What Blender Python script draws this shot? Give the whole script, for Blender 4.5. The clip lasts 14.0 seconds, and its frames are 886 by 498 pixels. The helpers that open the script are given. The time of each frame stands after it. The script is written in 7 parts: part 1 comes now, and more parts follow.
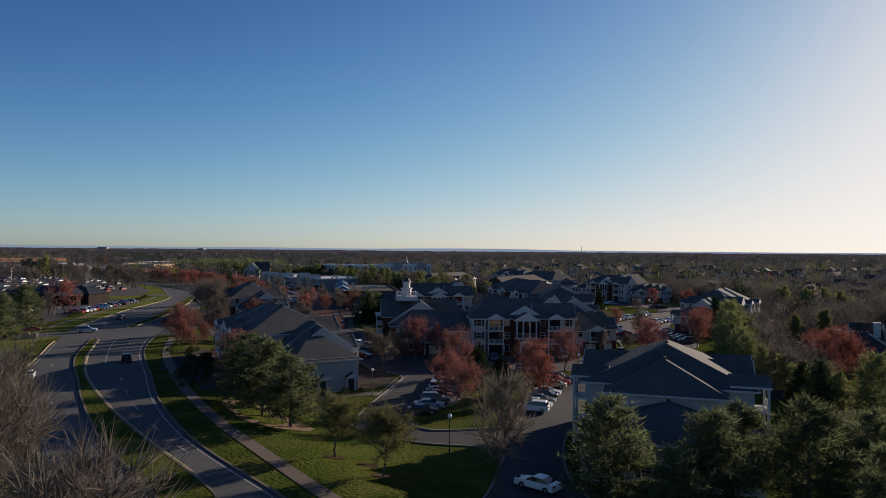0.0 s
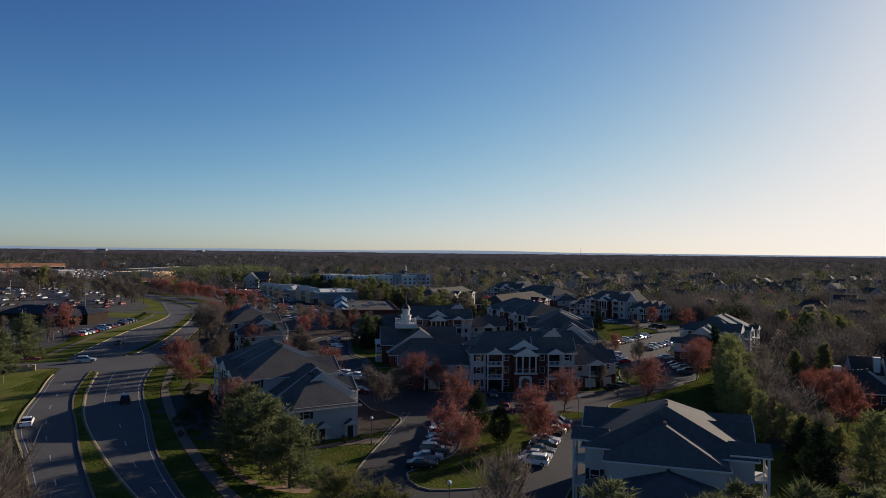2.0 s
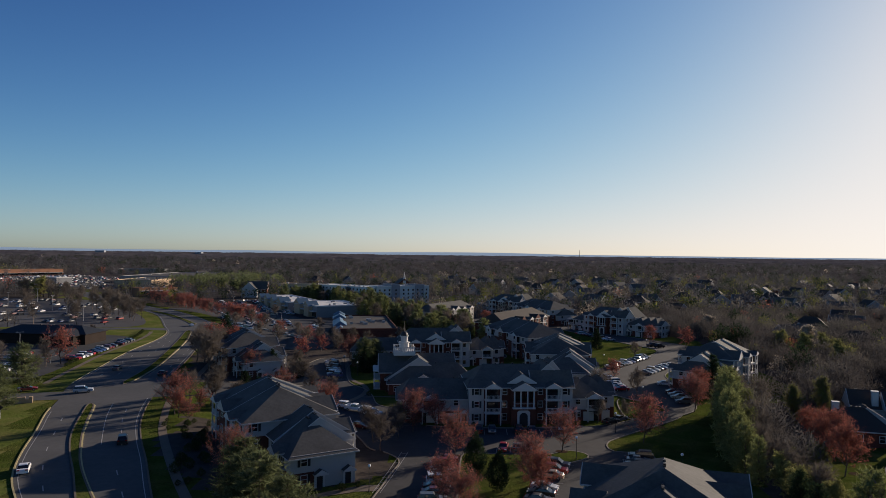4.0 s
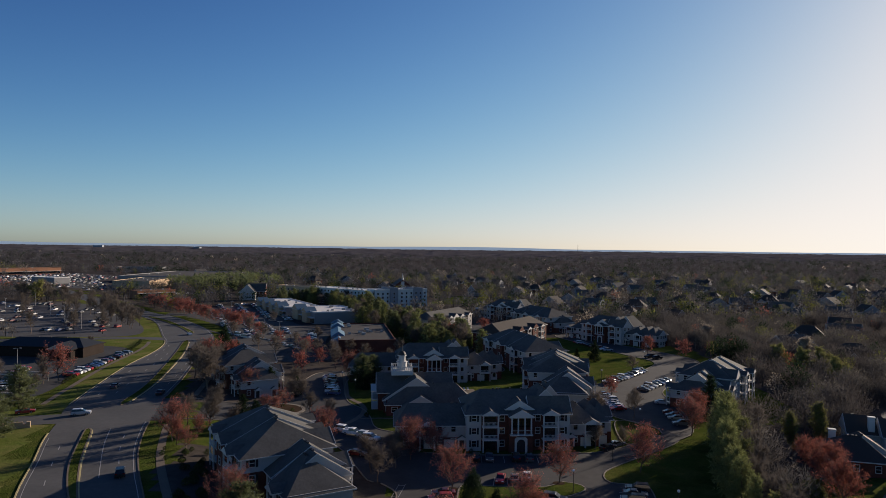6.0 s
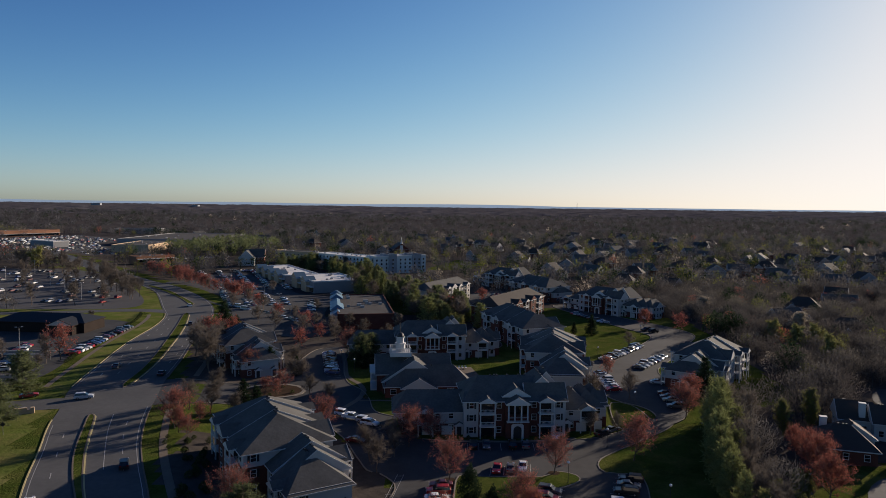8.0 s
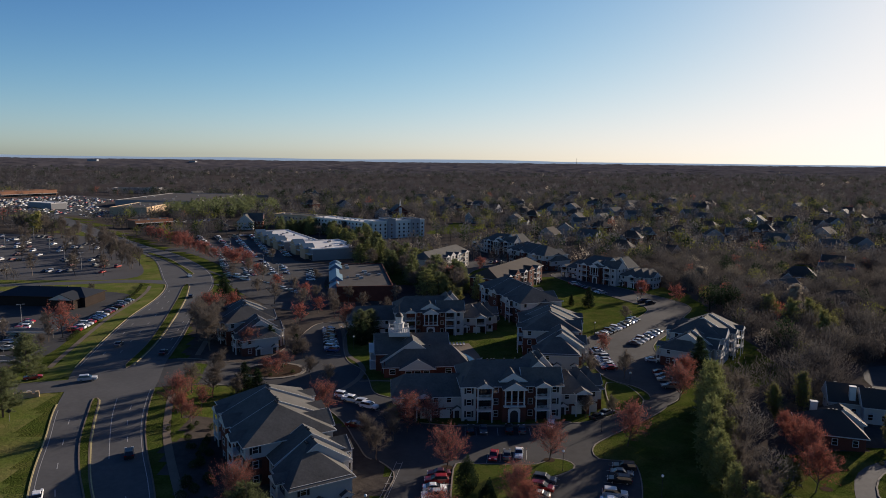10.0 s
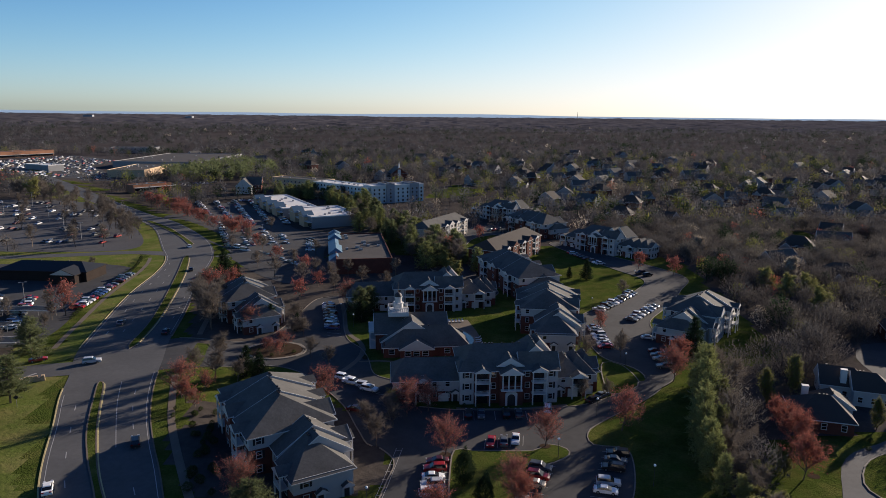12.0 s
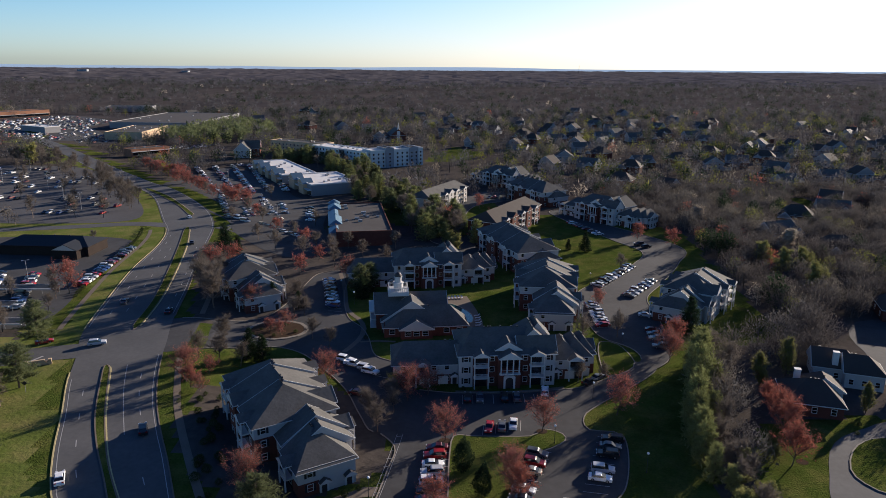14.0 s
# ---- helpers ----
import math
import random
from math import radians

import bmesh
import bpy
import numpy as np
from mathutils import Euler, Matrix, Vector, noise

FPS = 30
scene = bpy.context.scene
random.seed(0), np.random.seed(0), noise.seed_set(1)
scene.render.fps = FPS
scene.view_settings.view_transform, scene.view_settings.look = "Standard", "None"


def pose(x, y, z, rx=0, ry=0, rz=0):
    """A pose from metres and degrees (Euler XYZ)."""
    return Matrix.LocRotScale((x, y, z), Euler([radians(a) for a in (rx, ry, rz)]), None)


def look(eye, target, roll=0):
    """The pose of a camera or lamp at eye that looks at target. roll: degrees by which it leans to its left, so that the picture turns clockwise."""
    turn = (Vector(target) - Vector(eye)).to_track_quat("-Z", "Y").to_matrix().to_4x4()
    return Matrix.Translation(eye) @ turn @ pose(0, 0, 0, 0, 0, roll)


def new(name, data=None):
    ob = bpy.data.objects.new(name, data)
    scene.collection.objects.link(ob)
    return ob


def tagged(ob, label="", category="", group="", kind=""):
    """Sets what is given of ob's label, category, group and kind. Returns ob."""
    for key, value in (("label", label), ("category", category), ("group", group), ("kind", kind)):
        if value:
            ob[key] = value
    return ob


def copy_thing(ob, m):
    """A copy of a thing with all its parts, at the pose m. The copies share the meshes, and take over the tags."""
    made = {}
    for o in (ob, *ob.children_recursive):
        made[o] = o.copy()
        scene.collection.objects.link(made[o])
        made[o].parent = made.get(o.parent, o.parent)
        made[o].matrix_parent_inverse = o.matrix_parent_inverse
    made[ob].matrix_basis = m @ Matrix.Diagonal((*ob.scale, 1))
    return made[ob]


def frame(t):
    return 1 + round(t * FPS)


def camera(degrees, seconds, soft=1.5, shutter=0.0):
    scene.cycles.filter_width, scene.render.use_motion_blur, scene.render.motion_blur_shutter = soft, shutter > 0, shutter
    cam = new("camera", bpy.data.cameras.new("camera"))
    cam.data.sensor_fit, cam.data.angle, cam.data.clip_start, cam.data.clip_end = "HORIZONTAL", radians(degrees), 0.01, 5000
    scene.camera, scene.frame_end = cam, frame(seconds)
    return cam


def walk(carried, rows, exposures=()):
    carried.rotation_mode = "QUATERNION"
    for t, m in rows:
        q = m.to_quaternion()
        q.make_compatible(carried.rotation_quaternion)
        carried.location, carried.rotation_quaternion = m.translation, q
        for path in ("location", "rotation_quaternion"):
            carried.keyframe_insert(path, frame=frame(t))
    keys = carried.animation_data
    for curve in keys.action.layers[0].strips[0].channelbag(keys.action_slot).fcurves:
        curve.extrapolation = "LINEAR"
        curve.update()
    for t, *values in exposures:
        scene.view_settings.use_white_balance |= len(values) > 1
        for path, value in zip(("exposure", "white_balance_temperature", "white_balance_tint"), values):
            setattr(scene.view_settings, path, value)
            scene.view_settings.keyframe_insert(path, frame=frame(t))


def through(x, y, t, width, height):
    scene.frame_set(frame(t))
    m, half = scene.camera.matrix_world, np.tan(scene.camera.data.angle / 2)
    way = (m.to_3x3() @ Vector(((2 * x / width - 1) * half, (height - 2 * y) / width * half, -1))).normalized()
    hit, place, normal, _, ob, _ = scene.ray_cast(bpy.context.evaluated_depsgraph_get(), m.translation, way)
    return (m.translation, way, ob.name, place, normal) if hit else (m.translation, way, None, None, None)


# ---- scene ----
cam = camera(65.16, 14.0, soft=0.7)
# seconds, x, y, z, yaw, pitch, roll: the drone climbs almost straight up and then tips its camera down
ROWS = [
    (0.0, 0.00, 0.00, 22.62, 0.00, 0.19, 0.46),
    (0.5, -0.05, 0.04, 24.63, -0.01, 0.21, 0.50),
    (1.0, -0.09, 0.08, 26.64, -0.02, 0.23, 0.53),
    (1.5, -0.13, 0.11, 28.63, -0.04, 0.24, 0.56),
    (2.0, -0.15, 0.14, 30.61, -0.06, 0.26, 0.58),
    (2.5, -0.16, 0.18, 32.59, -0.08, 0.27, 0.61),
    (3.0, -0.16, 0.21, 34.57, -0.11, 0.29, 0.63),
    (3.5, -0.16, 0.24, 36.54, -0.14, 0.31, 0.64),
    (4.0, -0.14, 0.27, 38.51, -0.17, 0.32, 0.66),
    (4.5, -0.12, 0.30, 40.48, -0.20, 0.34, 0.67),
    (5.0, -0.10, 0.34, 42.46, -0.23, 0.33, 0.68),
    (5.5, -0.06, 0.38, 44.43, -0.26, 0.22, 0.69),
    (6.0, -0.03, 0.42, 46.41, -0.30, -0.22, 0.70),
    (6.5, 0.01, 0.46, 48.39, -0.33, -1.01, 0.70),
    (7.0, 0.06, 0.50, 50.37, -0.36, -1.95, 0.70),
    (7.5, 0.11, 0.56, 52.36, -0.40, -2.89, 0.69),
    (8.0, 0.16, 0.61, 54.35, -0.43, -3.82, 0.69),
    (9.0, 0.27, 0.74, 58.35, -0.49, -5.70, 0.67),
    (10.0, 0.37, 0.89, 62.38, -0.55, -7.58, 0.64),
    (10.5, 0.43, 0.97, 64.40, -0.57, -8.52, 0.62),
    (11.0, 0.48, 1.07, 66.42, -0.60, -9.46, 0.60),
    (11.5, 0.53, 1.17, 68.45, -0.62, -10.40, 0.58),
    (12.0, 0.58, 1.28, 70.48, -0.63, -11.34, 0.55),
    (12.5, 0.62, 1.40, 72.51, -0.65, -12.28, 0.52),
    (13.0, 0.66, 1.53, 74.55, -0.66, -13.22, 0.49),
    (13.5, 0.70, 1.67, 76.58, -0.66, -14.16, 0.45),
    (14.0, 0.73, 1.82, 78.62, -0.66, -15.11, 0.42),
]


def aim(x, y, z, yaw, pitch, roll):
    a, b = radians(yaw), radians(pitch)
    eye = Vector((x, y, z))
    return look(eye, eye + Vector((-math.sin(a) * math.cos(b), math.cos(a) * math.cos(b), math.sin(b))), roll)


EXPOSURE = 0.46
walk(cam, [(r[0], aim(*r[1:])) for r in ROWS], exposures=[(0.0, EXPOSURE, 6400, 14), (4.2, EXPOSURE, 6400, 14), (8.0, EXPOSURE + 0.08, 6400, 14), (10.5, EXPOSURE + 0.22, 6350, 14), (14.0, EXPOSURE + 0.62, 6100, 14)])

# ---- light: a low late-afternoon sun, ahead and to the right ----
SUN_AZ, SUN_EL = 48.0, 14.0
world = bpy.data.worlds.new("world")
scene.world = world
world.use_nodes = True
wn = world.node_tree.nodes
sky = wn.new("ShaderNodeTexSky")
sky.sky_type = "NISHITA"
sky.sun_disc = False
sky.sun_elevation = radians(SUN_EL)
sky.sun_rotation = radians(SUN_AZ)
sky.altitude = 0.0
sky.air_density = 0.68
sky.dust_density = 0.45
sky.ozone_density = 3.0
# tone curve on the sky: gamma deepens the zenith, the divide compresses glare round the sun: the brighter the sky, the
# less it gains
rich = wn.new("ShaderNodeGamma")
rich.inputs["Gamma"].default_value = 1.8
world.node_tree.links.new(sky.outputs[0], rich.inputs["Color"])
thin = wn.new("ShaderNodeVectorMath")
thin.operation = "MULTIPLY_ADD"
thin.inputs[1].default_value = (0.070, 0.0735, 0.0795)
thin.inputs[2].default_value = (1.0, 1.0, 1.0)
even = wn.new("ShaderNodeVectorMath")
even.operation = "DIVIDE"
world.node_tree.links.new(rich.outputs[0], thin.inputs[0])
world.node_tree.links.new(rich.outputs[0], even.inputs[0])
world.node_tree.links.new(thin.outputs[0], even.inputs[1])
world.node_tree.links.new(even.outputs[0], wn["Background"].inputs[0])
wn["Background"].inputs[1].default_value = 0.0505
sun = new("sun", bpy.data.lights.new("sun", "SUN"))
sun.data.energy = 5.0
sun.data.angle = radians(0.55)
sun.data.color = (1.0, 0.85, 0.66)
sun.matrix_world = look((0, 0, 300), (-100 * math.sin(radians(SUN_AZ)), -100 * math.cos(radians(SUN_AZ)), 300 - 100 * math.tan(radians(SUN_EL))))


# ---- materials ----
def mat(name, col, rough=0.85, var=0.25, big=0.05, small=3.0, bump=0.0, metal=0.0, rnd=0.0, deep=0.05, second=None, mix=0.5, spec=0.3):
    """Procedural material: two scales of noise over the base colour, an optional second colour in patches, random shade per object."""
    m = bpy.data.materials.new(name)
    m.use_nodes = True
    nt = m.node_tree
    n, ln = nt.nodes, nt.links
    bsdf = n["Principled BSDF"]
    bsdf.inputs["Roughness"].default_value = rough
    bsdf.inputs["Metallic"].default_value = metal
    bsdf.inputs["Specular IOR Level"].default_value = spec
    geo = n.new("ShaderNodeNewGeometry")

    def noisy(scale, detail=4.0):
        t = n.new("ShaderNodeTexNoise")
        t.inputs["Scale"].default_value = scale
        t.inputs["Detail"].default_value = detail
        t.inputs["Roughness"].default_value = 0.6
        ln.new(geo.outputs["Position"], t.inputs["Vector"])
        return t.outputs["Fac"]

    def maths(op, a, b):
        k = n.new("ShaderNodeMath")
        k.operation = op
        for i, v in enumerate((a, b)):
            if isinstance(v, (int, float)):
                k.inputs[i].default_value = v
            else:
                ln.new(v, k.inputs[i])
        return k.outputs[0]

    f1, f2 = noisy(big), noisy(small)
    shade = maths("ADD", maths("MULTIPLY", maths("SUBTRACT", f1, 0.5), 2.4 * var), maths("MULTIPLY", maths("SUBTRACT", f2, 0.5), 2.0 * var))
    shade = maths("ADD", shade, 1.0)
    if rnd:
        oi = n.new("ShaderNodeObjectInfo")
        shade = maths("ADD", shade, maths("MULTIPLY", maths("SUBTRACT", oi.outputs["Random"], 0.5), 2 * rnd))
    base = n.new("ShaderNodeRGB")
    base.outputs[0].default_value = (*col, 1)
    out = base.outputs[0]
    if second:
        ramp = n.new("ShaderNodeMapRange")
        ramp.inputs[1].default_value, ramp.inputs[2].default_value = 1 - mix - 0.12, 1 - mix + 0.12
        ln.new(noisy(big * 2.3, 6.0), ramp.inputs[0])
        mx = n.new("ShaderNodeMixRGB")
        ln.new(ramp.outputs[0], mx.inputs[0])
        ln.new(out, mx.inputs[1])
        mx.inputs[2].default_value = (*second, 1)
        out = mx.outputs[0]
    vm = n.new("ShaderNodeVectorMath")
    vm.operation = "SCALE"
    ln.new(out, vm.inputs[0])
    ln.new(shade, vm.inputs["Scale"])
    ln.new(vm.outputs[0], bsdf.inputs["Base Color"])
    if bump:
        b = n.new("ShaderNodeBump")
        b.inputs["Strength"].default_value = bump
        b.inputs["Distance"].default_value = deep
        ln.new(f2, b.inputs["Height"])
        ln.new(b.outputs[0], bsdf.inputs["Normal"])
    return m


def leafy(name, col, var=0.3, rnd=0.15, through=0.3):
    """Thin foliage that lets some light through; every leaf and tree has its own shade."""
    m = bpy.data.materials.new(name)
    m.use_nodes = True
    n, ln = m.node_tree.nodes, m.node_tree.links
    n.remove(n["Principled BSDF"])
    geo, oi = n.new("ShaderNodeNewGeometry"), n.new("ShaderNodeObjectInfo")
    a = n.new("ShaderNodeMapRange")
    a.inputs[3].default_value, a.inputs[4].default_value = 1 - var, 1 + var
    ln.new(geo.outputs["Random Per Island"], a.inputs[0])
    b = n.new("ShaderNodeMapRange")
    b.inputs[3].default_value, b.inputs[4].default_value = 1 - rnd, 1 + rnd
    ln.new(oi.outputs["Random"], b.inputs[0])
    k = n.new("ShaderNodeMath")
    k.operation = "MULTIPLY"
    ln.new(a.outputs[0], k.inputs[0])
    ln.new(b.outputs[0], k.inputs[1])
    vm = n.new("ShaderNodeVectorMath")
    vm.operation = "SCALE"
    vm.inputs[0].default_value = col
    ln.new(k.outputs[0], vm.inputs["Scale"])
    d, t, mx = n.new("ShaderNodeBsdfDiffuse"), n.new("ShaderNodeBsdfTranslucent"), n.new("ShaderNodeMixShader")
    ln.new(vm.outputs[0], d.inputs[0])
    ln.new(vm.outputs[0], t.inputs[0])
    mx.inputs[0].default_value = through
    ln.new(d.outputs[0], mx.inputs[1])
    ln.new(t.outputs[0], mx.inputs[2])
    ln.new(mx.outputs[0], n["Material Output"].inputs[0])
    return m


GRASS = mat("grass", (0.056, 0.076, 0.016), 0.95, 0.5, 0.08, 2.2, 0.9, second=(0.096, 0.098, 0.028), mix=0.45, spec=0.0, deep=0.3)
DRYGRASS = mat("dry_grass", (0.165, 0.15, 0.055), 0.95, 0.28, 0.05, 1.0, 0.5, second=(0.10, 0.125, 0.03), mix=0.55, spec=0.0, deep=0.3)
LITTER = mat("woodland_floor", (0.070, 0.061, 0.054), 0.97, 0.4, 0.03, 0.5, 0.5, second=(0.058, 0.058, 0.034), mix=0.3, spec=0.0, deep=0.3)
FARLAND = mat("far_land", (0.070, 0.062, 0.060), 0.97, 0.5, 0.004, 0.04, 0.0, second=(0.088, 0.080, 0.072), mix=0.3, spec=0.0)
ASPHALT = mat("asphalt", (0.085, 0.085, 0.086), 0.88, 0.24, 0.04, 0.8, 0.15, second=(0.098, 0.097, 0.097), mix=0.45, spec=0.12)
PALELOT = mat("pale_parking_asphalt", (0.080, 0.078, 0.080), 0.9, 0.2, 0.03, 0.6, 0.1, second=(0.072, 0.070, 0.072), mix=0.4, spec=0.12)
LOT = mat("parking_asphalt", (0.058, 0.058, 0.060), 0.9, 0.24, 0.05, 0.7, 0.15, second=(0.046, 0.045, 0.046), mix=0.4, spec=0.12)
CONCRETE = mat("concrete", (0.21, 0.185, 0.155), 0.9, 0.15, 0.3, 4.0, 0.1, spec=0.12)
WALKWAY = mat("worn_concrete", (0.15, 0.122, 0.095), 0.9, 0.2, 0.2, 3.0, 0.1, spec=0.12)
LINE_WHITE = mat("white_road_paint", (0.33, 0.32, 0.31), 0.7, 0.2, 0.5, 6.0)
LINE_YELLOW = mat("sun_yellow_kerb_paint", (0.42, 0.35, 0.17), 0.8, 0.2, 0.4, 6.0)
LEAFBED = mat("dry_leaf_bed", (0.22, 0.155, 0.115), 0.97, 0.45, 0.6, 5.0, 0.7, second=(0.13, 0.09, 0.065), mix=0.45, spec=0.0)
MULCH = mat("mulch", (0.06, 0.042, 0.03), 0.97, 0.35, 0.4, 6.0, 0.6, spec=0.0)
ROOF = mat("slate_grey_shingles", (0.092, 0.089, 0.084), 0.85, 0.34, 0.25, 1.8, 0.5, spec=0.12)
ROOF_BROWN = mat("brown_grey_shingles", (0.06, 0.05, 0.044), 0.85, 0.14, 0.15, 2.5, 0.35, spec=0.12)
METALROOF = mat("blue_metal_roof", (0.12, 0.19, 0.24), 0.45, 0.1, 0.2, 2.0, metal=0.3)
FLATROOF = mat("dark_flat_roof", (0.075, 0.068, 0.064), 0.9, 0.2, 0.08, 0.6, spec=0.12)
WHITEROOF = mat("white_membrane_roof", (0.62, 0.60, 0.57), 0.7, 0.1, 0.06, 0.5)
SIDING = mat("white_siding", (0.40, 0.385, 0.37), 0.7, 0.06, 0.15, 2.0)
PALE_SIDE = mat("grey_house_siding", (0.22, 0.22, 0.225), 0.75, 0.08, 0.15, 2.0)
TANBRICK = mat("orange_brick", (0.30, 0.15, 0.09), 0.85, 0.2, 0.3, 4.0, spec=0.12)
CREAM = mat("beige_siding", (0.48, 0.42, 0.35), 0.75, 0.08, 0.15, 2.0)
TRIM = mat("white_trim", (0.50, 0.49, 0.475), 0.6, 0.04, 0.4, 4.0)
STUCCO = mat("tan_stucco", (0.46, 0.33, 0.21), 0.85, 0.1, 0.15, 2.0)
BRICK = mat("red_brick", (0.105, 0.04, 0.03), 0.9, 0.25, 0.5, 7.0, 0.3, spec=0.12)
DARKWALL = mat("dark_brown_wall", (0.03, 0.023, 0.02), 0.9, 0.2, 0.3, 3.0, spec=0.05)
GLASS = mat("window_glass", (0.012, 0.015, 0.02), 0.06, 0.1, 0.3, 1.0, spec=0.6)
SHUTTER = mat("black_shutter", (0.015, 0.017, 0.02), 0.6, 0.1)
DOOR = mat("dark_door", (0.03, 0.028, 0.03), 0.5, 0.1)
GARAGE = mat("garage_door_paint", (0.5, 0.49, 0.46), 0.6, 0.05)
WATER = mat("pool_water", (0.015, 0.06, 0.058), 0.05, 0.05, spec=0.6)
BARK = mat("grey_brown_bark", (0.12, 0.09, 0.07), 0.95, 0.25, 1.0, 8.0)
# far twigs: some lilac distance haze is mixed into the brown and grey colours
FARTWIG = leafy("far_bare_twigs", (0.100, 0.097, 0.101), 0.2, 0.1)
FARTAN = leafy("far_tan_twigs", (0.16, 0.142, 0.115), 0.2, 0.1)
FARDARK = leafy("far_brown_twigs", (0.076, 0.071, 0.074), 0.2, 0.1)
FARHAZE = leafy("far_haze_grey_twigs", (0.138, 0.135, 0.138), 0.2, 0.1)
WOODBROWN = leafy("wood_brown_twigs", (0.084, 0.075, 0.070), 0.2, 0.1)
WOODGREY = leafy("wood_grey_twigs", (0.106, 0.098, 0.092), 0.2, 0.1)
TWIG = leafy("bare_twigs", (0.106, 0.09, 0.08), 0.3, 0.2)
TWIG_GREY = leafy("grey_twigs", (0.148, 0.127, 0.109), 0.25, 0.15)
RED = leafy("red_buds", (0.40, 0.135, 0.105), 0.35, 0.2)
RUST = leafy("rust_buds", (0.36, 0.12, 0.085), 0.35, 0.15)
BUDGREEN = leafy("spring_green_buds", (0.17, 0.175, 0.045), 0.35, 0.2)
YOUNG = leafy("young_green_leaves", (0.25, 0.245, 0.09), 0.35, 0.15)
SOFTNEEDLE = leafy("light_green_needles", (0.20, 0.215, 0.085), 0.4, 0.2)
NEEDLE = leafy("pine_needles", (0.120, 0.138, 0.068), 0.35, 0.2, 0.48)
SPRUCE = leafy("dark_needles", (0.026, 0.042, 0.022), 0.35, 0.15)
BLOSSOM = leafy("pale_blossom", (0.42, 0.36, 0.28), 0.25, 0.1)
HEDGE = leafy("hedge_leaves", (0.05, 0.065, 0.025), 0.35, 0.2)
RUBBER = mat("tyre_rubber", (0.015, 0.015, 0.015), 0.8, 0.1)
RIM = mat("alloy_rim", (0.4, 0.4, 0.42), 0.35, 0.1, metal=0.8)
STEEL = mat("galvanised_steel", (0.3, 0.3, 0.31), 0.5, 0.1, metal=0.6)
DARKMETAL = mat("dark_metal", (0.03, 0.03, 0.032), 0.5, 0.1)
PAINT = {k: mat(k + "_car_paint", v, 0.3, 0.03, spec=0.6) for k, v in {
    "white": (0.72, 0.72, 0.72), "silver": (0.42, 0.43, 0.45), "black": (0.012, 0.012, 0.014), "grey": (0.09, 0.095, 0.1),
    "red": (0.30, 0.012, 0.014), "blue": (0.03, 0.06, 0.16), "maroon": (0.10, 0.012, 0.016), "beige": (0.33, 0.29, 0.22)}.items()}
TAIL = mat("red_lamp_glass", (0.3, 0.01, 0.01), 0.2, 0.05)
LAMPGLASS = mat("clear_lamp_glass", (0.7, 0.7, 0.72), 0.15, 0.05)
GLOBE = mat("white_lamp_globe", (0.85, 0.85, 0.83), 0.3, 0.02)
# grey-lilac of the distance haze is put into the canopy colour
CANOPY = mat("far_hazy_canopy", (0.088, 0.083, 0.09), 0.97, 0.7, 0.01, 0.09, 0.0, second=(0.08, 0.07, 0.072), mix=0.4, spec=0.0)
HILLS = mat("hazy_far_hills", (0.50, 0.58, 0.68), 1.0, 0.08, 0.001, 0.01)
# painted haze: blue base and added glow, for the bright air before the hills
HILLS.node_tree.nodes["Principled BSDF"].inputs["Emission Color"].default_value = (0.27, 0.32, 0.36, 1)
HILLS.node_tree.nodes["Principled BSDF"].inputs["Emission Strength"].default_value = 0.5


# ---- mesh helpers ----
def mesh_of(name, verts, faces, materials, index=None):
    me = bpy.data.meshes.new(name)
    me.from_pydata([tuple(v) for v in verts], [], [tuple(f) for f in faces])
    for m in materials:
        me.materials.append(m)
    if index is not None:
        me.polygons.foreach_set("material_index", np.asarray(index, dtype=np.int32))
    me.update()
    return me


def tri_mesh(name, v, material):
    """A mesh of loose triangles from an array (n, 3, 3)."""
    n = len(v)
    me = bpy.data.meshes.new(name)
    me.vertices.add(3 * n)
    me.vertices.foreach_set("co", np.ascontiguousarray(v, dtype=np.float32).ravel())
    me.loops.add(3 * n)
    me.loops.foreach_set("vertex_index", np.arange(3 * n, dtype=np.int32))
    me.polygons.add(n)
    me.polygons.foreach_set("loop_start", np.arange(0, 3 * n, 3, dtype=np.int32))
    me.materials.append(material)
    me.update(calc_edges=True)
    return me


def bm_mesh(name, bm, *materials):
    me = bpy.data.meshes.new(name)
    bm.to_mesh(me)
    bm.free()
    for m in materials:
        me.materials.append(m)
    return me


def child(name, me, parent, label="", m=None):
    ob = new(name, me)
    ob.parent = parent
    if m is not None:
        ob.matrix_local = m
    return tagged(ob, label)


def part(name, bm, material, parent, label="", m=None):
    return child(name, bm_mesh(name, bm, *(material if isinstance(material, tuple) else (material,))), parent, label, m)


def thing(name, x, y, z, rot=0, label="", category="", group="", kind=""):
    ob = new(name)
    ob.matrix_world = pose(x, y, z, 0, 0, rot)
    ob.empty_display_size = 0.5
    return tagged(ob, label, category, group, kind)


def box(bm, x0, x1, y0, y1, z0, z1, m=0):
    v = [bm.verts.new(p) for p in ((x0, y0, z0), (x1, y0, z0), (x1, y1, z0), (x0, y1, z0), (x0, y0, z1), (x1, y0, z1), (x1, y1, z1), (x0, y1, z1))]
    for f in ((3, 2, 1, 0), (4, 5, 6, 7), (0, 1, 5, 4), (1, 2, 6, 5), (2, 3, 7, 6), (3, 0, 4, 7)):
        bm.faces.new([v[i] for i in f]).material_index = m
    return bm


def boxes(*bs):
    bm = bmesh.new()
    for b in bs:
        box(bm, *b)
    return bm


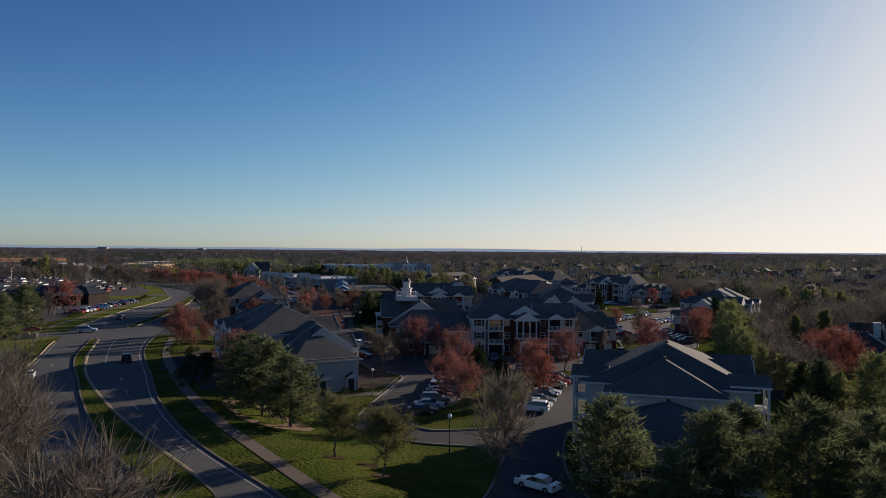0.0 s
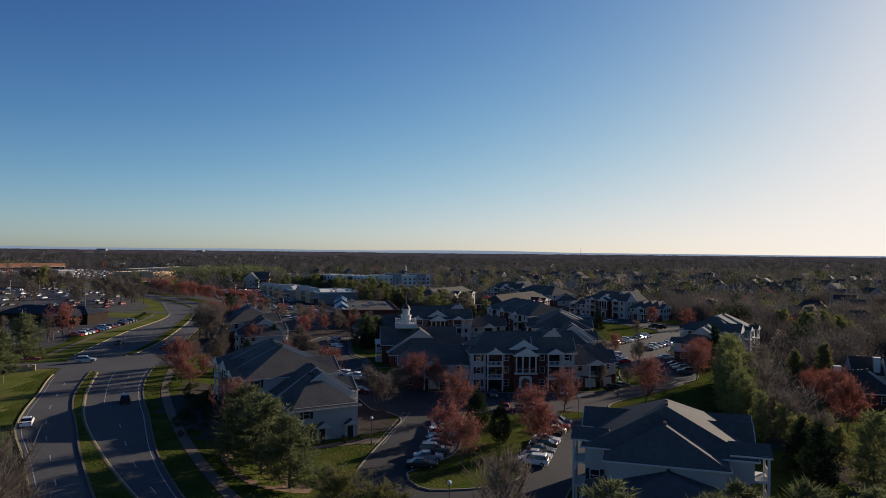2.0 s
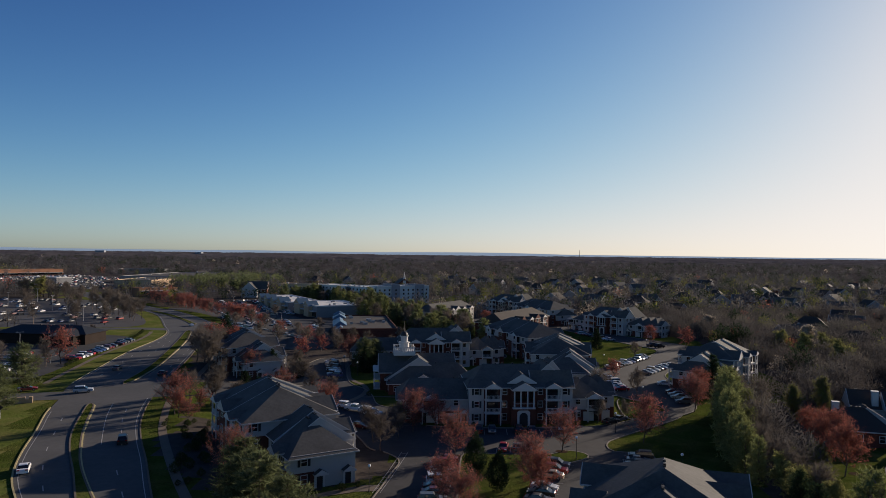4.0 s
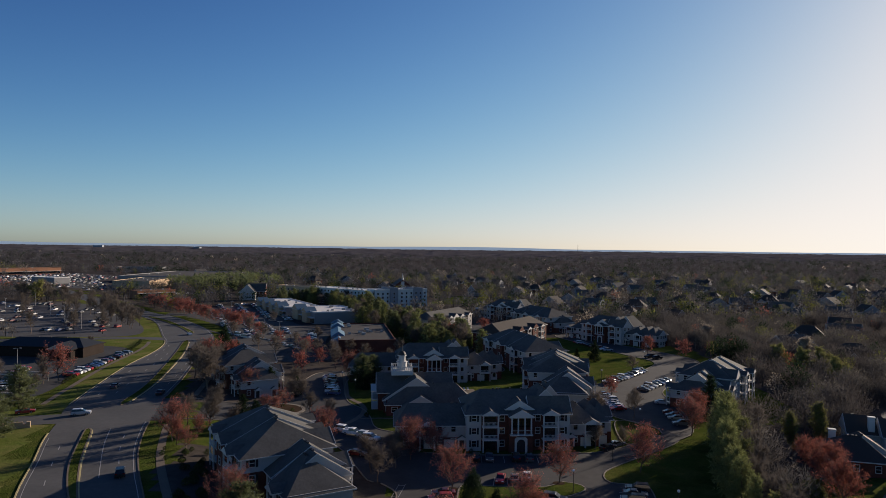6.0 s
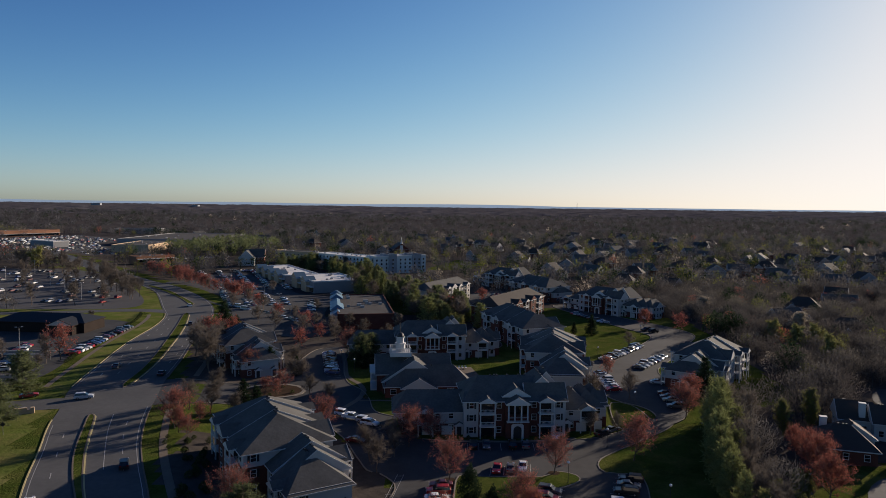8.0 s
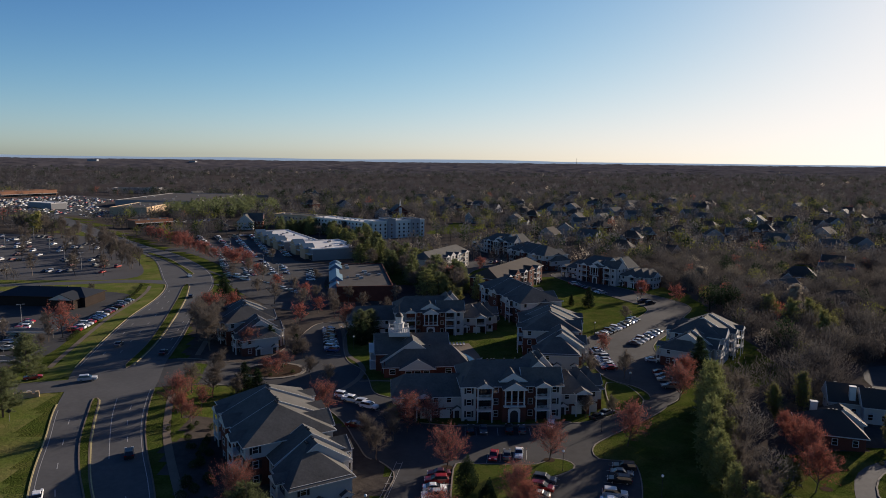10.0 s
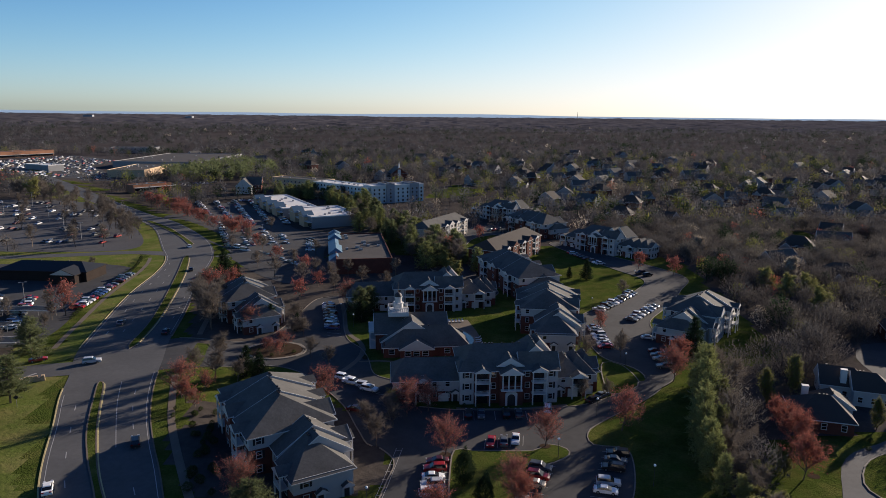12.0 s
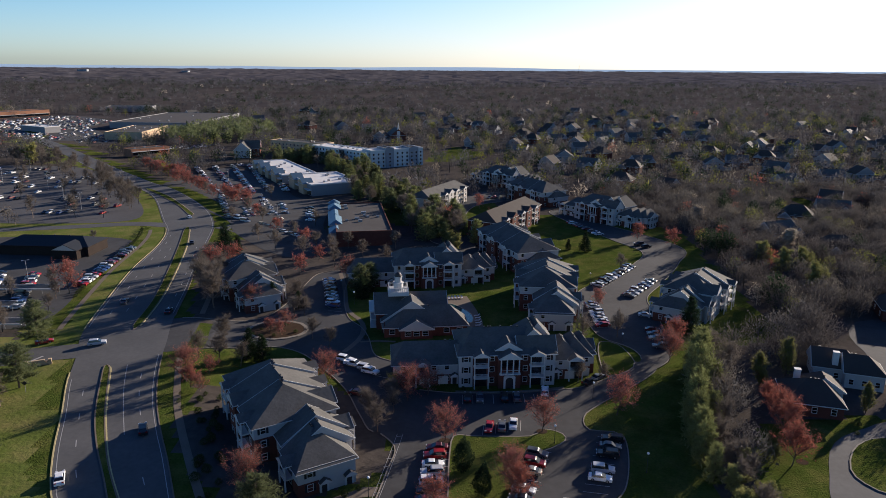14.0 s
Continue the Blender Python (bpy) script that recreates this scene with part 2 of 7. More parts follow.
def beam(bm, p, q, w, h):
    """A straight timber from p to q, w wide and h deep."""
    p, q = Vector(p), Vector(q)
    d = (q - p).normalized()
    s = d.cross(Vector((0, 0, 1)))
    s = s.normalized() * (w / 2) if s.length > 1e-4 else Vector((w / 2, 0, 0))
    u = s.cross(d).normalized() * (h / 2)
    v = [bm.verts.new(c + a * s + b * u) for c in (p, q) for a, b in ((-1, -1), (1, -1), (1, 1), (-1, 1))]
    for f in ((3, 2, 1, 0), (4, 5, 6, 7), (0, 1, 5, 4), (1, 2, 6, 5), (2, 3, 7, 6), (3, 0, 4, 7)):
        bm.faces.new([v[i] for i in f])
    return bm


def tube(bm, x, y, z0, z1, r0, r1=None, sides=8):
    r1 = r0 if r1 is None else r1
    rings = [[bm.verts.new((x + r * math.cos(2 * math.pi * i / sides), y + r * math.sin(2 * math.pi * i / sides), z)) for i in range(sides)] for z, r in ((z0, r0), (z1, r1))]
    for i in range(sides):
        j = (i + 1) % sides
        bm.faces.new((rings[0][i], rings[0][j], rings[1][j], rings[1][i]))
    bm.faces.new(rings[0][::-1])
    bm.faces.new(rings[1])
    return bm


def smooth_line(pts, step=4.0, closed=False):
    """A Catmull-Rom line through the points, resampled."""
    p = [Vector((a, b)) for a, b in pts]
    n = len(p)
    out = []
    for i in range(n if closed else n - 1):
        a, b, c, d = (p[(i + k) % n] if closed else p[min(max(i + k, 0), n - 1)] for k in (-1, 0, 1, 2))
        k = max(2, int((c - b).length / step))
        for j in range(k):
            t = j / k
            out.append(0.5 * (2 * b + (c - a) * t + (2 * a - 5 * b + 4 * c - d) * t * t + (3 * b - a - 3 * c + d) * t ** 3))
    if not closed:
        out.append(p[-1])
    return [(v.x, v.y) for v in out]


# ---- the lie of the land ----
ROAD_R = [(12, 20), (2, 38), (-8, 53), (-15, 64), (-20, 70), (-30, 83), (-42, 103), (-54, 128), (-60, 140), (-67, 156), (-73, 174), (-77, 190), (-81, 205), (-87, 236), (-95, 272),
          (-101, 303), (-108, 335), (-121, 368), (-141, 402), (-166, 437), (-188, 460), (-243, 527), (-329, 636), (-376, 693), (-520, 860)]
ROAD_L = [(-8, 20), (-18, 38), (-28, 52), (-40, 70), (-52, 88), (-62, 103), (-71, 116), (-78, 130), (-85, 147), (-92, 163), (-98, 180), (-104, 195), (-110, 223), (-117, 261), (-121, 297),
          (-127, 323), (-138, 347), (-164, 403), (-184, 433), (-205, 458), (-262, 527), (-350, 640), (-400, 700), (-545, 870)]
_r = np.array(smooth_line(ROAD_R))
_l = np.array(smooth_line(ROAD_L))
GROUND = -2.0


def road_right(y):
    return np.interp(y, _r[:, 1], _r[:, 0])


def road_left(y):
    return np.interp(y, _l[:, 1], _l[:, 0])


def land(x, y):
    """Height of the ground: the road runs on a low bank, two metres above the housing."""
    x, y = np.asarray(x, float), np.asarray(y, float)
    s = np.clip((x - road_right(y) - 7) / 20, 0, 1)
    h = GROUND * s * s * (3 - 2 * s)
    f = np.clip((np.hypot(x, y) - 1400) / 3600, 0, 1)
    return h + 15 * f * f * (3 - 2 * f)


def inside(x, y, poly):
    x, y = np.asarray(x, float), np.asarray(y, float)
    hit = np.zeros(x.shape, bool)
    n = len(poly)
    for i in range(n):
        (x0, y0), (x1, y1) = poly[i], poly[(i + 1) % n]
        if y0 != y1:
            hit ^= ((y0 > y) != (y1 > y)) & (x < (x1 - x0) * (y - y0) / (y1 - y0) + x0)
    return hit


LAWN = [(-60, 30), (2, 40), (30, 58), (52, 62), (58, 90), (56, 120), (64, 150), (72, 182), (110, 200), (112, 240), (122, 330), (95, 385), (55, 372), (20, 420), (-20, 420), (-60, 330), (-95, 280), (-60, 180)]
BRUSH = [(-62, 160), (-52, 134), (-44, 118), (-36, 112), (-32, 122), (-40, 132), (-52, 158)]
BEDS = [(-60, 160), (-49, 133), (-41, 118), (-32, 109), (-24, 116), (-10, 126), (-7, 146), (-22, 162), (-40, 168)]
WOODLAWN = [[(66, 104), (67, 128), (72, 140), (78, 147), (95, 150), (128, 146), (122, 104), (82, 92)], [(170, 335), (184, 362), (225, 425), (240, 430), (215, 380), (186, 340)],
            [(140, 560), (165, 590), (158, 560), (145, 545)], [(135, 460), (150, 470), (147, 455)], [(-12, 575), (20, 690), (45, 640), (28, 590)], [(118, 176), (150, 200), (160, 180), (130, 165)]]


def zone(x, y):
    """0 grass, 1 dry grass, 2 woodland floor, 3 far land."""
    jig = np.array([noise.noise(Vector((a / 9, b / 9, 0.7))) for a, b in zip(x, y)])
    x, y = x + 4 * jig, y + 3 * jig
    z = np.full(x.shape, 2)
    z[np.hypot(x, y) > 900] = 3
    dl = road_left(y) - x
    z[(dl > -3) & (dl < 18) & (y < 800)] = 1
    z[(dl > -3) & (dl < 45) & (y < 190)] = 0
    z[(dl > 3) & (dl < 45) & (y < 190)] = 1
    z[(dl > 8) & (dl < 14) & (y > 190) & (y < 340)] = 0
    dr = x - road_right(y)
    z[(dr > -3) & (dr < 13) & (y < 800)] = 0
    z[inside(x, y, LAWN) & (dr > -2)] = 0
    z[inside(x, y, [(-128, 306), (-250, 296), (-300, 345), (-150, 346)])] = 1
    for p in (BRUSH, BEDS, [(-100, 300), (-92, 262), (-84, 236), (-76, 205), (-62, 200), (-46, 222), (-36, 264), (-18, 266), (10, 268), (14, 300), (-4, 345), (-30, 350), (-60, 335)]):
        z[inside(x, y, p)] = 2
    for p in WOODLAWN:
        z[inside(x, y, p)] = 0
    return z


def axis(lo, hi, step, far, grow=1.16):
    a = list(np.arange(lo, hi + step, step))
    s = step
    while a[-1] < far:
        s *= grow
        a.append(min(a[-1] + s, far))
    return a


gx = axis(0, 130, 2, 5000, 1.1)
gx = np.array([-v for v in gx[:0:-1]] + gx)
gy = np.array([-800, -400, -200, -100, -50, -20] + list(np.arange(0, 20, 4.0)) + axis(20, 260, 2, 4960, 1.035))
GX, GY = np.meshgrid(gx, gy)
GZ = land(GX, GY)
nx, ny = len(gx), len(gy)
ii = np.arange((ny - 1) * (nx - 1))
r0, c0 = ii // (nx - 1), ii % (nx - 1)
q = np.stack([r0 * nx + c0, r0 * nx + c0 + 1, (r0 + 1) * nx + c0 + 1, (r0 + 1) * nx + c0], 1)
fx = (gx[c0] + gx[c0 + 1]) / 2
fy = (gy[r0] + gy[r0 + 1]) / 2
ground = new("ground", mesh_of("ground", np.stack([GX, GY, GZ], -1).reshape(-1, 3), q, [GRASS, DRYGRASS, LITTER, FARLAND], zone(fx, fy)))
tagged(ground, "rolling ground of spring grass, leaf litter and far woods", "ground", kind="structure")


def sheet(name, poly, lift, material, label, category, closed_smooth=True, step=5.0):
    """A paved or planted area draped on the land just above it, cut into a fine fan of cells."""
    out = smooth_line(poly, step, True) if closed_smooth else poly
    bm = bmesh.new()
    vs = [bm.verts.new((x, y, 0)) for x, y in out]
    bmesh.ops.triangle_fill(bm, use_beauty=True, edges=[bm.edges.new((vs[i], vs[(i + 1) % len(vs)])) for i in range(len(vs))])
    for v in bm.verts:
        v.co.z = float(land(v.co.x, v.co.y)) + lift
    bmesh.ops.recalc_face_normals(bm, faces=bm.faces)
    if sum(f.normal.z for f in bm.faces) < 0:
        bmesh.ops.reverse_faces(bm, faces=bm.faces)
    return tagged(new(name, bm_mesh(name, bm, material)), label, category, kind="structure")


def ribbon(name, line, width, lift, material, label, category, parent=None):
    """A strip of constant width along a line, draped on the land."""
    n = len(line)
    vs, fs = [], []
    for i, (x, y) in enumerate(line):
        a, b = line[max(i - 1, 0)], line[min(i + 1, n - 1)]
        dx, dy = b[0] - a[0], b[1] - a[1]
        k = math.hypot(dx, dy) or 1
        for s in (-1, 1):
            px, py = x - s * dy / k * width / 2, y + s * dx / k * width / 2
            vs.append((px, py, float(land(px, py)) + lift))
        if i:
            j = 2 * i
            fs.append((j - 2, j, j + 1, j - 1)[::-1])
    ob = new(name, mesh_of(name, vs, fs, [material]))
    if parent:
        ob.parent = parent
        return tagged(ob, label)
    return tagged(ob, label, category, kind="structure")


def kerb(name, line, material=CONCRETE, closed=True, w=0.28, h=0.16, lift=0.0, label="pale concrete kerb along the asphalt"):
    """A raised kerb stone band along a line."""
    n = len(line)
    vs, fs = [], []
    for i in range(n):
        a, b = (line[i - 1], line[(i + 1) % n]) if closed else (line[max(i - 1, 0)], line[min(i + 1, n - 1)])
        dx, dy = b[0] - a[0], b[1] - a[1]
        k = math.hypot(dx, dy) or 1
        x, y = line[i]
        z = float(land(x, y)) + lift
        for s, t in ((-1, -0.05), (-1, h), (1, h), (1, -0.05)):
            vs.append((x - s * dy / k * w / 2, y + s * dx / k * w / 2, z + t))
    for i in range(n if closed else n - 1):
        j = (i + 1) % n
        for k in range(3):
            fs.append((4 * i + k, 4 * j + k, 4 * j + k + 1, 4 * i + k + 1))
    return tagged(new(name, mesh_of(name, vs, fs, [material])), label, "kerb", kind="structure")


def island(name, poly, label, material=GRASS, rim=CONCRETE, step=3.0, h=0.16, lift=0.08, width=0.3):
    out = smooth_line(poly, step, True)
    ob = sheet(name, out, lift + h - 0.03, material, label, "traffic island", False)
    k = kerb("kerb", out, rim, True, width, h, lift, "")
    k.parent = ob
    for key in ("category", "kind", "label"):
        if key in k:
            del k[key]
    return ob


# ---- main road ----
ys = np.arange(20, 862, 4.0)
rv = [(x, y, float(land(x, y)) + 0.06) for y in ys for x in np.linspace(road_left(y), road_right(y), 5)]
rf = [(5 * i + k, 5 * i + k + 1, 5 * i + k + 6, 5 * i + k + 5) for i in range(len(ys) - 1) for k in range(4)]
road = tagged(new("road", mesh_of("road", rv, rf, [ASPHALT])), "wide grey asphalt road with worn lanes", "road", kind="structure")


def offset_line(f, d, y0, y1, step=4.0):
    yy = np.arange(y0, y1 + step / 2, step)
    xx = f(yy) + d
    return list(zip(xx.tolist(), yy.tolist()))


island("median", [(-24, 61), (-30, 68.5), (-41, 83), (-54, 104), (-63, 120), (-70, 132), (-77, 146), (-84, 164), (-86.8, 172), (-85, 171), (-79, 156), (-73, 142), (-63, 122.5), (-48, 99.5), (-35, 82), (-25, 69.5), (-20, 62)],
       "grass median with a yellow painted kerb in the road", rim=WALKWAY)
island("median", [(-89.5, 201), (-92, 223), (-97.5, 251), (-107, 292), (-117, 326), (-119.5, 331), (-119.5, 326), (-110.5, 292), (-100.5, 251), (-94.5, 223), (-91.5, 201)],
       "long narrow grass median with a yellow painted kerb", rim=WALKWAY)
island("median", [(-127, 361), (-139, 381), (-158, 410), (-178, 434), (-181, 434), (-162, 410), (-142, 382), (-129, 360)], "grass median in the curve of the road", rim=WALKWAY)
for edge in ([(-86.6, 172.2), (-84.6, 170.8), (-78.6, 155.8), (-72.6, 141.8), (-62.6, 122.3), (-47.6, 99.3), (-34.6, 81.8), (-24.6, 69.3), (-19.7, 61.8)], [(-89.2, 201), (-91.7, 223), (-97.2, 251), (-106.7, 292), (-116.7, 326)], [(-126.7, 361), (-138.7, 381), (-157.7, 410), (-177.7, 434)]):
    kerb("kerb", smooth_line(edge, 3.0), LINE_YELLOW, False, 0.3, 0.13, 0.08, "worn yellow kerb along the median")
ribbon("road_line", offset_line(road_right, -0.9, 52, 180), 0.14, 0.075, LINE_WHITE, "white edge line on the road", "road marking")
ribbon("road_line", offset_line(road_right, -0.9, 212, 560), 0.14, 0.075, LINE_WHITE, "white edge line on the road", "road marking")
ribbon("road_line", offset_line(road_left, 0.9, 60, 165), 0.14, 0.075, LINE_WHITE, "white edge line on the road", "road marking")
ribbon("road_line", offset_line(road_left, 0.9, 200, 560), 0.14, 0.075, LINE_WHITE, "white edge line on the road", "road marking")
# sunlit yellow of the left kerb is put into its colour
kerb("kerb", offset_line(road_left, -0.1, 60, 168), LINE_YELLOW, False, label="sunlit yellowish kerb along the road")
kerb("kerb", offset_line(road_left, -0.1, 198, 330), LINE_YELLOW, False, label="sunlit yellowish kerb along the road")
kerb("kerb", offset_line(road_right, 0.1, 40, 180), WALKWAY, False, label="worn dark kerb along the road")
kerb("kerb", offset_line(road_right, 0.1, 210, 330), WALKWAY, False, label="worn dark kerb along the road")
ribbon("road_line", smooth_line([(-81.2, 173), (-77.3, 162), (-72.3, 150), (-66.5, 137)]), 0.16, 0.076, LINE_WHITE, "solid white turning lane line", "road marking")
dash_me = {}


def dashes(line, length=3.0, gap=9.0, label="short white lane dash"):
    """Separate painted dashes along a line."""
    acc = 0.0
    for (x0, y0), (x1, y1) in zip(line, line[1:]):
        acc += math.hypot(x1 - x0, y1 - y0)
        if acc >= length + gap:
            acc = 0.0
            a = math.degrees(math.atan2(y1 - y0, x1 - x0))
            if "m" not in dash_me:
                dash_me["m"] = bm_mesh("lane_dash", boxes((-1.5, 1.5, -0.09, 0.09, 0, 0.012)), LINE_WHITE)
            ob = new("lane_dash", dash_me["m"])
            ob.matrix_world = pose(x1, y1, float(land(x1, y1)) + 0.066, 0, 0, a)
            tagged(ob, label, "road marking", "lane dashes", "structure")


dashes(smooth_line([(-36, 70), (-48.5, 88), (-58, 103), (-66, 116), (-73.5, 130), (-81, 147), (-88, 164)], 1.0))
dashes(smooth_line([(-77.5, 176), (-73.8, 163), (-68.5, 150), (-62, 136)], 1.0), gap=7)
dashes(smooth_line([(-21, 68), (-32, 82), (-44, 99.5), (-56, 121)], 1.0))
dashes(smooth_line([(-101, 201), (-105.5, 223), (-113, 261), (-118, 297), (-124, 323)], 1.0))
dashes(smooth_line([(-97, 203), (-101, 225), (-107, 258), (-114, 295)], 1.0))
dashes(smooth_line([(-85, 205), (-90, 236), (-98, 272), (-105, 303)], 1.0))
# side streets
ribbon("street", smooth_line([(-92, 184), (-107, 180), (-125, 174), (-160, 166), (-260, 150)]), 10.5, 0.05, ASPHALT, "grey asphalt side street", "road")
ribbon("street", smooth_line([(-126, 334), (-148, 338), (-180, 330), (-240, 318), (-330, 310)]), 8.0, 0.05, ASPHALT, "grey asphalt lot entrance street", "road")
ribbon("street", smooth_line([(-104, 334), (-92, 326), (-80, 316), (-62, 312)]), 9.0, 0.05, ASPHALT, "grey asphalt entrance to the shops", "road")
ribbon("stop_line", smooth_line([(-108.5, 174), (-106.5, 178.5)]), 0.6, 0.07, LINE_WHITE, "white stop line", "road marking")
ribbon("sidewalk", smooth_line([(-4, 55), (-12, 66), (-21, 79), (-31, 94), (-44, 117), (-58, 146), (-65, 165), (-69, 178)]), 1.7, 0.05, WALKWAY, "worn concrete sidewalk through the grass", "sidewalk")
ribbon("sidewalk", offset_line(road_left, -7.5, 198, 325), 1.6, 0.05, WALKWAY, "narrow concrete sidewalk beside the road", "sidewalk")
ribbon("sidewalk", smooth_line([(-74, 212), (-79, 240), (-86, 270)]), 1.7, 0.05, WALKWAY, "narrow concrete sidewalk beside the road", "sidewalk")

# ---- drives and lots of the housing ----
lotA = [(-84, 206), (-68, 208), (-60, 210), (-53, 217), (-49, 235), (-45, 262), (-33, 264), (-32, 240), (-28, 216), (-22, 205), (-19, 196), (-16, 184), (-8, 177), (-4, 161), (-6, 146), (-13, 142), (-17, 150), (-22, 163), (-30, 176), (-38, 186), (-47, 190), (-58, 187), (-70, 183), (-82, 182)]
lotB = [(-14, 147), (-8, 162), (8, 161), (33, 163), (41, 166), (48, 171), (57, 180), (63, 180), (58, 171), (41, 155), (36, 149), (36, 143), (43, 140), (38, 120), (28, 111), (20, 100), (16, 90), (14, 76), (15, 60), (3, 58), (6, 76), (7, 86), (-3, 89), (-11, 95), (-12.5, 103), (-9, 126), (-8, 136)]
lotC = [(54, 172), (59, 182), (58, 190), (52, 197), (50, 206), (50, 230), (54, 243), (66, 256), (84, 279), (92, 297), (84, 318), (72, 352), (64, 380), (76, 384), (88, 352), (112, 306), (102, 278), (87, 252), (76, 234), (74, 215), (70, 190), (64, 178)]
lotD = [(-2, 318), (6, 350), (14, 400), (30, 440), (60, 424), (40, 410), (22, 392), (15, 345), (22, 300), (26, 272), (16, 268), (8, 300)]
LOTS = [(lotA, "entrance drive and parking lot of dark asphalt"), (lotB, "parking lot of cracked dark asphalt"), (lotC, "curving drive of grey asphalt between buildings"), (lotD, "inner drive of grey asphalt")]
OUTLINES = [smooth_line(p, 5.0, True) for p, _ in LOTS]
for i, (pl, lab) in enumerate(LOTS):
    sheet("parking_lot", pl, 0.05 + 0.006 * i, LOT, lab, "parking lot")
    edge = smooth_line(pl, 2.0, True)
    ex, ey = np.array([p[0] for p in edge]), np.array([p[1] for p in edge])
    free = ex > road_right(ey) + 1.5
    for j, o in enumerate(OUTLINES):
        if j != i:
            free &= ~inside(ex, ey, o)
    run = []
    first = int(np.argmin(free)) if not free.all() else 0
    for k in range(len(edge) + 1):
        q = (first + k) % len(edge)
        if k < len(edge) and free[q]:
            run.append(edge[q])
        else:
            if len(run) > 2:
                kerb("kerb", run, CONCRETE, False, 0.25, 0.17)
            run = []
island("traffic_island", [(-48 + 9 * math.cos(a), 203 + 7.5 * math.sin(a)) for a in (0, 0.8, 1.6, 2.4, 3.2, 4.0, 4.8, 5.6)], "round planted island with a concrete rim", material=MULCH, width=1.1)
island("traffic_island", [(-5, 102), (-3, 96), (1, 95), (10, 98), (13, 108), (16, 120), (20, 131), (26, 135), (29.5, 138), (29.5, 141), (26, 143), (22, 140), (9, 140), (5, 140), (3.8, 130), (3, 115), (0, 108)], "long grass island between the parked cars")
island("traffic_island", [(47, 181), (50, 194), (55, 192), (56.5, 180), (53, 174), (47, 171)], "grass island with a concrete kerb")
# shopping side: large lots
sheet("parking_lot", [(-92, 318), (-104, 345), (-124, 372), (-146, 405), (-172, 440), (-178, 470), (-165, 535), (-142, 525), (-100, 455), (-84, 420), (-62, 405), (-56, 345), (-45, 300), (-60, 285)], 0.055, LOT, "large shopping parking lot of dark asphalt", "parking lot")
sheet("parking_lot", [(-152, 350), (-178, 410), (-215, 460), (-262, 520), (-330, 530), (-380, 480), (-330, 390), (-240, 345), (-190, 338)], 0.055, PALELOT, "huge sunlit parking lot of grey asphalt", "parking lot")
sheet("parking_lot", [(-124, 200), (-126, 245), (-130, 285), (-140, 308), (-185, 312), (-240, 290), (-240, 220), (-180, 200)], 0.055, LOT, "restaurant parking lot of dark asphalt", "parking lot")
sheet("street", [(72, 100), (76, 115), (81, 125), (86, 134), (92, 140), (100, 144), (107, 147), (120, 147), (128, 138), (126, 122), (112, 112), (100, 100), (90, 90), (78, 88)], 0.055, ASPHALT, "grey asphalt cul-de-sac street with a green centre", "road")
island("traffic_island", [(101, 139.5), (96, 138), (91, 134), (86.5, 127), (86.5, 122), (90, 118), (98, 118), (110, 122), (116, 132), (112, 139)], "round lawn in the middle of the cul-de-sac")
sheet("street", [(112, 170), (124, 182), (128, 199), (138, 212), (152, 212), (146, 196), (134, 180), (122, 166)], 0.055, LOT, "asphalt driveway between the houses", "road")


# ---- building kit ----
def roof_solid(bm, x0, x1, y0, y1, z, rise, along, ov=0.5, h0=0.0, h1=0.0, th=0.22):
    """A pitched roof over a rectangle: ridge along x or y, hipped by h0/h1 metres at its ends; the gable ends take the second material."""
    if along == "y":
        w = (x1 - x0) / 2
        f = lambda a, b, c: (b, a, c)
        a0, a1, b0, b1 = y0, y1, x0, x1
    else:
        w = (y1 - y0) / 2
        f = lambda a, b, c: (a, b, c)
        a0, a1, b0, b1 = x0, x1, y0, y1
    ze = z - rise / w * ov
    mid = (b0 + b1) / 2
    e0, e1 = a0 - ov, a1 + ov
    k0, k1 = (h0 + ov if h0 else 0), (h1 + ov if h1 else 0)
    pts = [f(e0, b0 - ov, ze), f(e1, b0 - ov, ze), f(e1, b1 + ov, ze), f(e0, b1 + ov, ze), f(e0 + k0, mid, z + rise), f(e1 - k1, mid, z + rise)]
    top = [bm.verts.new(p) for p in pts]
    low = [bm.verts.new((p[0], p[1], p[2] - th)) for p in pts[:4]]
    quads = [(top[0], top[1], top[5], top[4]), (top[2], top[3], top[4], top[5])]
    for v in quads:
        bm.faces.new(v)
    for v, h in (((top[3], top[0], top[4]), h0), ((top[1], top[2], top[5]), h1)):
        bm.faces.new(v).material_index = 0 if h else 1
    for i in range(4):
        bm.faces.new((low[i], low[(i + 1) % 4], top[(i + 1) % 4], top[i])).material_index = 2
    bm.faces.new(low[::-1]).material_index = 2
    edges = [(pts[0], pts[1]), (pts[2], pts[3])]
    if not h0:
        edges += [(pts[0], pts[4]), (pts[3], pts[4])]
    else:
        edges += [(pts[0], pts[3])]
    if not h1:
        edges += [(pts[1], pts[5]), (pts[2], pts[5])]
    else:
        edges += [(pts[1], pts[2])]
    return edges, (pts[4], pts[5])


WIN = {}


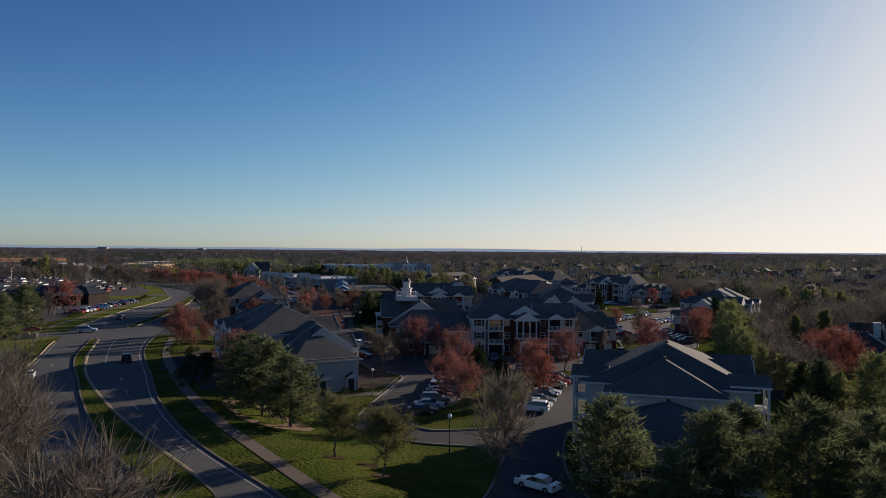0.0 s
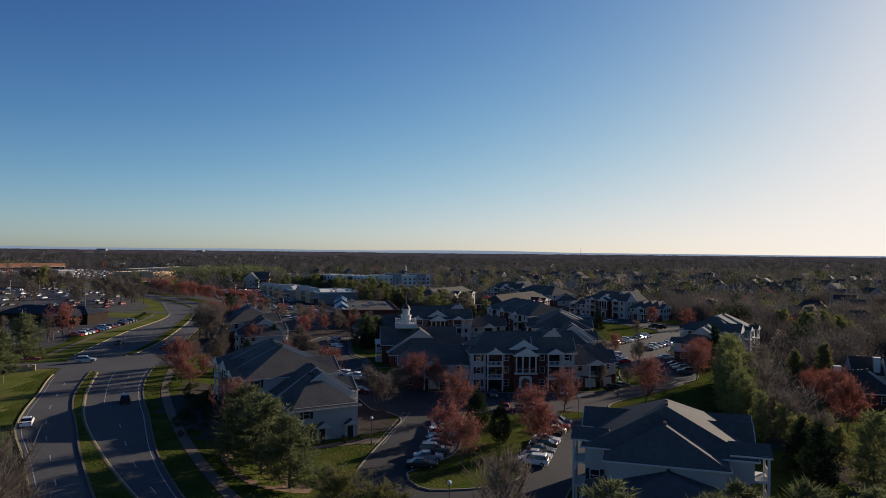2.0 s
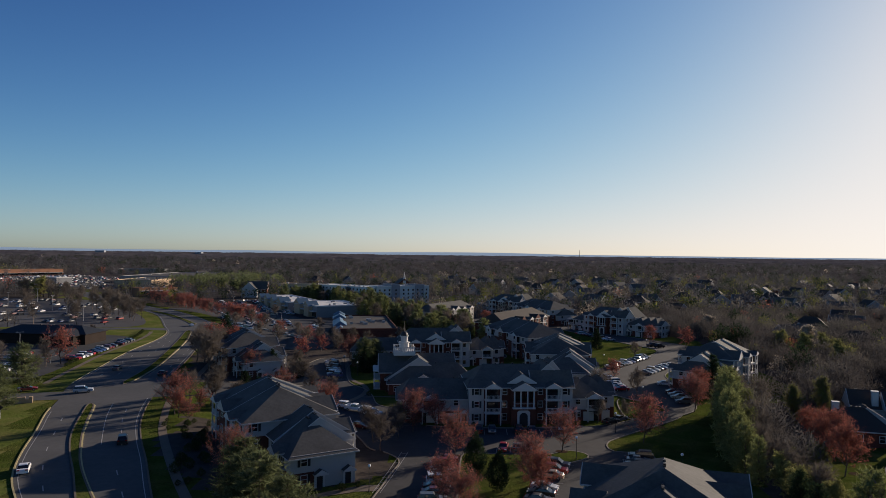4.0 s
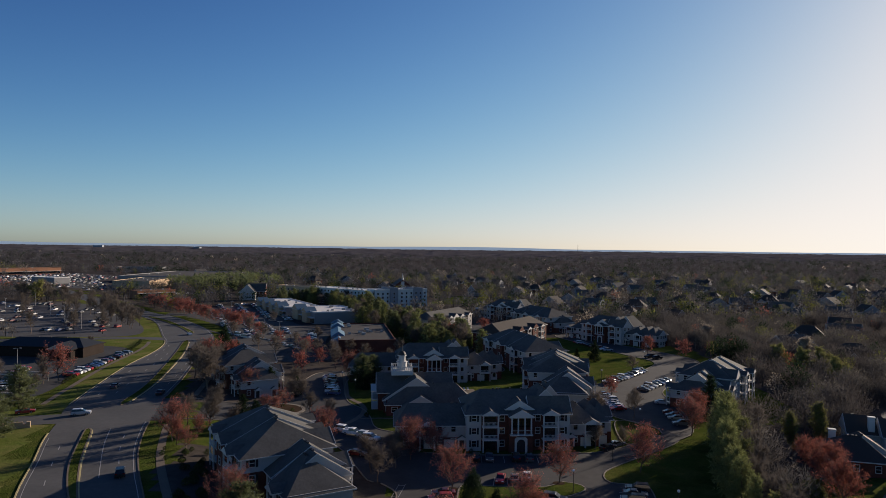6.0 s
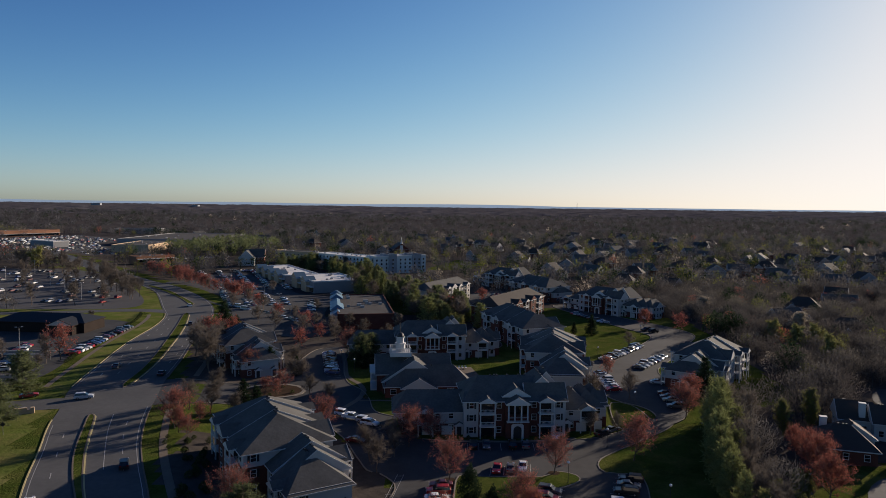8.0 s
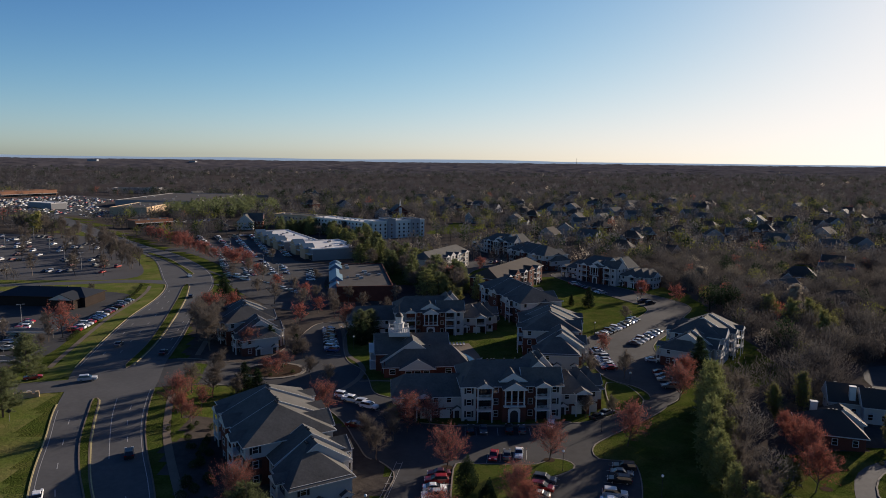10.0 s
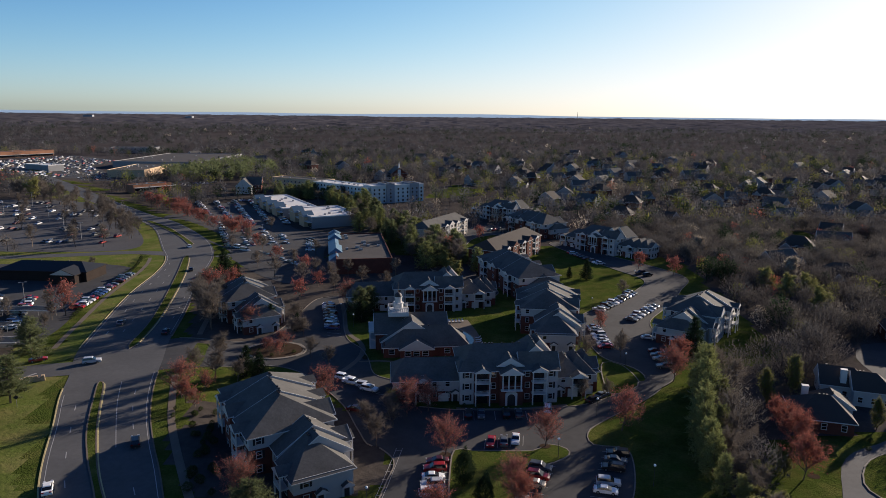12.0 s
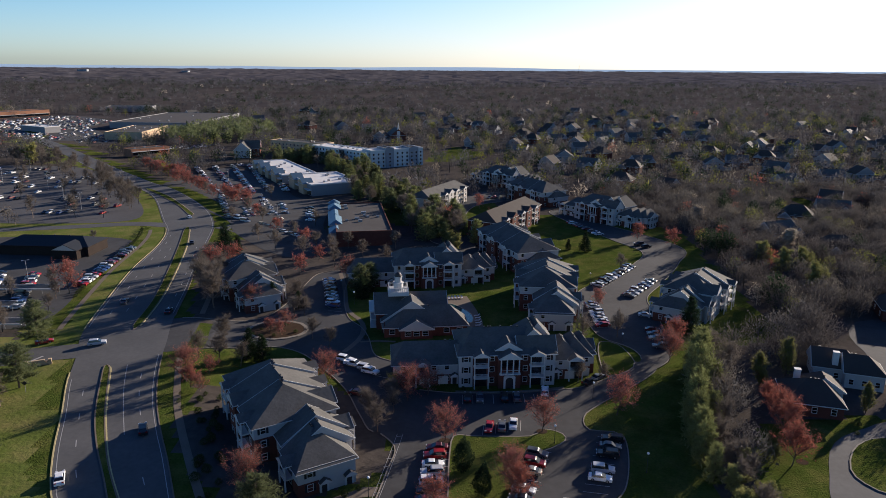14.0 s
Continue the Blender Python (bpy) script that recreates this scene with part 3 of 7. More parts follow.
def window_parts(w, h, shutters):
    key = (w, h, shutters)
    if key not in WIN:
        t = 0.11
        fr = bmesh.new()
        loops = [[fr.verts.new((sx * (w / 2 - d), yy, h / 2 + sz * (h / 2 - d))) for sx, sz in ((-1, -1), (1, -1), (1, 1), (-1, 1))] for d, yy in ((0, 0.02), (0, -0.09), (t, -0.09), (t, -0.02))]
        for p, q in zip(loops, loops[1:]):
            for i in range(4):
                j = (i + 1) % 4
                fr.faces.new((p[i], p[j], q[j], q[i]))
        box(fr, -w / 2 + t, w / 2 - t, -0.07, -0.01, h / 2 - 0.04, h / 2 + 0.04)
        pane = boxes((-w / 2 + t, w / 2 - t, -0.03, 0.015, t, h - t))
        sh = boxes((-0.23, 0.23, -0.06, 0.02, 0, h))
        WIN[key] = (bm_mesh("window", fr, TRIM), bm_mesh("pane", pane, GLASS), bm_mesh("shutter", sh, SHUTTER))
    return WIN[key]


def on_side(b, side, u, z):
    x0, x1, y0, y1 = b["box"]
    return {"S": pose(x0 + u, y0, z), "E": pose(x1, y0 + u, z, 0, 0, 90), "N": pose(x1 - u, y1, z, 0, 0, 180), "W": pose(x0, y1 - u, z, 0, 0, -90)}[side]


def width_of(b, side):
    x0, x1, y0, y1 = b["box"]
    return x1 - x0 if side in "SN" else y1 - y0


LITE = {}


def add_window(root, m, w=1.25, h=1.6, shutters=False, lite=False):
    if lite:
        if (w, h) not in LITE:
            bm = boxes((-w / 2, w / 2, -0.06, 0.02, 0, h), (-w / 2 + 0.12, w / 2 - 0.12, -0.08, 0.0, 0.12, h - 0.12))
            for i, f in enumerate(bm.faces):
                f.material_index = i // 6
            LITE[(w, h)] = bm_mesh("window", bm, TRIM, GLASS)
        return child("window", LITE[(w, h)], root, "", m)
    fr, pane, sh = window_parts(w, h, shutters)
    ob = child("window", fr, root, "", m)
    child("pane", pane, ob)
    if shutters:
        for s in (-1, 1):
            child("shutter", sh, ob, "black shutter", pose(s * (w / 2 + 0.27), 0, 0))
    return ob


def lattice(xs, zs, y0, y1):
    """One welded balustrade: a top and a bottom rail joined by upright bars, which stand in every second column."""
    bm = bmesh.new()
    v = {(i, k, s): bm.verts.new((x, y, zz)) for i, x in enumerate(xs) for k, zz in enumerate(zs) for s, y in ((0, y0), (1, y1))}
    n = len(xs) - 1

    def solid(i, k):
        return 0 <= i < n and 0 <= k < 3 and (k != 1 or i % 2 == 1)
    for i in range(n):
        for k in range(3):
            if not solid(i, k):
                continue
            bm.faces.new((v[i, k, 0], v[i + 1, k, 0], v[i + 1, k + 1, 0], v[i, k + 1, 0]))
            bm.faces.new((v[i, k + 1, 1], v[i + 1, k + 1, 1], v[i + 1, k, 1], v[i, k, 1]))
            for (a, b), p, q in (((i - 1, k), (i, k), (i, k + 1)), ((i + 1, k), (i + 1, k + 1), (i + 1, k)), ((i, k - 1), (i + 1, k), (i, k)), ((i, k + 1), (i, k + 1), (i + 1, k + 1))):
                if not solid(a, b):
                    bm.faces.new((v[(*p, 1)], v[(*p, 0)], v[(*q, 0)], v[(*q, 1)]))
    for w in [w for w in bm.verts if not w.link_faces]:
        bm.verts.remove(w)
    return bm


def add_balconies(root, m, floors, w=3.8, d=1.7, cap=True, gable=True, wall=None):
    """A stack of railed balconies with white posts, glass doors behind and a small gable over it."""
    h = 3.0
    top = floors * h
    for s in (-1, 1):
        part("post", boxes((s * (w / 2 - 0.14) - 0.14, s * (w / 2 - 0.14) + 0.14, -d, -d + 0.28, 0, top - 0.2)), TRIM, root, "", m)
    for i in range(floors):
        z = i * h
        if i:
            part("balcony_floor", boxes((-w / 2 - 0.05, w / 2 + 0.05, -d - 0.05, 0, z - 0.25, z)), TRIM, root, "", m)
            k = int((w - 0.6) / 0.28)
            xs = [-w / 2 + 0.28]
            for q in range(k):
                c = -w / 2 + 0.42 + q * (w - 0.84) / max(k - 1, 1)
                xs += [c - 0.035, c + 0.035]
            xs.append(w / 2 - 0.28)
            rail = lattice(xs, (z + 0.1, z + 0.18, z + 1.0, z + 1.08), -d + 0.05, -d + 0.13)
            part("railing", rail, TRIM, root, "", m)
        part("balcony_door", boxes((-w / 2 + 0.5, w / 2 - 0.5, -0.05, 0.02, z + 0.05, z + 2.3)), GLASS, root, "", m)
    part("balcony_beam", boxes((-w / 2 - 0.05, w / 2 + 0.05, -d - 0.05, 0, top - 0.35, top - 0.02)), TRIM, root, "", m)
    if gable:
        bm = bmesh.new()
        e, _ = roof_solid(bm, -w / 2, w / 2, -d, 2.5, top, 1.0, "y", 0.25)
        part("balcony_roof", bm, (ROOF, TRIM, TRIM), root, "", m)


def add_portico(root, m, floors=3):
    """A brick entrance bay: white arched doorway below, a columned porch and pediment above."""
    h = floors * 3.0
    part("entrance_bay", boxes((-2.9, 2.9, -1.6, 0.1, 0, h - 3.4), (-2.9, -2.4, -1.6, 0.1, h - 3.4, h - 0.3), (2.4, 2.9, -1.6, 0.1, h - 3.4, h - 0.3)), BRICK, root, "", m)
    bm = bmesh.new()
    n = 10
    inner = [(1.0 * math.cos(math.pi * i / n), 2.1 + 1.0 * math.sin(math.pi * i / n)) for i in range(n + 1)]
    outer = [(1.5 * math.cos(math.pi * i / n), 2.1 + 1.5 * math.sin(math.pi * i / n)) for i in range(n + 1)]
    inner = [(1.0, 0.0)] + inner + [(-1.0, 0.0)]
    outer = [(1.5, 0.0)] + [(max(-1.5, min(1.5, a * 1.25)), min(3.6, b * 1.08)) for a, b in outer] + [(-1.5, 0.0)]
    fr = [[bm.verts.new((x, y, z)) for x, z in ring] for y in (-1.85, -1.6) for ring in (inner, outer)]
    for i in range(len(inner) - 1):
        bm.faces.new((fr[0][i], fr[0][i + 1], fr[1][i + 1], fr[1][i]))
        bm.faces.new((fr[1][i], fr[1][i + 1], fr[3][i + 1], fr[3][i]))
        bm.faces.new((fr[0][i + 1], fr[0][i], fr[2][i], fr[2][i + 1]))
    part("arched_doorway", bm, TRIM, root, "white arched door surround", m)
    bm = bmesh.new()
    bm.faces.new([bm.verts.new((x, -1.62, z)) for x, z in inner[::-1]])
    part("door", bm, DOOR, root, "dark recessed door", m)
    part("porch_floor", boxes((-2.7, 2.7, -2.6, -1.6, h - 4.9, h - 4.6), (-2.5, 2.5, -2.55, -2.48, h - 3.7, h - 3.6)), TRIM, root, "", m)
    for x in (-2.3, -0.8, 0.8, 2.3):
        part("column", tube(bmesh.new(), x, -2.35, h - 4.6, h - 0.7, 0.2, 0.17), TRIM, root, "", m)
    part("porch_glazing", boxes((-2.4, 2.4, -0.08, 0.02, h - 4.2, h - 0.9)), GLASS, root, "", m)
    part("porch_beam", boxes((-2.8, 2.8, -2.7, 0, h - 0.7, h - 0.2)), TRIM, root, "", m)
    bm = bmesh.new()
    roof_solid(bm, -2.8, 2.8, -2.6, 3.0, h - 0.2, 1.5, "y", 0.25)
    part("pediment", bm, (ROOF, TRIM, TRIM), root, "", m)


def add_door_porch(root, m):
    part("entry_door", boxes((-0.55, 0.55, -0.08, 0.02, 0, 2.1)), DOOR, root, "", m)
    part("door_frame", boxes((-0.95, -0.55, -0.16, 0.02, 0, 2.35), (0.55, 0.95, -0.16, 0.02, 0, 2.35), (-0.95, 0.95, -0.16, 0.02, 2.35, 2.6)), TRIM, root, "", m)
    bm = bmesh.new()
    roof_solid(bm, -1.1, 1.1, -1.0, 0.0, 2.6, 0.7, "y", 0.15)
    part("door_hood", bm, (ROOF, TRIM, TRIM), root, "", m)


def building(name, x, y, rot, blocks, label, category="apartment building", extras=(), group="apartment buildings", z=GROUND, roof=None, skip=""):
    """A house of rectangular blocks. Each block: box, h, along, rise, hips, wall, base (height of a brick base), floors, sides with windows."""
    root = thing(name, x, y, z, rot, label, category, group)
    roofmat = roof or ROOF
    for b in blocks:
        x0, x1, y0, y1 = b["box"]
        h, wall, base = b["h"], b.get("wall", SIDING), b.get("base", 0.0)
        if base:
            part("brick_base", boxes((x0, x1, y0, y1, -0.6, base)), b.get("base_wall", BRICK), root)
        part("wall", boxes((x0 + (0.03 if base else 0), x1 - (0.03 if base else 0), y0 + (0.03 if base else 0), y1 - (0.03 if base else 0), base if base else -0.6, h)), wall, root)
        bm = bmesh.new()
        h0, h1 = b.get("hips", (0, 0))
        edges, ridge = roof_solid(bm, x0, x1, y0, y1, h, b.get("rise", 3.6), b.get("along", "x"), b.get("ov", 0.55), h0, h1)
        edging = b.get("edge", TRIM)
        rf = part("roof", bm, (b.get("roof", roofmat), b.get("gable", wall), edging), root)
        fb = bmesh.new()
        for p, q in edges:
            beam(fb, Vector(p) + Vector((0, 0, -0.08)), Vector(q) + Vector((0, 0, -0.06)), 0.10, 0.17)
        tagged(child("fascia", bm_mesh("fascia", fb, edging), rf), kind="stuff")
        if "x" not in skip:
            rng = random.Random(int(abs(x) * 7 + abs(y) * 3 + x1))
            for j in range(b.get("vents", 4)):
                t = rng.uniform(0.15, 0.85)
                p = Vector(ridge[0]).lerp(Vector(ridge[1]), t)
                vb = boxes((-0.18, 0.18, -0.25, 0.25, -0.5, 0.14))
                child("roof_vent", bm_mesh("roof_vent", vb, DARKMETAL), rf, "", pose(p.x, p.y, p.z + 0.06))
        # windows, three metres to a storey
        floors = b.get("floors", max(1, int(h / 2.9)))
        for side, cols in b.get("win", {}).items():
            wd = width_of(b, side)
            for c in (cols if not isinstance(cols, int) else [wd * (i + 0.5) / cols for i in range(cols)]):
                for fl in range(floors):
                    m = on_side(b, side, c, fl * 3.0 + 0.95)
                    p = m @ Vector((0, -0.5, 0.8))
                    if any(o is not b and o["box"][0] < p.x < o["box"][1] and o["box"][2] < p.y < o["box"][3] and p.z < o["h"] + 1.2 for o in blocks):
                        continue
                    add_window(root, m, b.get("ww", 1.25), 1.6, b.get("shut", False) and wall is not BRICK and y < 200, y > 232)
        for kind, side, u, *rest in b.get("extras", ()):
            if kind == "balcony":
                add_balconies(root, on_side(b, side, u, 0), *rest)
            elif kind == "portico":
                add_portico(root, on_side(b, side, u, 0), *rest)
            elif kind == "door":
                add_door_porch(root, on_side(b, side, u, 0))
            elif kind == "panel":
                part("brick_panel", boxes((-rest[0] / 2, rest[0] / 2, -0.035, 0.02, -0.5, rest[1])), BRICK, root, "", on_side(b, side, u, 0))
            elif kind == "garage":
                part("garage_door", boxes((-1.3, 1.3, -0.06, 0.02, 0, 2.2)), GARAGE, root, "", on_side(b, side, u, 0))
            elif kind == "bay":
                w, hh = rest
                m = on_side(b, side, u, 0)
                part("bay_wall", boxes((-w / 2, w / 2, -1.2, 0.1, -0.5, hh)), b.get("bay_wall", SIDING), root, "", m)
                bm = bmesh.new()
                roof_solid(bm, -w / 2, w / 2, -1.2, 4.0, hh, w * 0.3, "y", 0.4)
                part("bay_roof", bm, (roofmat, b.get("gable", SIDING), TRIM), root, "", m)
                for fl in range(int(hh / 2.9)):
                    add_window(root, m @ pose(0, -1.2, fl * 3.0 + 0.95), 1.7, 1.6)
            elif kind == "cross":
                # a wide side gable whose ridge runs back to the main ridge
                w, hh, rise, depth, out = rest
                m = on_side(b, side, u, 0)
                part("side_wall", boxes((-w / 2, w / 2, -out, 0.1, -0.5, hh)), b.get("bay_wall", SIDING), root, "", m)
                bm = bmesh.new()
                e, _ = roof_solid(bm, -w / 2, w / 2, -out, depth, hh, rise, "y", 0.45)
                rf = part("side_gable", bm, (roofmat, SIDING, TRIM), root, "", m)
                fb = bmesh.new()
                for p, q in e:
                    beam(fb, Vector(p) + Vector((0, 0, -0.06)), Vector(q) + Vector((0, 0, -0.05)), 0.10, 0.16)
                tagged(child("fascia", bm_mesh("fascia", fb, TRIM), rf), kind="stuff")
                for fl in range(int(hh / 2.9)):
                    for du in (-w * 0.25, w * 0.25):
                        add_window(root, m @ pose(du, -out, fl * 3.0 + 0.95), 1.3, 1.6)
            elif kind == "gablet":
                # a white gable standing on the roof slope
                w, depth, z0 = rest
                m = on_side(b, side, u, z0)
                bm = bmesh.new()
                roof_solid(bm, -w / 2, w / 2, 0.6, depth, 0.0, w * 0.3, "y", 0.3)
                part("gablet", bm, (roofmat, TRIM, TRIM), root, "white gable on the roof slope", m)
            elif kind == "chimney":
                m = on_side(b, side, u, 0)
                part("chimney", boxes((-0.7, 0.7, 0.3, 1.5, h, h + rest[0]), (-0.8, 0.8, 0.2, 1.6, h + rest[0], h + rest[0] + 0.25)), TRIM, root, "white boxed chimney", m)
    return root


def facing_block(left, right):
    """The plan that several of the houses share: a three-storey front with an entrance porch, lower wings on both sides."""
    out = [dict(box=(0, 24.2, 0, 17), h=9, along="x", rise=4.0, hips=(4, 6), wall=BRICK, gable=SIDING, win={"S": [2, 8.2, 16.8, 23], "W": 3, "E": 3},
                extras=[("balcony", "S", 5.3, 3), ("balcony", "S", 19.7, 3), ("portico", "S", 12.5), ("gablet", "S", 12.5, 6.5, 6.0, 9.9), ("cross", "E", 4.0, 6.5, 9, 3.2, 9.0, 0.6)], vents=6),
           dict(box=(-0.3, 3.2, -0.25, 8), h=8.9, along="x", rise=1.2, hips=(0.5, 0.5), wall=SIDING, win={"S": [1.8], "W": 1}, shut=True, vents=0),
           dict(box=(21.0, 24.5, -0.25, 8), h=8.9, along="x", rise=1.2, hips=(0.5, 0.5), wall=SIDING, win={"S": [1.7], "E": 1}, shut=True, vents=0)]
    out.append(dict(box=(14.5, 24.6, 4.5, 16.4), h=9.15, along="y", rise=4.5, hips=(0, 3), wall=SIDING, vents=3))
    out.append(dict(box=(17.5, 25.4, 8.5, 17.4), h=9.3, along="y", rise=4.6, hips=(0, 3), wall=SIDING, vents=2))
    if left:
        out.append(dict(box=(-left, 0, 2.0, 15.0), h=5.9, along="x", rise=3.6, hips=(3, 0), base=2.7, win={"S": [left - 6.5, left - 3.2, 2.5], "W": 2}, floors=2,
                        extras=[("balcony", "S", left - 9.5, 2), ("gablet", "S", left - 9.5, 3.8, 5.0, 5.9), ("garage", "S", left - 4.2), ("garage", "S", left - 9.0), ("door", "S", left - 1.2)], vents=2))
    if right:
        e, q = 24.2, right / 12.5
        out.append(dict(box=(e, e + 8.5 * q, 3.0, 15.0), h=5.9, along="y", rise=3.3, hips=(4.2, 3), base=2.7, win={"S": [2.6]}, floors=2, extras=[("balcony", "S", 6.4 * q, 2), ("garage", "S", 5.2 * q), ("door", "S", 1.5)], vents=3))
        out.append(dict(box=(e + 4 * q, e + 11 * q, 4.4, 15.6), h=6.2, along="y", rise=3.4, hips=(3.6, 3), base=2.7, win={"S": [5.8 * q]}, floors=2, extras=[("garage", "S", 5.6 * q)], vents=2))
        out.append(dict(box=(e + 7.5 * q, e + right, 6.0, 16.2), h=6.4, along="y", rise=3.2, hips=(3.2, 3), base=2.7, win={"E": 3}, floors=2, extras=[("cross", "E", 5.0, 5.0, 6.3, 1.8, 4.0, 0.5)], vents=2))
    return out


def end_block(w, n, wing, back=0, mirror=False):
    """The same house seen from its end: a long three-storey block, a lower hipped wing with doors at the end, bays along the sides."""
    a = (w - 14.0, w) if not mirror else (0.0, 14.0)
    c1, c2 = n * 0.36, n * 0.70
    low = 6.0 if not mirror else 0
    side = dict(wall=SIDING, base=low, shut=True, bay_wall=BRICK if not mirror else SIDING, along="y")
    out = [dict(side, box=(0, w, 0, c1), h=9, rise=4.3, hips=(7.5, 0), win={"W": 2, "E": 2, "S": [2.0]}, extras=[("balcony", "W", c1 * 0.45, 3), ("cross", "E", c1 * 0.6, 6.0, 9, 2.2, 4.5, 0.9)], vents=5),
           dict(side, box=(0.5, w + 1.0, c1, c2), h=9.1, rise=4.2, win={"W": 2, "E": 2}, extras=[("bay", "W", (c2 - c1) * 0.5, 5, 9.0), ("balcony", "E", (c2 - c1) * 0.5, 3)], vents=4),
           dict(side, box=(1.0, w + 2.0, c2, n), h=9.2, rise=4.2, hips=(0, min(7, (n - c2) * 0.7)), win={"W": 2, "E": 2}, extras=[("balcony", "W", (n - c2) * 0.6, 3), ("balcony", "E", (n - c2) * 0.5, 3)], vents=4)]
    lo = dict(along="y", base=2.9 if not mirror else 0, floors=2, shut=True)
    if wing > 6:
        k = -wing * 0.40
        out += [dict(lo, base=0, box=(a[0], a[1] - 2.2, -wing, k), h=5.9, rise=4.2, hips=(wing * 0.5, 0), win={"S": [2.4], "W": [wing * 0.3]}, extras=[("panel", "S", 2.1, 4.2, 2.9), ("panel", "W", (wing + k) / 2, wing + k, 2.9), ("door", "S", 5.2), ("door", "S", 10.4), ("balcony", "W", wing * 0.28, 2)], vents=4),
                dict(lo, box=(a[0] + 0.8, a[1] - 0.2, k - 2.6, k + 1.5), h=6.3, rise=4.3, vents=2),
                dict(lo, box=(a[0] + 0.6, a[1] + 0.8, k + 1.5, 0), h=6.5, rise=4.5, win={"W": [3.0], "E": [2.0]}, extras=[("balcony", "E", -k * 0.4, 2), ("cross", "E", -k * 0.3, 5.0, 6.4, 2.0, 5.0, 0.5)], vents=3)]
    else:
        out.append(dict(lo, box=(a[0], a[1], -wing, 0), h=5.9, rise=3.7, hips=(min(wing, 6.0), 0), win={"S": [3.2]}, extras=[("door", "S", 5.6), ("door", "S", 12.6)], vents=2))
    if back:
        out.append(dict(box=(2, w - 2, n, n + back), h=5.9, along="y", rise=3.7, hips=(0, 4.5), base=2.6, win={"W": 3, "E": 3}, floors=2, shut=True, vents=4))
    return out


APT = "pale-sided and brick apartment house with slate-grey gabled roofs"
building("apartment_building", 7.2, 164.5, 4, facing_block(17, 12.5), "three-storey brick apartment house with white porch and balconies")
building("apartment_building", -36, 128, 30, end_block(18, 27, 15), "apartment house with pale siding and a lower hipped wing")
building("apartment_building", 17.3, 86, -17, [
    dict(box=(0.3, 20.0, 2, 20), h=8.6, along="y", rise=4.2, hips=(6, 7), win={"W": 5, "E": 4, "S": [1.2, 18.6]}, shut=True, vents=6,
         extras=[("cross", "E", 9.5, 5, 9, 1.6, 5, 0.5), ("cross", "E", 14.5, 5, 9, 1.6, 5, 0.9), ("balcony", "E", 1.9, 3), ("cross", "W", 6, 6, 9, 1.8, 6, 0.8), ("balcony", "W", 15, 3)]),
    dict(box=(3.2, 16.6, -1.7, 6.0), h=8.2, along="y", rise=3.2, hips=(4.9, 0), win={"S": [1.2, 12.2]}, floors=2, shut=True, vents=5),
    dict(box=(1, 19.5, -11, -0.03), h=4.7, along="y", rise=2.6, hips=(8, 0), win={"S": 4, "W": 2, "E": 2}, floors=1, shut=True, vents=4, extras=[("door", "S", 4), ("door", "S", 15), ("cross", "E", 5, 5, 4.7, 1.6, 6, 0.6)])],
    "apartment house with slate roofs behind tall pines")
building("apartment_building", 29, 221, -4, end_block(18, 26, 17), "apartment house with stepped slate roofs beside the courtyard")
building("apartment_building", 33, 262, 20, end_block(18, 42, 1.5), "long apartment house with brick end wall above the lawn")
building("apartment_building", 29, 314, 59, [dict(box=(0, 52, 0, 15), h=9, along="x", rise=4, wall=BRICK, gable=BRICK, bay_wall=BRICK, hips=(4, 4), win={"S": 12, "W": 3, "E": 3},
         extras=[("balcony", "S", 9, 3), ("balcony", "S", 27, 3), ("balcony", "S", 43, 3), ("bay", "S", 18, 6, 9), ("bay", "S", 35, 6, 9)], vents=6)], "long sunlit red brick apartment house with cream balconies", roof=ROOF_BROWN)
building("apartment_building", -14, 245, 6, facing_block(17, 14), "three-storey brick apartment house behind the clubhouse")
building("apartment_building", -69, 226, 30, end_block(16, 20, 12), "apartment house with pale siding near the roundabout")
building("apartment_building", 77, 221, -34, end_block(15.5, 20, 10, 0, True), "apartment house with slate roof at the edge of the woods")
building("apartment_building", 76, 366, -50, facing_block(9, 16), "brick and pale-sided apartment house facing the lawn")
building("apartment_building", 62, 392, 32, end_block(18, 36, 2), "apartment house with brick and white end walls")
building("apartment_building", 33, 470, -44, facing_block(8, 14), "distant pale-sided apartment house by the drive")
building("apartment_building", -2, 371, 62, [dict(box=(0, 46, 0, 14), h=9, along="x", rise=3.6, wall=CREAM, hips=(3, 3), win={"S": 11, "W": 2, "E": 2}, extras=[("balcony", "S", 6, 3), ("balcony", "S", 16, 3), ("balcony", "S", 30, 3), ("balcony", "S", 40, 3), ("bay", "S", 23, 6, 9)], vents=4)],
         "sunlit cream and brick apartment house with balconies")

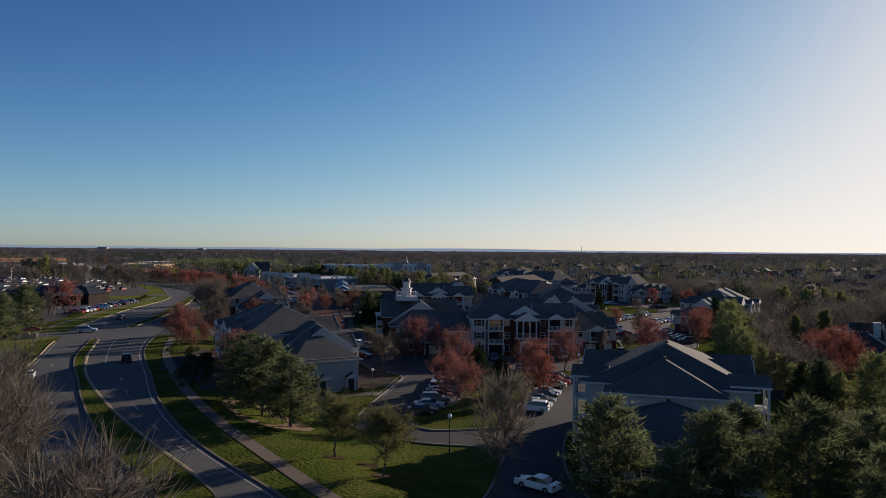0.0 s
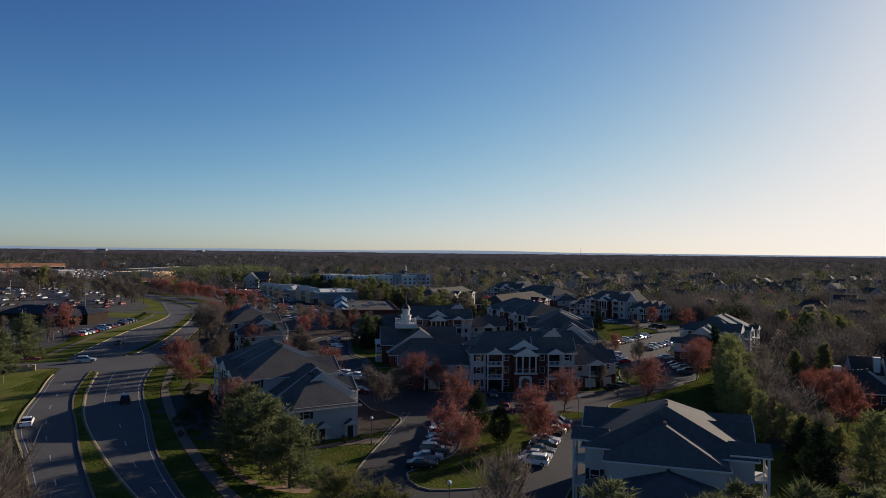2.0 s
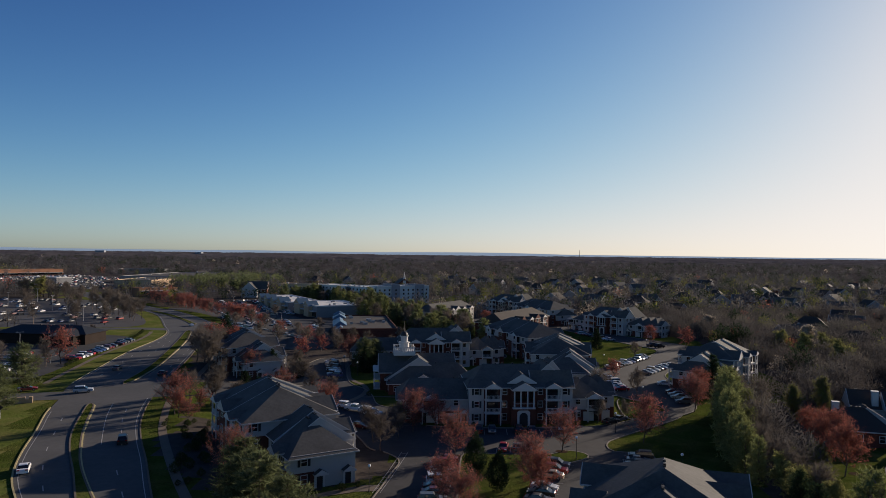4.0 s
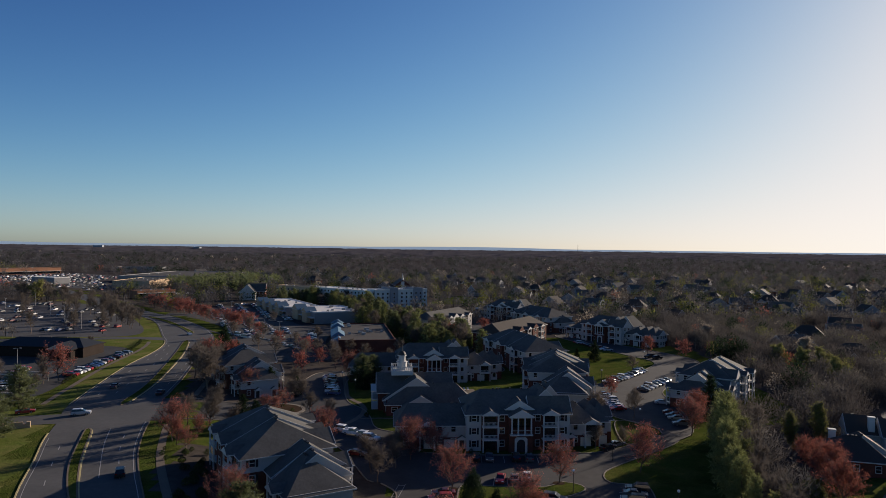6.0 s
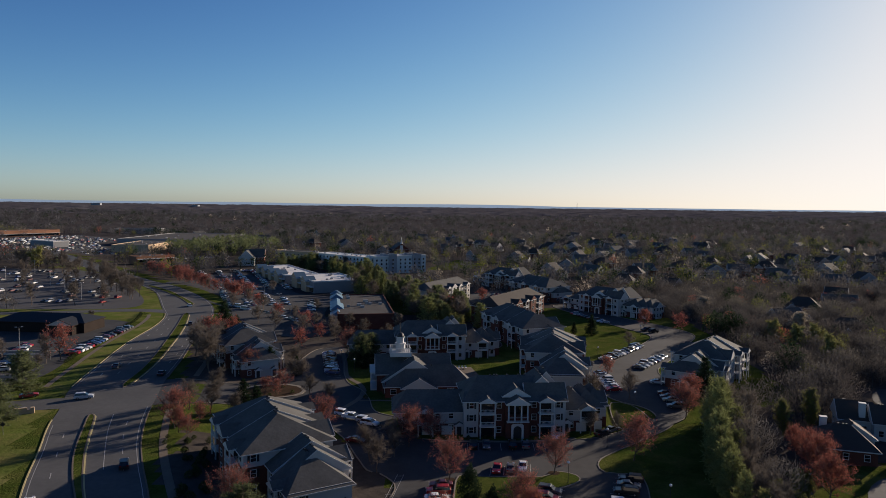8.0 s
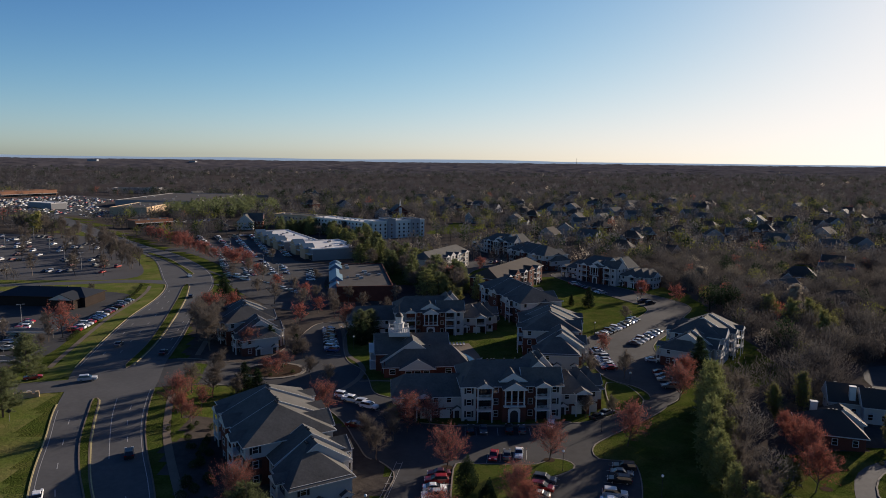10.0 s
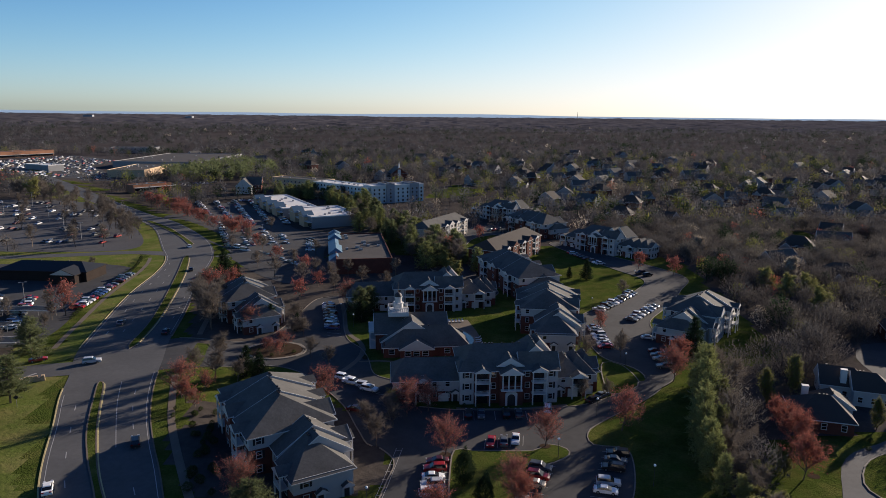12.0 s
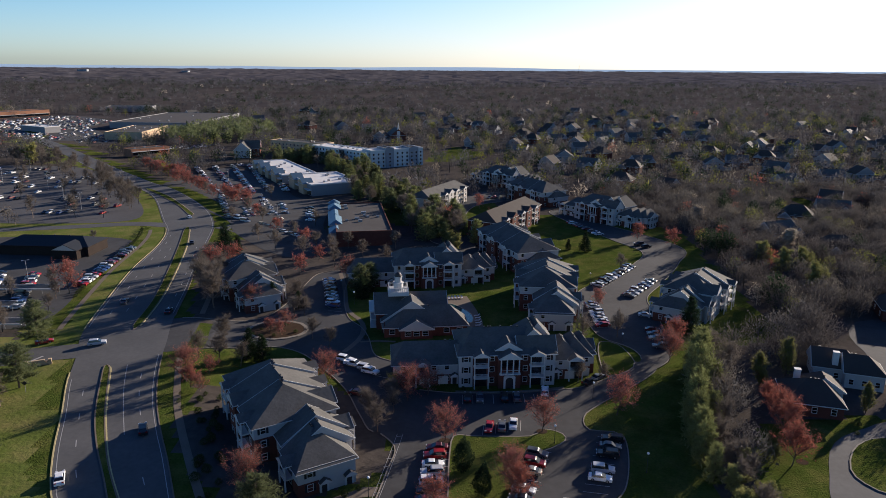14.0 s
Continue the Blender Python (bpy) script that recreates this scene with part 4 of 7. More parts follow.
# ---- clubhouse with cupola, and the pool ----
club = building("clubhouse", -21, 199, 6, [
    dict(box=(4, 26, 4.5, 17.5), h=5.6, along="x", rise=4.4, hips=(0, 0), wall=BRICK, gable=SIDING, win={"W": 2, "E": 2}, floors=1, ww=1.8, vents=3),
    dict(box=(5.6, 24.4, 1.5, 8), h=3.9, along="y", rise=6.2, hips=(0, 0), wall=BRICK, gable=SIDING, vents=0, ov=0.4),
    dict(box=(6.2, 31.5, -2.4, 6.2), h=3.8, along="x", rise=4.7, hips=(7.4, 5), wall=BRICK, win={"S": [2.4, 19.0, 23.0], "W": 2}, floors=1, ww=1.8, vents=2),
    dict(box=(11.1, 20.7, -4.4, 0), h=3.4, along="y", rise=2.7, hips=(0, 0), wall=BRICK, gable=SIDING, win={"S": [2.2, 4.8, 7.4]}, floors=1, ww=1.9, vents=0)],
    "brick clubhouse with white gables and a rooftop cupola", "clubhouse", group="clubhouse")
cb = boxes((-2.3, 2.3, -2.3, 2.3, 0, 1.1))
for s in (-2.1, 2.1):
    box(cb, s - 0.14, s + 0.14, -2.24, -1.96, 1.1, 2.3)
    box(cb, s - 0.14, s + 0.14, 1.96, 2.24, 1.1, 2.3)
    box(cb, s - 0.05, s + 0.05, -1.9, 1.9, 2.05, 2.2)
    box(cb, -1.9, 1.9, s - 0.05, s + 0.05, 2.05, 2.2)
    for j in range(9):
        v = -1.7 + j * 0.425
        box(cb, s - 0.04, s + 0.04, v - 0.05, v + 0.05, 1.1, 2.05)
        box(cb, v - 0.05, v + 0.05, s - 0.04, s + 0.04, 1.1, 2.05)
CUP = pose(11.2, 10.5, 9.7) @ Matrix.Diagonal((1.4, 1.4, 1.15, 1))
cup = part("cupola", cb, TRIM, club, "white balustraded cupola", CUP)
tw = bmesh.new()
tube(tw, 0, 0, 1.1, 3.0, 1.05, 1.05, 8)
tube(tw, 0, 0, 3.0, 3.25, 1.25, 1.25, 8)
tube(tw, 0, 0, 3.25, 4.7, 0.75, 0.75, 8)
tube(tw, 0, 0, 4.7, 4.9, 0.98, 0.98, 8)
child("lantern", bm_mesh("lantern", tw, TRIM), cup)
dm = bmesh.new()
for i in range(5):
    a, b = i / 5 * math.pi / 2, (i + 1) / 5 * math.pi / 2
    tube(dm, 0, 0, 4.9 + 1.15 * math.sin(a), 4.9 + 1.15 * math.sin(b), 0.85 * math.cos(a), max(0.85 * math.cos(b), 0.03), 12)
tube(dm, 0, 0, 6.0, 8.8, 0.08, 0.02, 6)
child("dome", bm_mesh("dome", dm, DARKMETAL), cup, "dark dome with a thin spire")
# the white two-storey porch at the clubhouse end
PORCH = pose(4, 11.2, 0)
part("porch_deck", boxes((-1.9, 0, -5.2, 5.2, -0.4, 0.25), (-1.9, 0, -5.2, 5.2, 2.75, 3.0)), TRIM, club, "white porch decks", PORCH)
part("porch_roof", boxes((-2.1, 0, -5.4, 5.4, 5.2, 5.45)), TRIM, club, "white porch roof", PORCH)
for j in range(5):
    v = -5.0 + j * 2.5
    part("porch_post", boxes((-1.85, -1.6, v - 0.13, v + 0.13, 0.25, 5.2)), TRIM, club, "", PORCH)
rb = boxes((-1.78, -1.70, -5.0, 5.0, 3.85, 3.95))
for j in range(41):
    v = -5.0 + j * 0.25
    box(rb, -1.76, -1.72, v - 0.02, v + 0.02, 3.0, 3.85)
part("porch_railing", rb, TRIM, club, "white railing of the upper porch", PORCH)
sheet("pool_deck", [(-1, 234), (12, 236), (14.5, 223), (16, 212), (16, 202), (11, 199), (4, 208), (-1, 215)], 0.03, WALKWAY, "tan concrete pool deck", "pool deck", False)
sheet("pool", [(1, 224), (5, 228), (9, 225), (13, 217), (12.5, 210), (9, 211), (6, 217)], 0.06, WATER, "dark teal curved swimming pool", "pool")
kerb("pool_rim", smooth_line([(1, 224), (5, 228), (9, 225), (13, 217), (12.5, 210), (9, 211), (6, 217)], 1.5, True), CONCRETE, True, 0.4, 0.08, 0.03, "pale concrete rim of the pool")
def lounger(x, y, rot):
    root = thing("sun_lounger", x, y, GROUND + 0.03, rot, "pale sun lounger standing on the pool deck", "lounger", "sun loungers")
    part("seat", boxes((-0.3, 0.3, -0.9, 0.5, 0.3, 0.38)), TRIM, root)
    bm = boxes((-0.3, 0.3, 0.0, 0.7, 0.0, 0.07))
    bmesh.ops.rotate(bm, verts=bm.verts, matrix=Matrix.Rotation(radians(38), 3, "X"))
    part("backrest", bm, TRIM, root, "", pose(0, 0.5, 0.32))
    for sx in (-0.25, 0.25):
        for sy in (-0.8, 0.4):
            part("leg", boxes((sx - 0.03, sx + 0.03, sy - 0.03, sy + 0.03, 0, 0.3)), STEEL, root)


for i in range(9):
    lounger(1 + i * 1.15, 232.2 + 0.2 * i, 8)
for i in range(5):
    lounger(14.4 + 0.2 * (i % 2), 207 + i * 2.2, -80)


# ---- trees ----
def seg_prisms(segs):
    """Three-sided tapered sticks from rows (p, q, r0, r1) as loose triangles."""
    segs = np.asarray(segs, float)
    p, q, r0, r1 = segs[:, 0:3], segs[:, 3:6], segs[:, 6:7], segs[:, 7:8]
    d = q - p
    d /= np.linalg.norm(d, axis=1, keepdims=True) + 1e-9
    a = np.cross(d, np.where(np.abs(d[:, 2:3]) < 0.9, [[0, 0, 1.0]], [[1.0, 0, 0]]))
    a /= np.linalg.norm(a, axis=1, keepdims=True) + 1e-9
    b = np.cross(d, a)
    ring = [a * math.cos(t) + b * math.sin(t) for t in (0, 2.094, 4.189)]
    out = []
    for i in range(3):
        u, v = ring[i], ring[(i + 1) % 3]
        out.append(np.stack([p + u * r0, p + v * r0, q + v * r1], 1))
        out.append(np.stack([p + u * r0, q + v * r1, q + u * r1], 1))
    return np.concatenate(out)


def slivers(p, q, w):
    """Thin triangles, broad at p and pointed at q."""
    d = q - p
    s = np.cross(d, np.random.randn(*d.shape))
    s *= (w / 2) / (np.linalg.norm(s, axis=1, keepdims=True) + 1e-9)
    return np.stack([p - s, p + s, q], 1)


def leaves(c, size):
    """Small leaf triangles of random turn round the points c."""
    a, b = np.random.randn(*c.shape), np.random.randn(*c.shape)
    a *= size / np.linalg.norm(a, axis=1, keepdims=True)
    b *= size / np.linalg.norm(b, axis=1, keepdims=True)
    return np.stack([c + a, c + b, c - 0.6 * (a + b)], 1)


def grow(h, spread, seed, clear=0.25, limbs=11, subs=6, up=0.55):
    """Branches of a broadleaf tree: limb and branch sticks, and the tips of the finest branches with their directions."""
    rng = np.random.RandomState(seed)
    segs, tips, dirs = [], [], []
    r = h * 0.018
    pts = [np.zeros(3)]
    for i in range(6):
        pts.append(pts[-1] + np.array([rng.randn() * 0.02 * h, rng.randn() * 0.02 * h, h * 0.85 / 6]))
    for i in range(6):
        segs.append((*pts[i], *pts[i + 1], r * (1 - i / 6.6), r * (1 - (i + 1) / 6.6)))
    for i in range(limbs):
        t = clear + (0.92 - clear) * (i + rng.rand()) / limbs
        k = min(int(t * 6), 5)
        s = pts[k] + (pts[k + 1] - pts[k]) * (t * 6 - k)
        az = i * 2.4 + rng.rand()
        reach = spread * (1.0 - 0.55 * max(0, (t - 0.35) / 0.65)) * rng.uniform(0.75, 1.1)
        d = np.array([math.cos(az), math.sin(az), up + 0.9 * t])
        d /= np.linalg.norm(d)
        p, rr = s, r * (1 - t) * 0.7 + 0.02
        for j in range(4):
            e = p + d * reach / 4
            segs.append((*p, *e, rr * (1 - j / 4.5), rr * (1 - (j + 1) / 4.5)))
            for m in range(subs // 2 + (j > 0)):
                sd = d * 0.6 + rng.randn(3) * 0.6 + np.array([0, 0, 0.3])
                sd /= np.linalg.norm(sd)
                ln = reach * rng.uniform(0.25, 0.5)
                b = p + (e - p) * rng.rand()
                f = b + sd * ln
                segs.append((*b, *f, rr * 0.35, 0.01))
                for w in np.linspace(0.35, 1.0, 4):
                    tips.append(b + sd * ln * w)
                    dirs.append(sd)
            p = e
            d = d + rng.randn(3) * 0.14 + np.array([0, 0, 0.10])
            d /= np.linalg.norm(d)
        tips.append(p)
        dirs.append(d)
    return segs, np.array(tips), np.array(dirs)


def broadleaf(h, spread, seed, twigs=5, buds=0, bud=0.12, tw=0.035, twig_len=0.9, **kw):
    """Trunk, twigs and buds of one tree as triangle arrays."""
    np.random.seed(seed)
    segs, tips, dirs = grow(h, spread, seed, **kw)
    wood = seg_prisms(segs)
    t, d = np.repeat(tips, twigs, 0), np.repeat(dirs, twigs, 0)
    e = t + (d * 0.6 + np.random.randn(*t.shape) * 0.45 + [0, 0, 0.2]) * twig_len * np.random.uniform(0.4, 1.0, (len(t), 1))
    tw_tri = slivers(t, e, tw)
    lf = None
    if buds:
        c = np.repeat(t, buds, 0) + (np.repeat(e - t, buds, 0)) * np.random.rand(len(t) * buds, 1) + np.random.randn(len(t) * buds, 3) * 0.1
        lf = leaves(c, bud * np.random.uniform(0.6, 1.3, (len(c), 1)))
    return wood, tw_tri, lf


def pine(h, spread, seed, tufts=7, clear=0.16, cone=0.75, blade=0.5, width=0.075, n=6):
    """A pine or spruce: trunk, whorls of branches, tufts of needles."""
    rng = np.random.RandomState(seed)
    np.random.seed(seed)
    segs = [(0, 0, 0, 0, 0, h * 0.97, h * 0.02, 0.02)]
    P, D = [], []
    z = h * clear
    while z < h * 0.97:
        t = (z / h - clear) / (1 - clear)
        reach = spread * ((1 - t) ** cone) * (0.75 + 0.25 * math.sin(min(1, t * 4) * math.pi / 2)) + 0.15
        for k in range(6):
            az = rng.rand() * 6.283
            L = reach * rng.uniform(0.65, 1.15)
            d = np.array([math.cos(az), math.sin(az), 0.12 + 0.5 * t + rng.randn() * 0.08])
            s = np.array([0, 0, z + rng.randn() * 0.15])
            segs.append((*s, *(s + d * L), 0.035 + 0.02 * (1 - t), 0.01))
            q = max(3, int(L * tufts / 1.6))
            for j in range(q):
                P.append(s + d * L * (0.25 + 0.75 * (j + rng.rand()) / q) + rng.randn(3) * 0.22 * min(1, L / 2))
                D.append(d)
        z += h * 0.034
    P, D = np.array(P), np.array(D)
    p = np.repeat(P, n, 0)
    e = p + (np.repeat(D, n, 0) * 0.45 + np.random.randn(len(p), 3) * 0.62 + [0, 0, 0.22]) * blade * np.random.uniform(0.5, 1.1, (len(p), 1))
    return seg_prisms(segs), slivers(p, e, width), None


def shrub(r, h, seed, n=1600, size=0.1):
    """A dense clipped or ovoid evergreen: leaves crowded in a rounded, uneven shell over short stems."""
    np.random.seed(seed)
    v = np.random.randn(n, 3)
    v /= np.linalg.norm(v, axis=1, keepdims=True)
    k = 1 + 0.14 * np.sin(v[:, 0:1] * 5 + seed) + 0.12 * np.cos(v[:, 1:2] * 6 + 2 * v[:, 2:3] * 4)
    c = v * k * np.random.uniform(0.62, 1.0, (n, 1)) * [r, r, h / 2] + [0, 0, h / 2 + 0.05]
    taper = 1 - 0.45 * np.clip((c[:, 2:3] / h - 0.35) / 0.65, 0, 1)
    c[:, :2] *= taper
    return seg_prisms([(0, 0, 0, 0, 0, h * 0.7, 0.08, 0.03)] + [(0, 0, h * 0.1, r * 0.5 * math.cos(i), r * 0.5 * math.sin(i), h * 0.5, 0.04, 0.01) for i in range(6)]), None, leaves(c, size)


KINDS = {}


def tree_kind(key, name, label, shape, twig_mat, leaf_mat, category="tree"):
    wood, tw, lf = shape
    crown = [a for a in (tw, lf) if a is not None]
    meshes = [("trunk", tri_mesh("trunk", wood, BARK), "")]
    if tw is not None:
        meshes.append(("twig_work" if lf is not None else "crown", tri_mesh("twigs", tw, twig_mat), ""))
    if lf is not None:
        meshes.append(("crown", tri_mesh("crown", lf, leaf_mat), ""))
    KINDS.setdefault(key, []).append((name, label, meshes, category))


for s in (1, 2, 3):
    tree_kind("red", "red_maple", "young maple with red spring buds on thin grey branches", broadleaf(6.6, 4.2, 10 + s, 4, 2, 0.08, 0.03, 1.1, up=0.75, clear=0.16), TWIG, RED)
    tree_kind("bare", "bare_tree", "leafless grey-brown tree with fine twigs", broadleaf(10, 4.2, 20 + s, 6, 0, tw=0.045, twig_len=1.3, up=0.8), TWIG_GREY, None)
    tree_kind("pine", "pine_tree", "tall dark green pine with layered branches", pine(13, 4.9, 30 + s, 8, 0.14, 0.6, 0.7, 0.13, 5), NEEDLE, None)
    tree_kind("spruce", "spruce_tree", "dense dark green conical evergreen", pine(9, 3.0, 40 + s, 9, 0.03, 0.8, 0.5, 0.12, 5), SPRUCE, None)
for s in (1, 2):
    tree_kind("far_bare", "bare_tree", "leafless grey-brown tree with fine twigs", broadleaf(10, 4.4, 220 + s, 4, 0, tw=0.085, twig_len=1.5, up=0.8, limbs=9, subs=4), TWIG_GREY, None)
    tree_kind("far_red", "red_maple", "young maple with red spring buds on thin grey branches", broadleaf(6.6, 4.2, 210 + s, 3, 2, 0.14, 0.05, 1.1, up=0.75, clear=0.16, limbs=9, subs=4), TWIG, RED)
    tree_kind("far_pine", "pine_tree", "dark green pine behind the shops", pine(13, 4.4, 130 + s, 4, 0.08, 0.6, 0.8, 0.2, 5), NEEDLE, None)
    tree_kind("far_soft", "pine_tree", "feathery light green pine behind the shops", pine(13, 4.4, 150 + s, 4, 0.05, 0.5, 0.8, 0.2, 5), SOFTNEEDLE, None)
    tree_kind("soft_pine", "pine_tree", "tall feathery light green pine", pine(13, 4.6, 140 + s, 5, 0.03, 0.45, 0.85, 0.17, 5), SOFTNEEDLE, None)
    tree_kind("rust", "rust_maple", "small tree with rust-red spring buds", broadleaf(7.2, 4.0, 50 + s, 4, 3, 0.095, 0.035, 1.0, up=0.7, clear=0.16), TWIG, RUST)
    tree_kind("young", "young_tree", "small spreading tree with sparse fresh green buds", broadleaf(6.2, 3.6, 60 + s, 6, 3, 0.075, 0.03, 0.8, up=0.6, clear=0.3), TWIG_GREY, BUDGREEN)
    tree_kind("green", "leafing_tree", "tree with fresh yellow-green spring leaves", broadleaf(9.5, 3.4, 70 + s, 4, 4, 0.17, 0.03, 0.9, up=0.9, clear=0.1), TWIG, YOUNG)
    tree_kind("pear", "blossoming_tree", "ovoid tree with pale spring blossom", broadleaf(7.5, 2.5, 80 + s, 4, 5, 0.13, 0.03, 0.7, up=1.3, clear=0.1), TWIG_GREY, BLOSSOM)
    tree_kind("oval", "oval_tree", "dense ovoid tree with grey-brown twigs", broadleaf(8.5, 2.6, 90 + s, 8, 2, 0.09, 0.045, 0.8, up=1.5, clear=0.06, limbs=16), TWIG_GREY, BUDGREEN)
    tree_kind("bush", "shrub", "rounded green shrub beside the pavement", shrub(1.1, 1.6, s, 900, 0.09), None, HEDGE, "shrub")
    tree_kind("juniper", "juniper_tree", "dense ovoid dark evergreen tree", shrub(2.3, 7.6, 5 + s, 5200, 0.16), None, SPRUCE)
FIRST = {}
_pick = random.Random(5)


def plant(key, x, y, h=None, z=None, sx=1.0, group=""):
    """Stand a tree of a kind at a place; h scales it to that height."""
    if key in ("bare", "red") and math.hypot(x, y) > 260:
        key = "far_" + key
    variants = KINDS[key]
    i = _pick.randrange(len(variants))
    name, label, meshes, category = variants[i]
    z = float(land(x, y)) if z is None else z
    base = {"red": 6.6, "bare": 10, "far_bare": 10, "far_red": 6.6, "pine": 13, "far_pine": 13, "far_soft": 13, "soft_pine": 13, "spruce": 9, "rust": 7.2, "young": 6.2, "green": 9.5, "pear": 7.5, "oval": 8.5, "bush": 1.6, "juniper": 7.6}[key]
    s = (h or base) / base
    root = thing(name, x, y, z - 0.03, 0, label, category, group or name.replace("_", " ") + "s")
    m = pose(0, 0, 0, 0, 0, _pick.uniform(0, 360)) @ Matrix.Diagonal((s * sx, s * sx, s, 1))
    for nm, me, lab in meshes:
        child(nm, me, root, lab, m)
    return root


# trees round the nearest house and lawn
for x, y, h in ((-25, 97, 10.8), (-30, 107, 10.2), (-20, 92, 9.6), (-28, 101, 10)):
    plant("pine", x, y, h, sx=1.45, group="pines by the sidewalk")
for x, y, h in ((-12, 78, 6.2), (-6, 72, 6.4)):
    plant("young", x, y, h, sx=1.35)
plant("bare", 5.5, 70, 12.5)
for x, y, h in ((16, 66, 10.8), (25.5, 65, 10), (35, 66, 10.8), (30, 70, 9.5), (41.5, 63, 5.5), (20.5, 61, 7.5), (45, 72, 8.5), (50, 66, 9.5), (39, 60, 8)):
    plant("pine", x, y, h, sx=1.25, group="pines in front of the house")
for x, y, h in ((50, 92, 10.5), (54, 104, 8.5)):
    plant("spruce", x, y, h)
for x, y, h in ((56, 84, 9.5), (61, 98, 10.5)):
    plant("soft_pine", x, y, h, group="soft pines behind the house")
for x, y, h in ((-14, 28, 14.2), (-16.5, 30, 13.8), (-28, 44, 14.4), (-31, 47, 15), (-34, 51, 14.4), (-38, 56, 13.4), (-33, 45, 15.2), (-44, 66, 12)):
    plant("bare", x, y, h, group="bare trees beside the road")
# red maples in the lots
for x, y, h in ((3, 138, 6.8), (25, 142, 6.6), (44, 150, 7.5), (16, 121, 6.8), (-34, 117, 7), (-62, 163, 7.5), (-27, 164, 7), (-6, 157, 7), (66, 180, 7.5), (-46, 199, 3.6), (-60, 219, 7), (-82, 250, 9), (-33, 254, 7),
                (-126, 231, 9), (1, 112, 6.2), (3, 105, 6.4), (-1, 160, 6), (56, 224, 5), (-52, 262, 6), (30, 345, 6.5), (96, 318, 6.5), (108, 305, 6.5), (6, 352, 7), (26, 388, 6.5), (-78, 262, 8), (-58, 168, 4), (-57, 158, 3.5)):
    plant("red", x, y, h * 1.2, sx=1.05)
for x, y, h in ((81.5, 153, 6), (80.5, 146, 7), (79, 139, 8), (75, 128.5, 8), (70, 188, 8), (17, 117, 6), (-60, 160, 5)):
    plant("rust", x, y, h * 1.15)
for x, y, h in ((-12, 142, 7.5), (-9, 151, 6), (-58, 176, 9), (-64, 178, 8), (56, 198, 8), (-76, 228, 13), (-72, 218, 13), (-74, 223, 12), (-52, 176, 7), (-84, 240, 12), (-80, 236, 12), (-79, 246, 11), (-75, 240, 11), (-88, 262, 10), (-36, 170, 5), (38, 167, 6), (45, 168, 5), (75, 268, 7), (-42, 216, 7), (-47, 230, 8)):
    plant("bare", x, y, h, sx=1.25, group="bare trees among the houses")
plant("young", -9, 161, 5)
for x, y, h in ((6.5, 126, 7.8), (10, 118, 7.2)):
    plant("juniper", x, y, h)
for x, y, h in ((-88, 286, 13), (-84, 290, 7), (-51, 182, 9), (-47, 180, 8), (-54, 224, 9), (79.5, 202, 12), (67, 297, 9), (-25, 233, 9), (-23, 240, 8), (-45, 222, 6.5), (60, 300, 5)):
    plant("spruce", x, y, h)
for x, y, h in ((72, 174.5, 12), (70.5, 170, 12), (67.5, 162, 12.5), (66.5, 157, 11), (63.5, 151.5, 11), (61, 146, 11.5), (59.5, 141, 10), (58, 135, 9.5), (57, 129.5, 9), (56.5, 123, 8), (70, 158.5, 9.5), (64.5, 145, 8.5)):
    plant("soft_pine", x, y, h * 1.05, sx=_pick.uniform(0.75, 1.0), group="tall green trees along the lot")
for x, y, h in ((69, 152, 9), (65, 141, 9), (62, 133, 8.5), (60, 125, 8), (59, 117, 8), (63, 121, 7.5), (76, 178, 11), (78, 170, 11), (60, 109, 8), (64, 128, 7)):
    plant("bare", x, y, h, group="bare trees in the tree row")
for x, y, h in ((58, 117, 7.5), (57, 110, 7.5), (62, 113, 7), (60, 105, 7), (64, 126, 6), (71, 131, 5.5), (136, 259, 12), (145, 261, 12), (134, 272, 12), (139, 240, 12)):
    plant("green", x, y, h, sx=1.2)
for x, y, h in ((84, 163.7, 11), (94.5, 171.5, 11.5), (72, 130, 6), (118, 160, 8), (104, 151, 8)):
    plant("oval", x, y, h)
for x, y, h in ((134, 346, 11), (154, 294, 12), (158, 320, 9)):
    plant("pear", x, y, h, sx=1.5)
for x, y in ((-16.5, 118, ), (-14, 120), (-60, 152), (-58, 149), (-61, 156), (-46, 207), (-53, 203), (-42, 201), (-48, 198), (8, 162.8), (12, 162.6), (28, 163.5), (47, 96), (-30, 118), (-38, 122), (96, 141), (99, 145), (-20, 196), (-5, 193)):
    plant("bush", x, y, _pick.uniform(0.9, 1.5))
for x, y, h in ((-118, 172, 9), (-112, 160, 9), (-107, 154, 9), (-104, 146, 9), (-100, 138, 9), (-97, 130, 9), (-93, 122, 9), (-126, 196, 9)):
    plant("bare", x - 2, y, h, sx=1.15, group="bare trees on the verge")
for x, y, h in ((-61, 189, 9), (-14, 148, 8), (-10, 156, 7), (-36, 196, 7), (-45, 215, 7), (-30, 190, 6.5), (-40, 272, 8), (-38, 300, 8), (-52, 300, 8), (-56, 286, 9), (-66, 320, 8), (-60, 344, 8), (-88, 350, 9), (-101, 372, 9), (-102, 344, 8), (-81, 312, 8), (-99, 418, 8), (-70, 298, 9), (-44, 288, 9), (-30, 286, 8), (-17, 301, 8), (-11, 333, 9), (-20, 280, 7), (44, 193, 8.5), (48, 240, 7)):
    plant("bare", x, y, h, sx=1.25, group="bare trees in the lots")
for x, y, h in ((-58, 306, 7), (-48, 281, 6), (-94, 362, 7), (-76, 330, 7), (-118, 415, 8), (-46, 206, 5), (-50, 201, 4.5)):
    plant("red", x, y, h, sx=1.2)
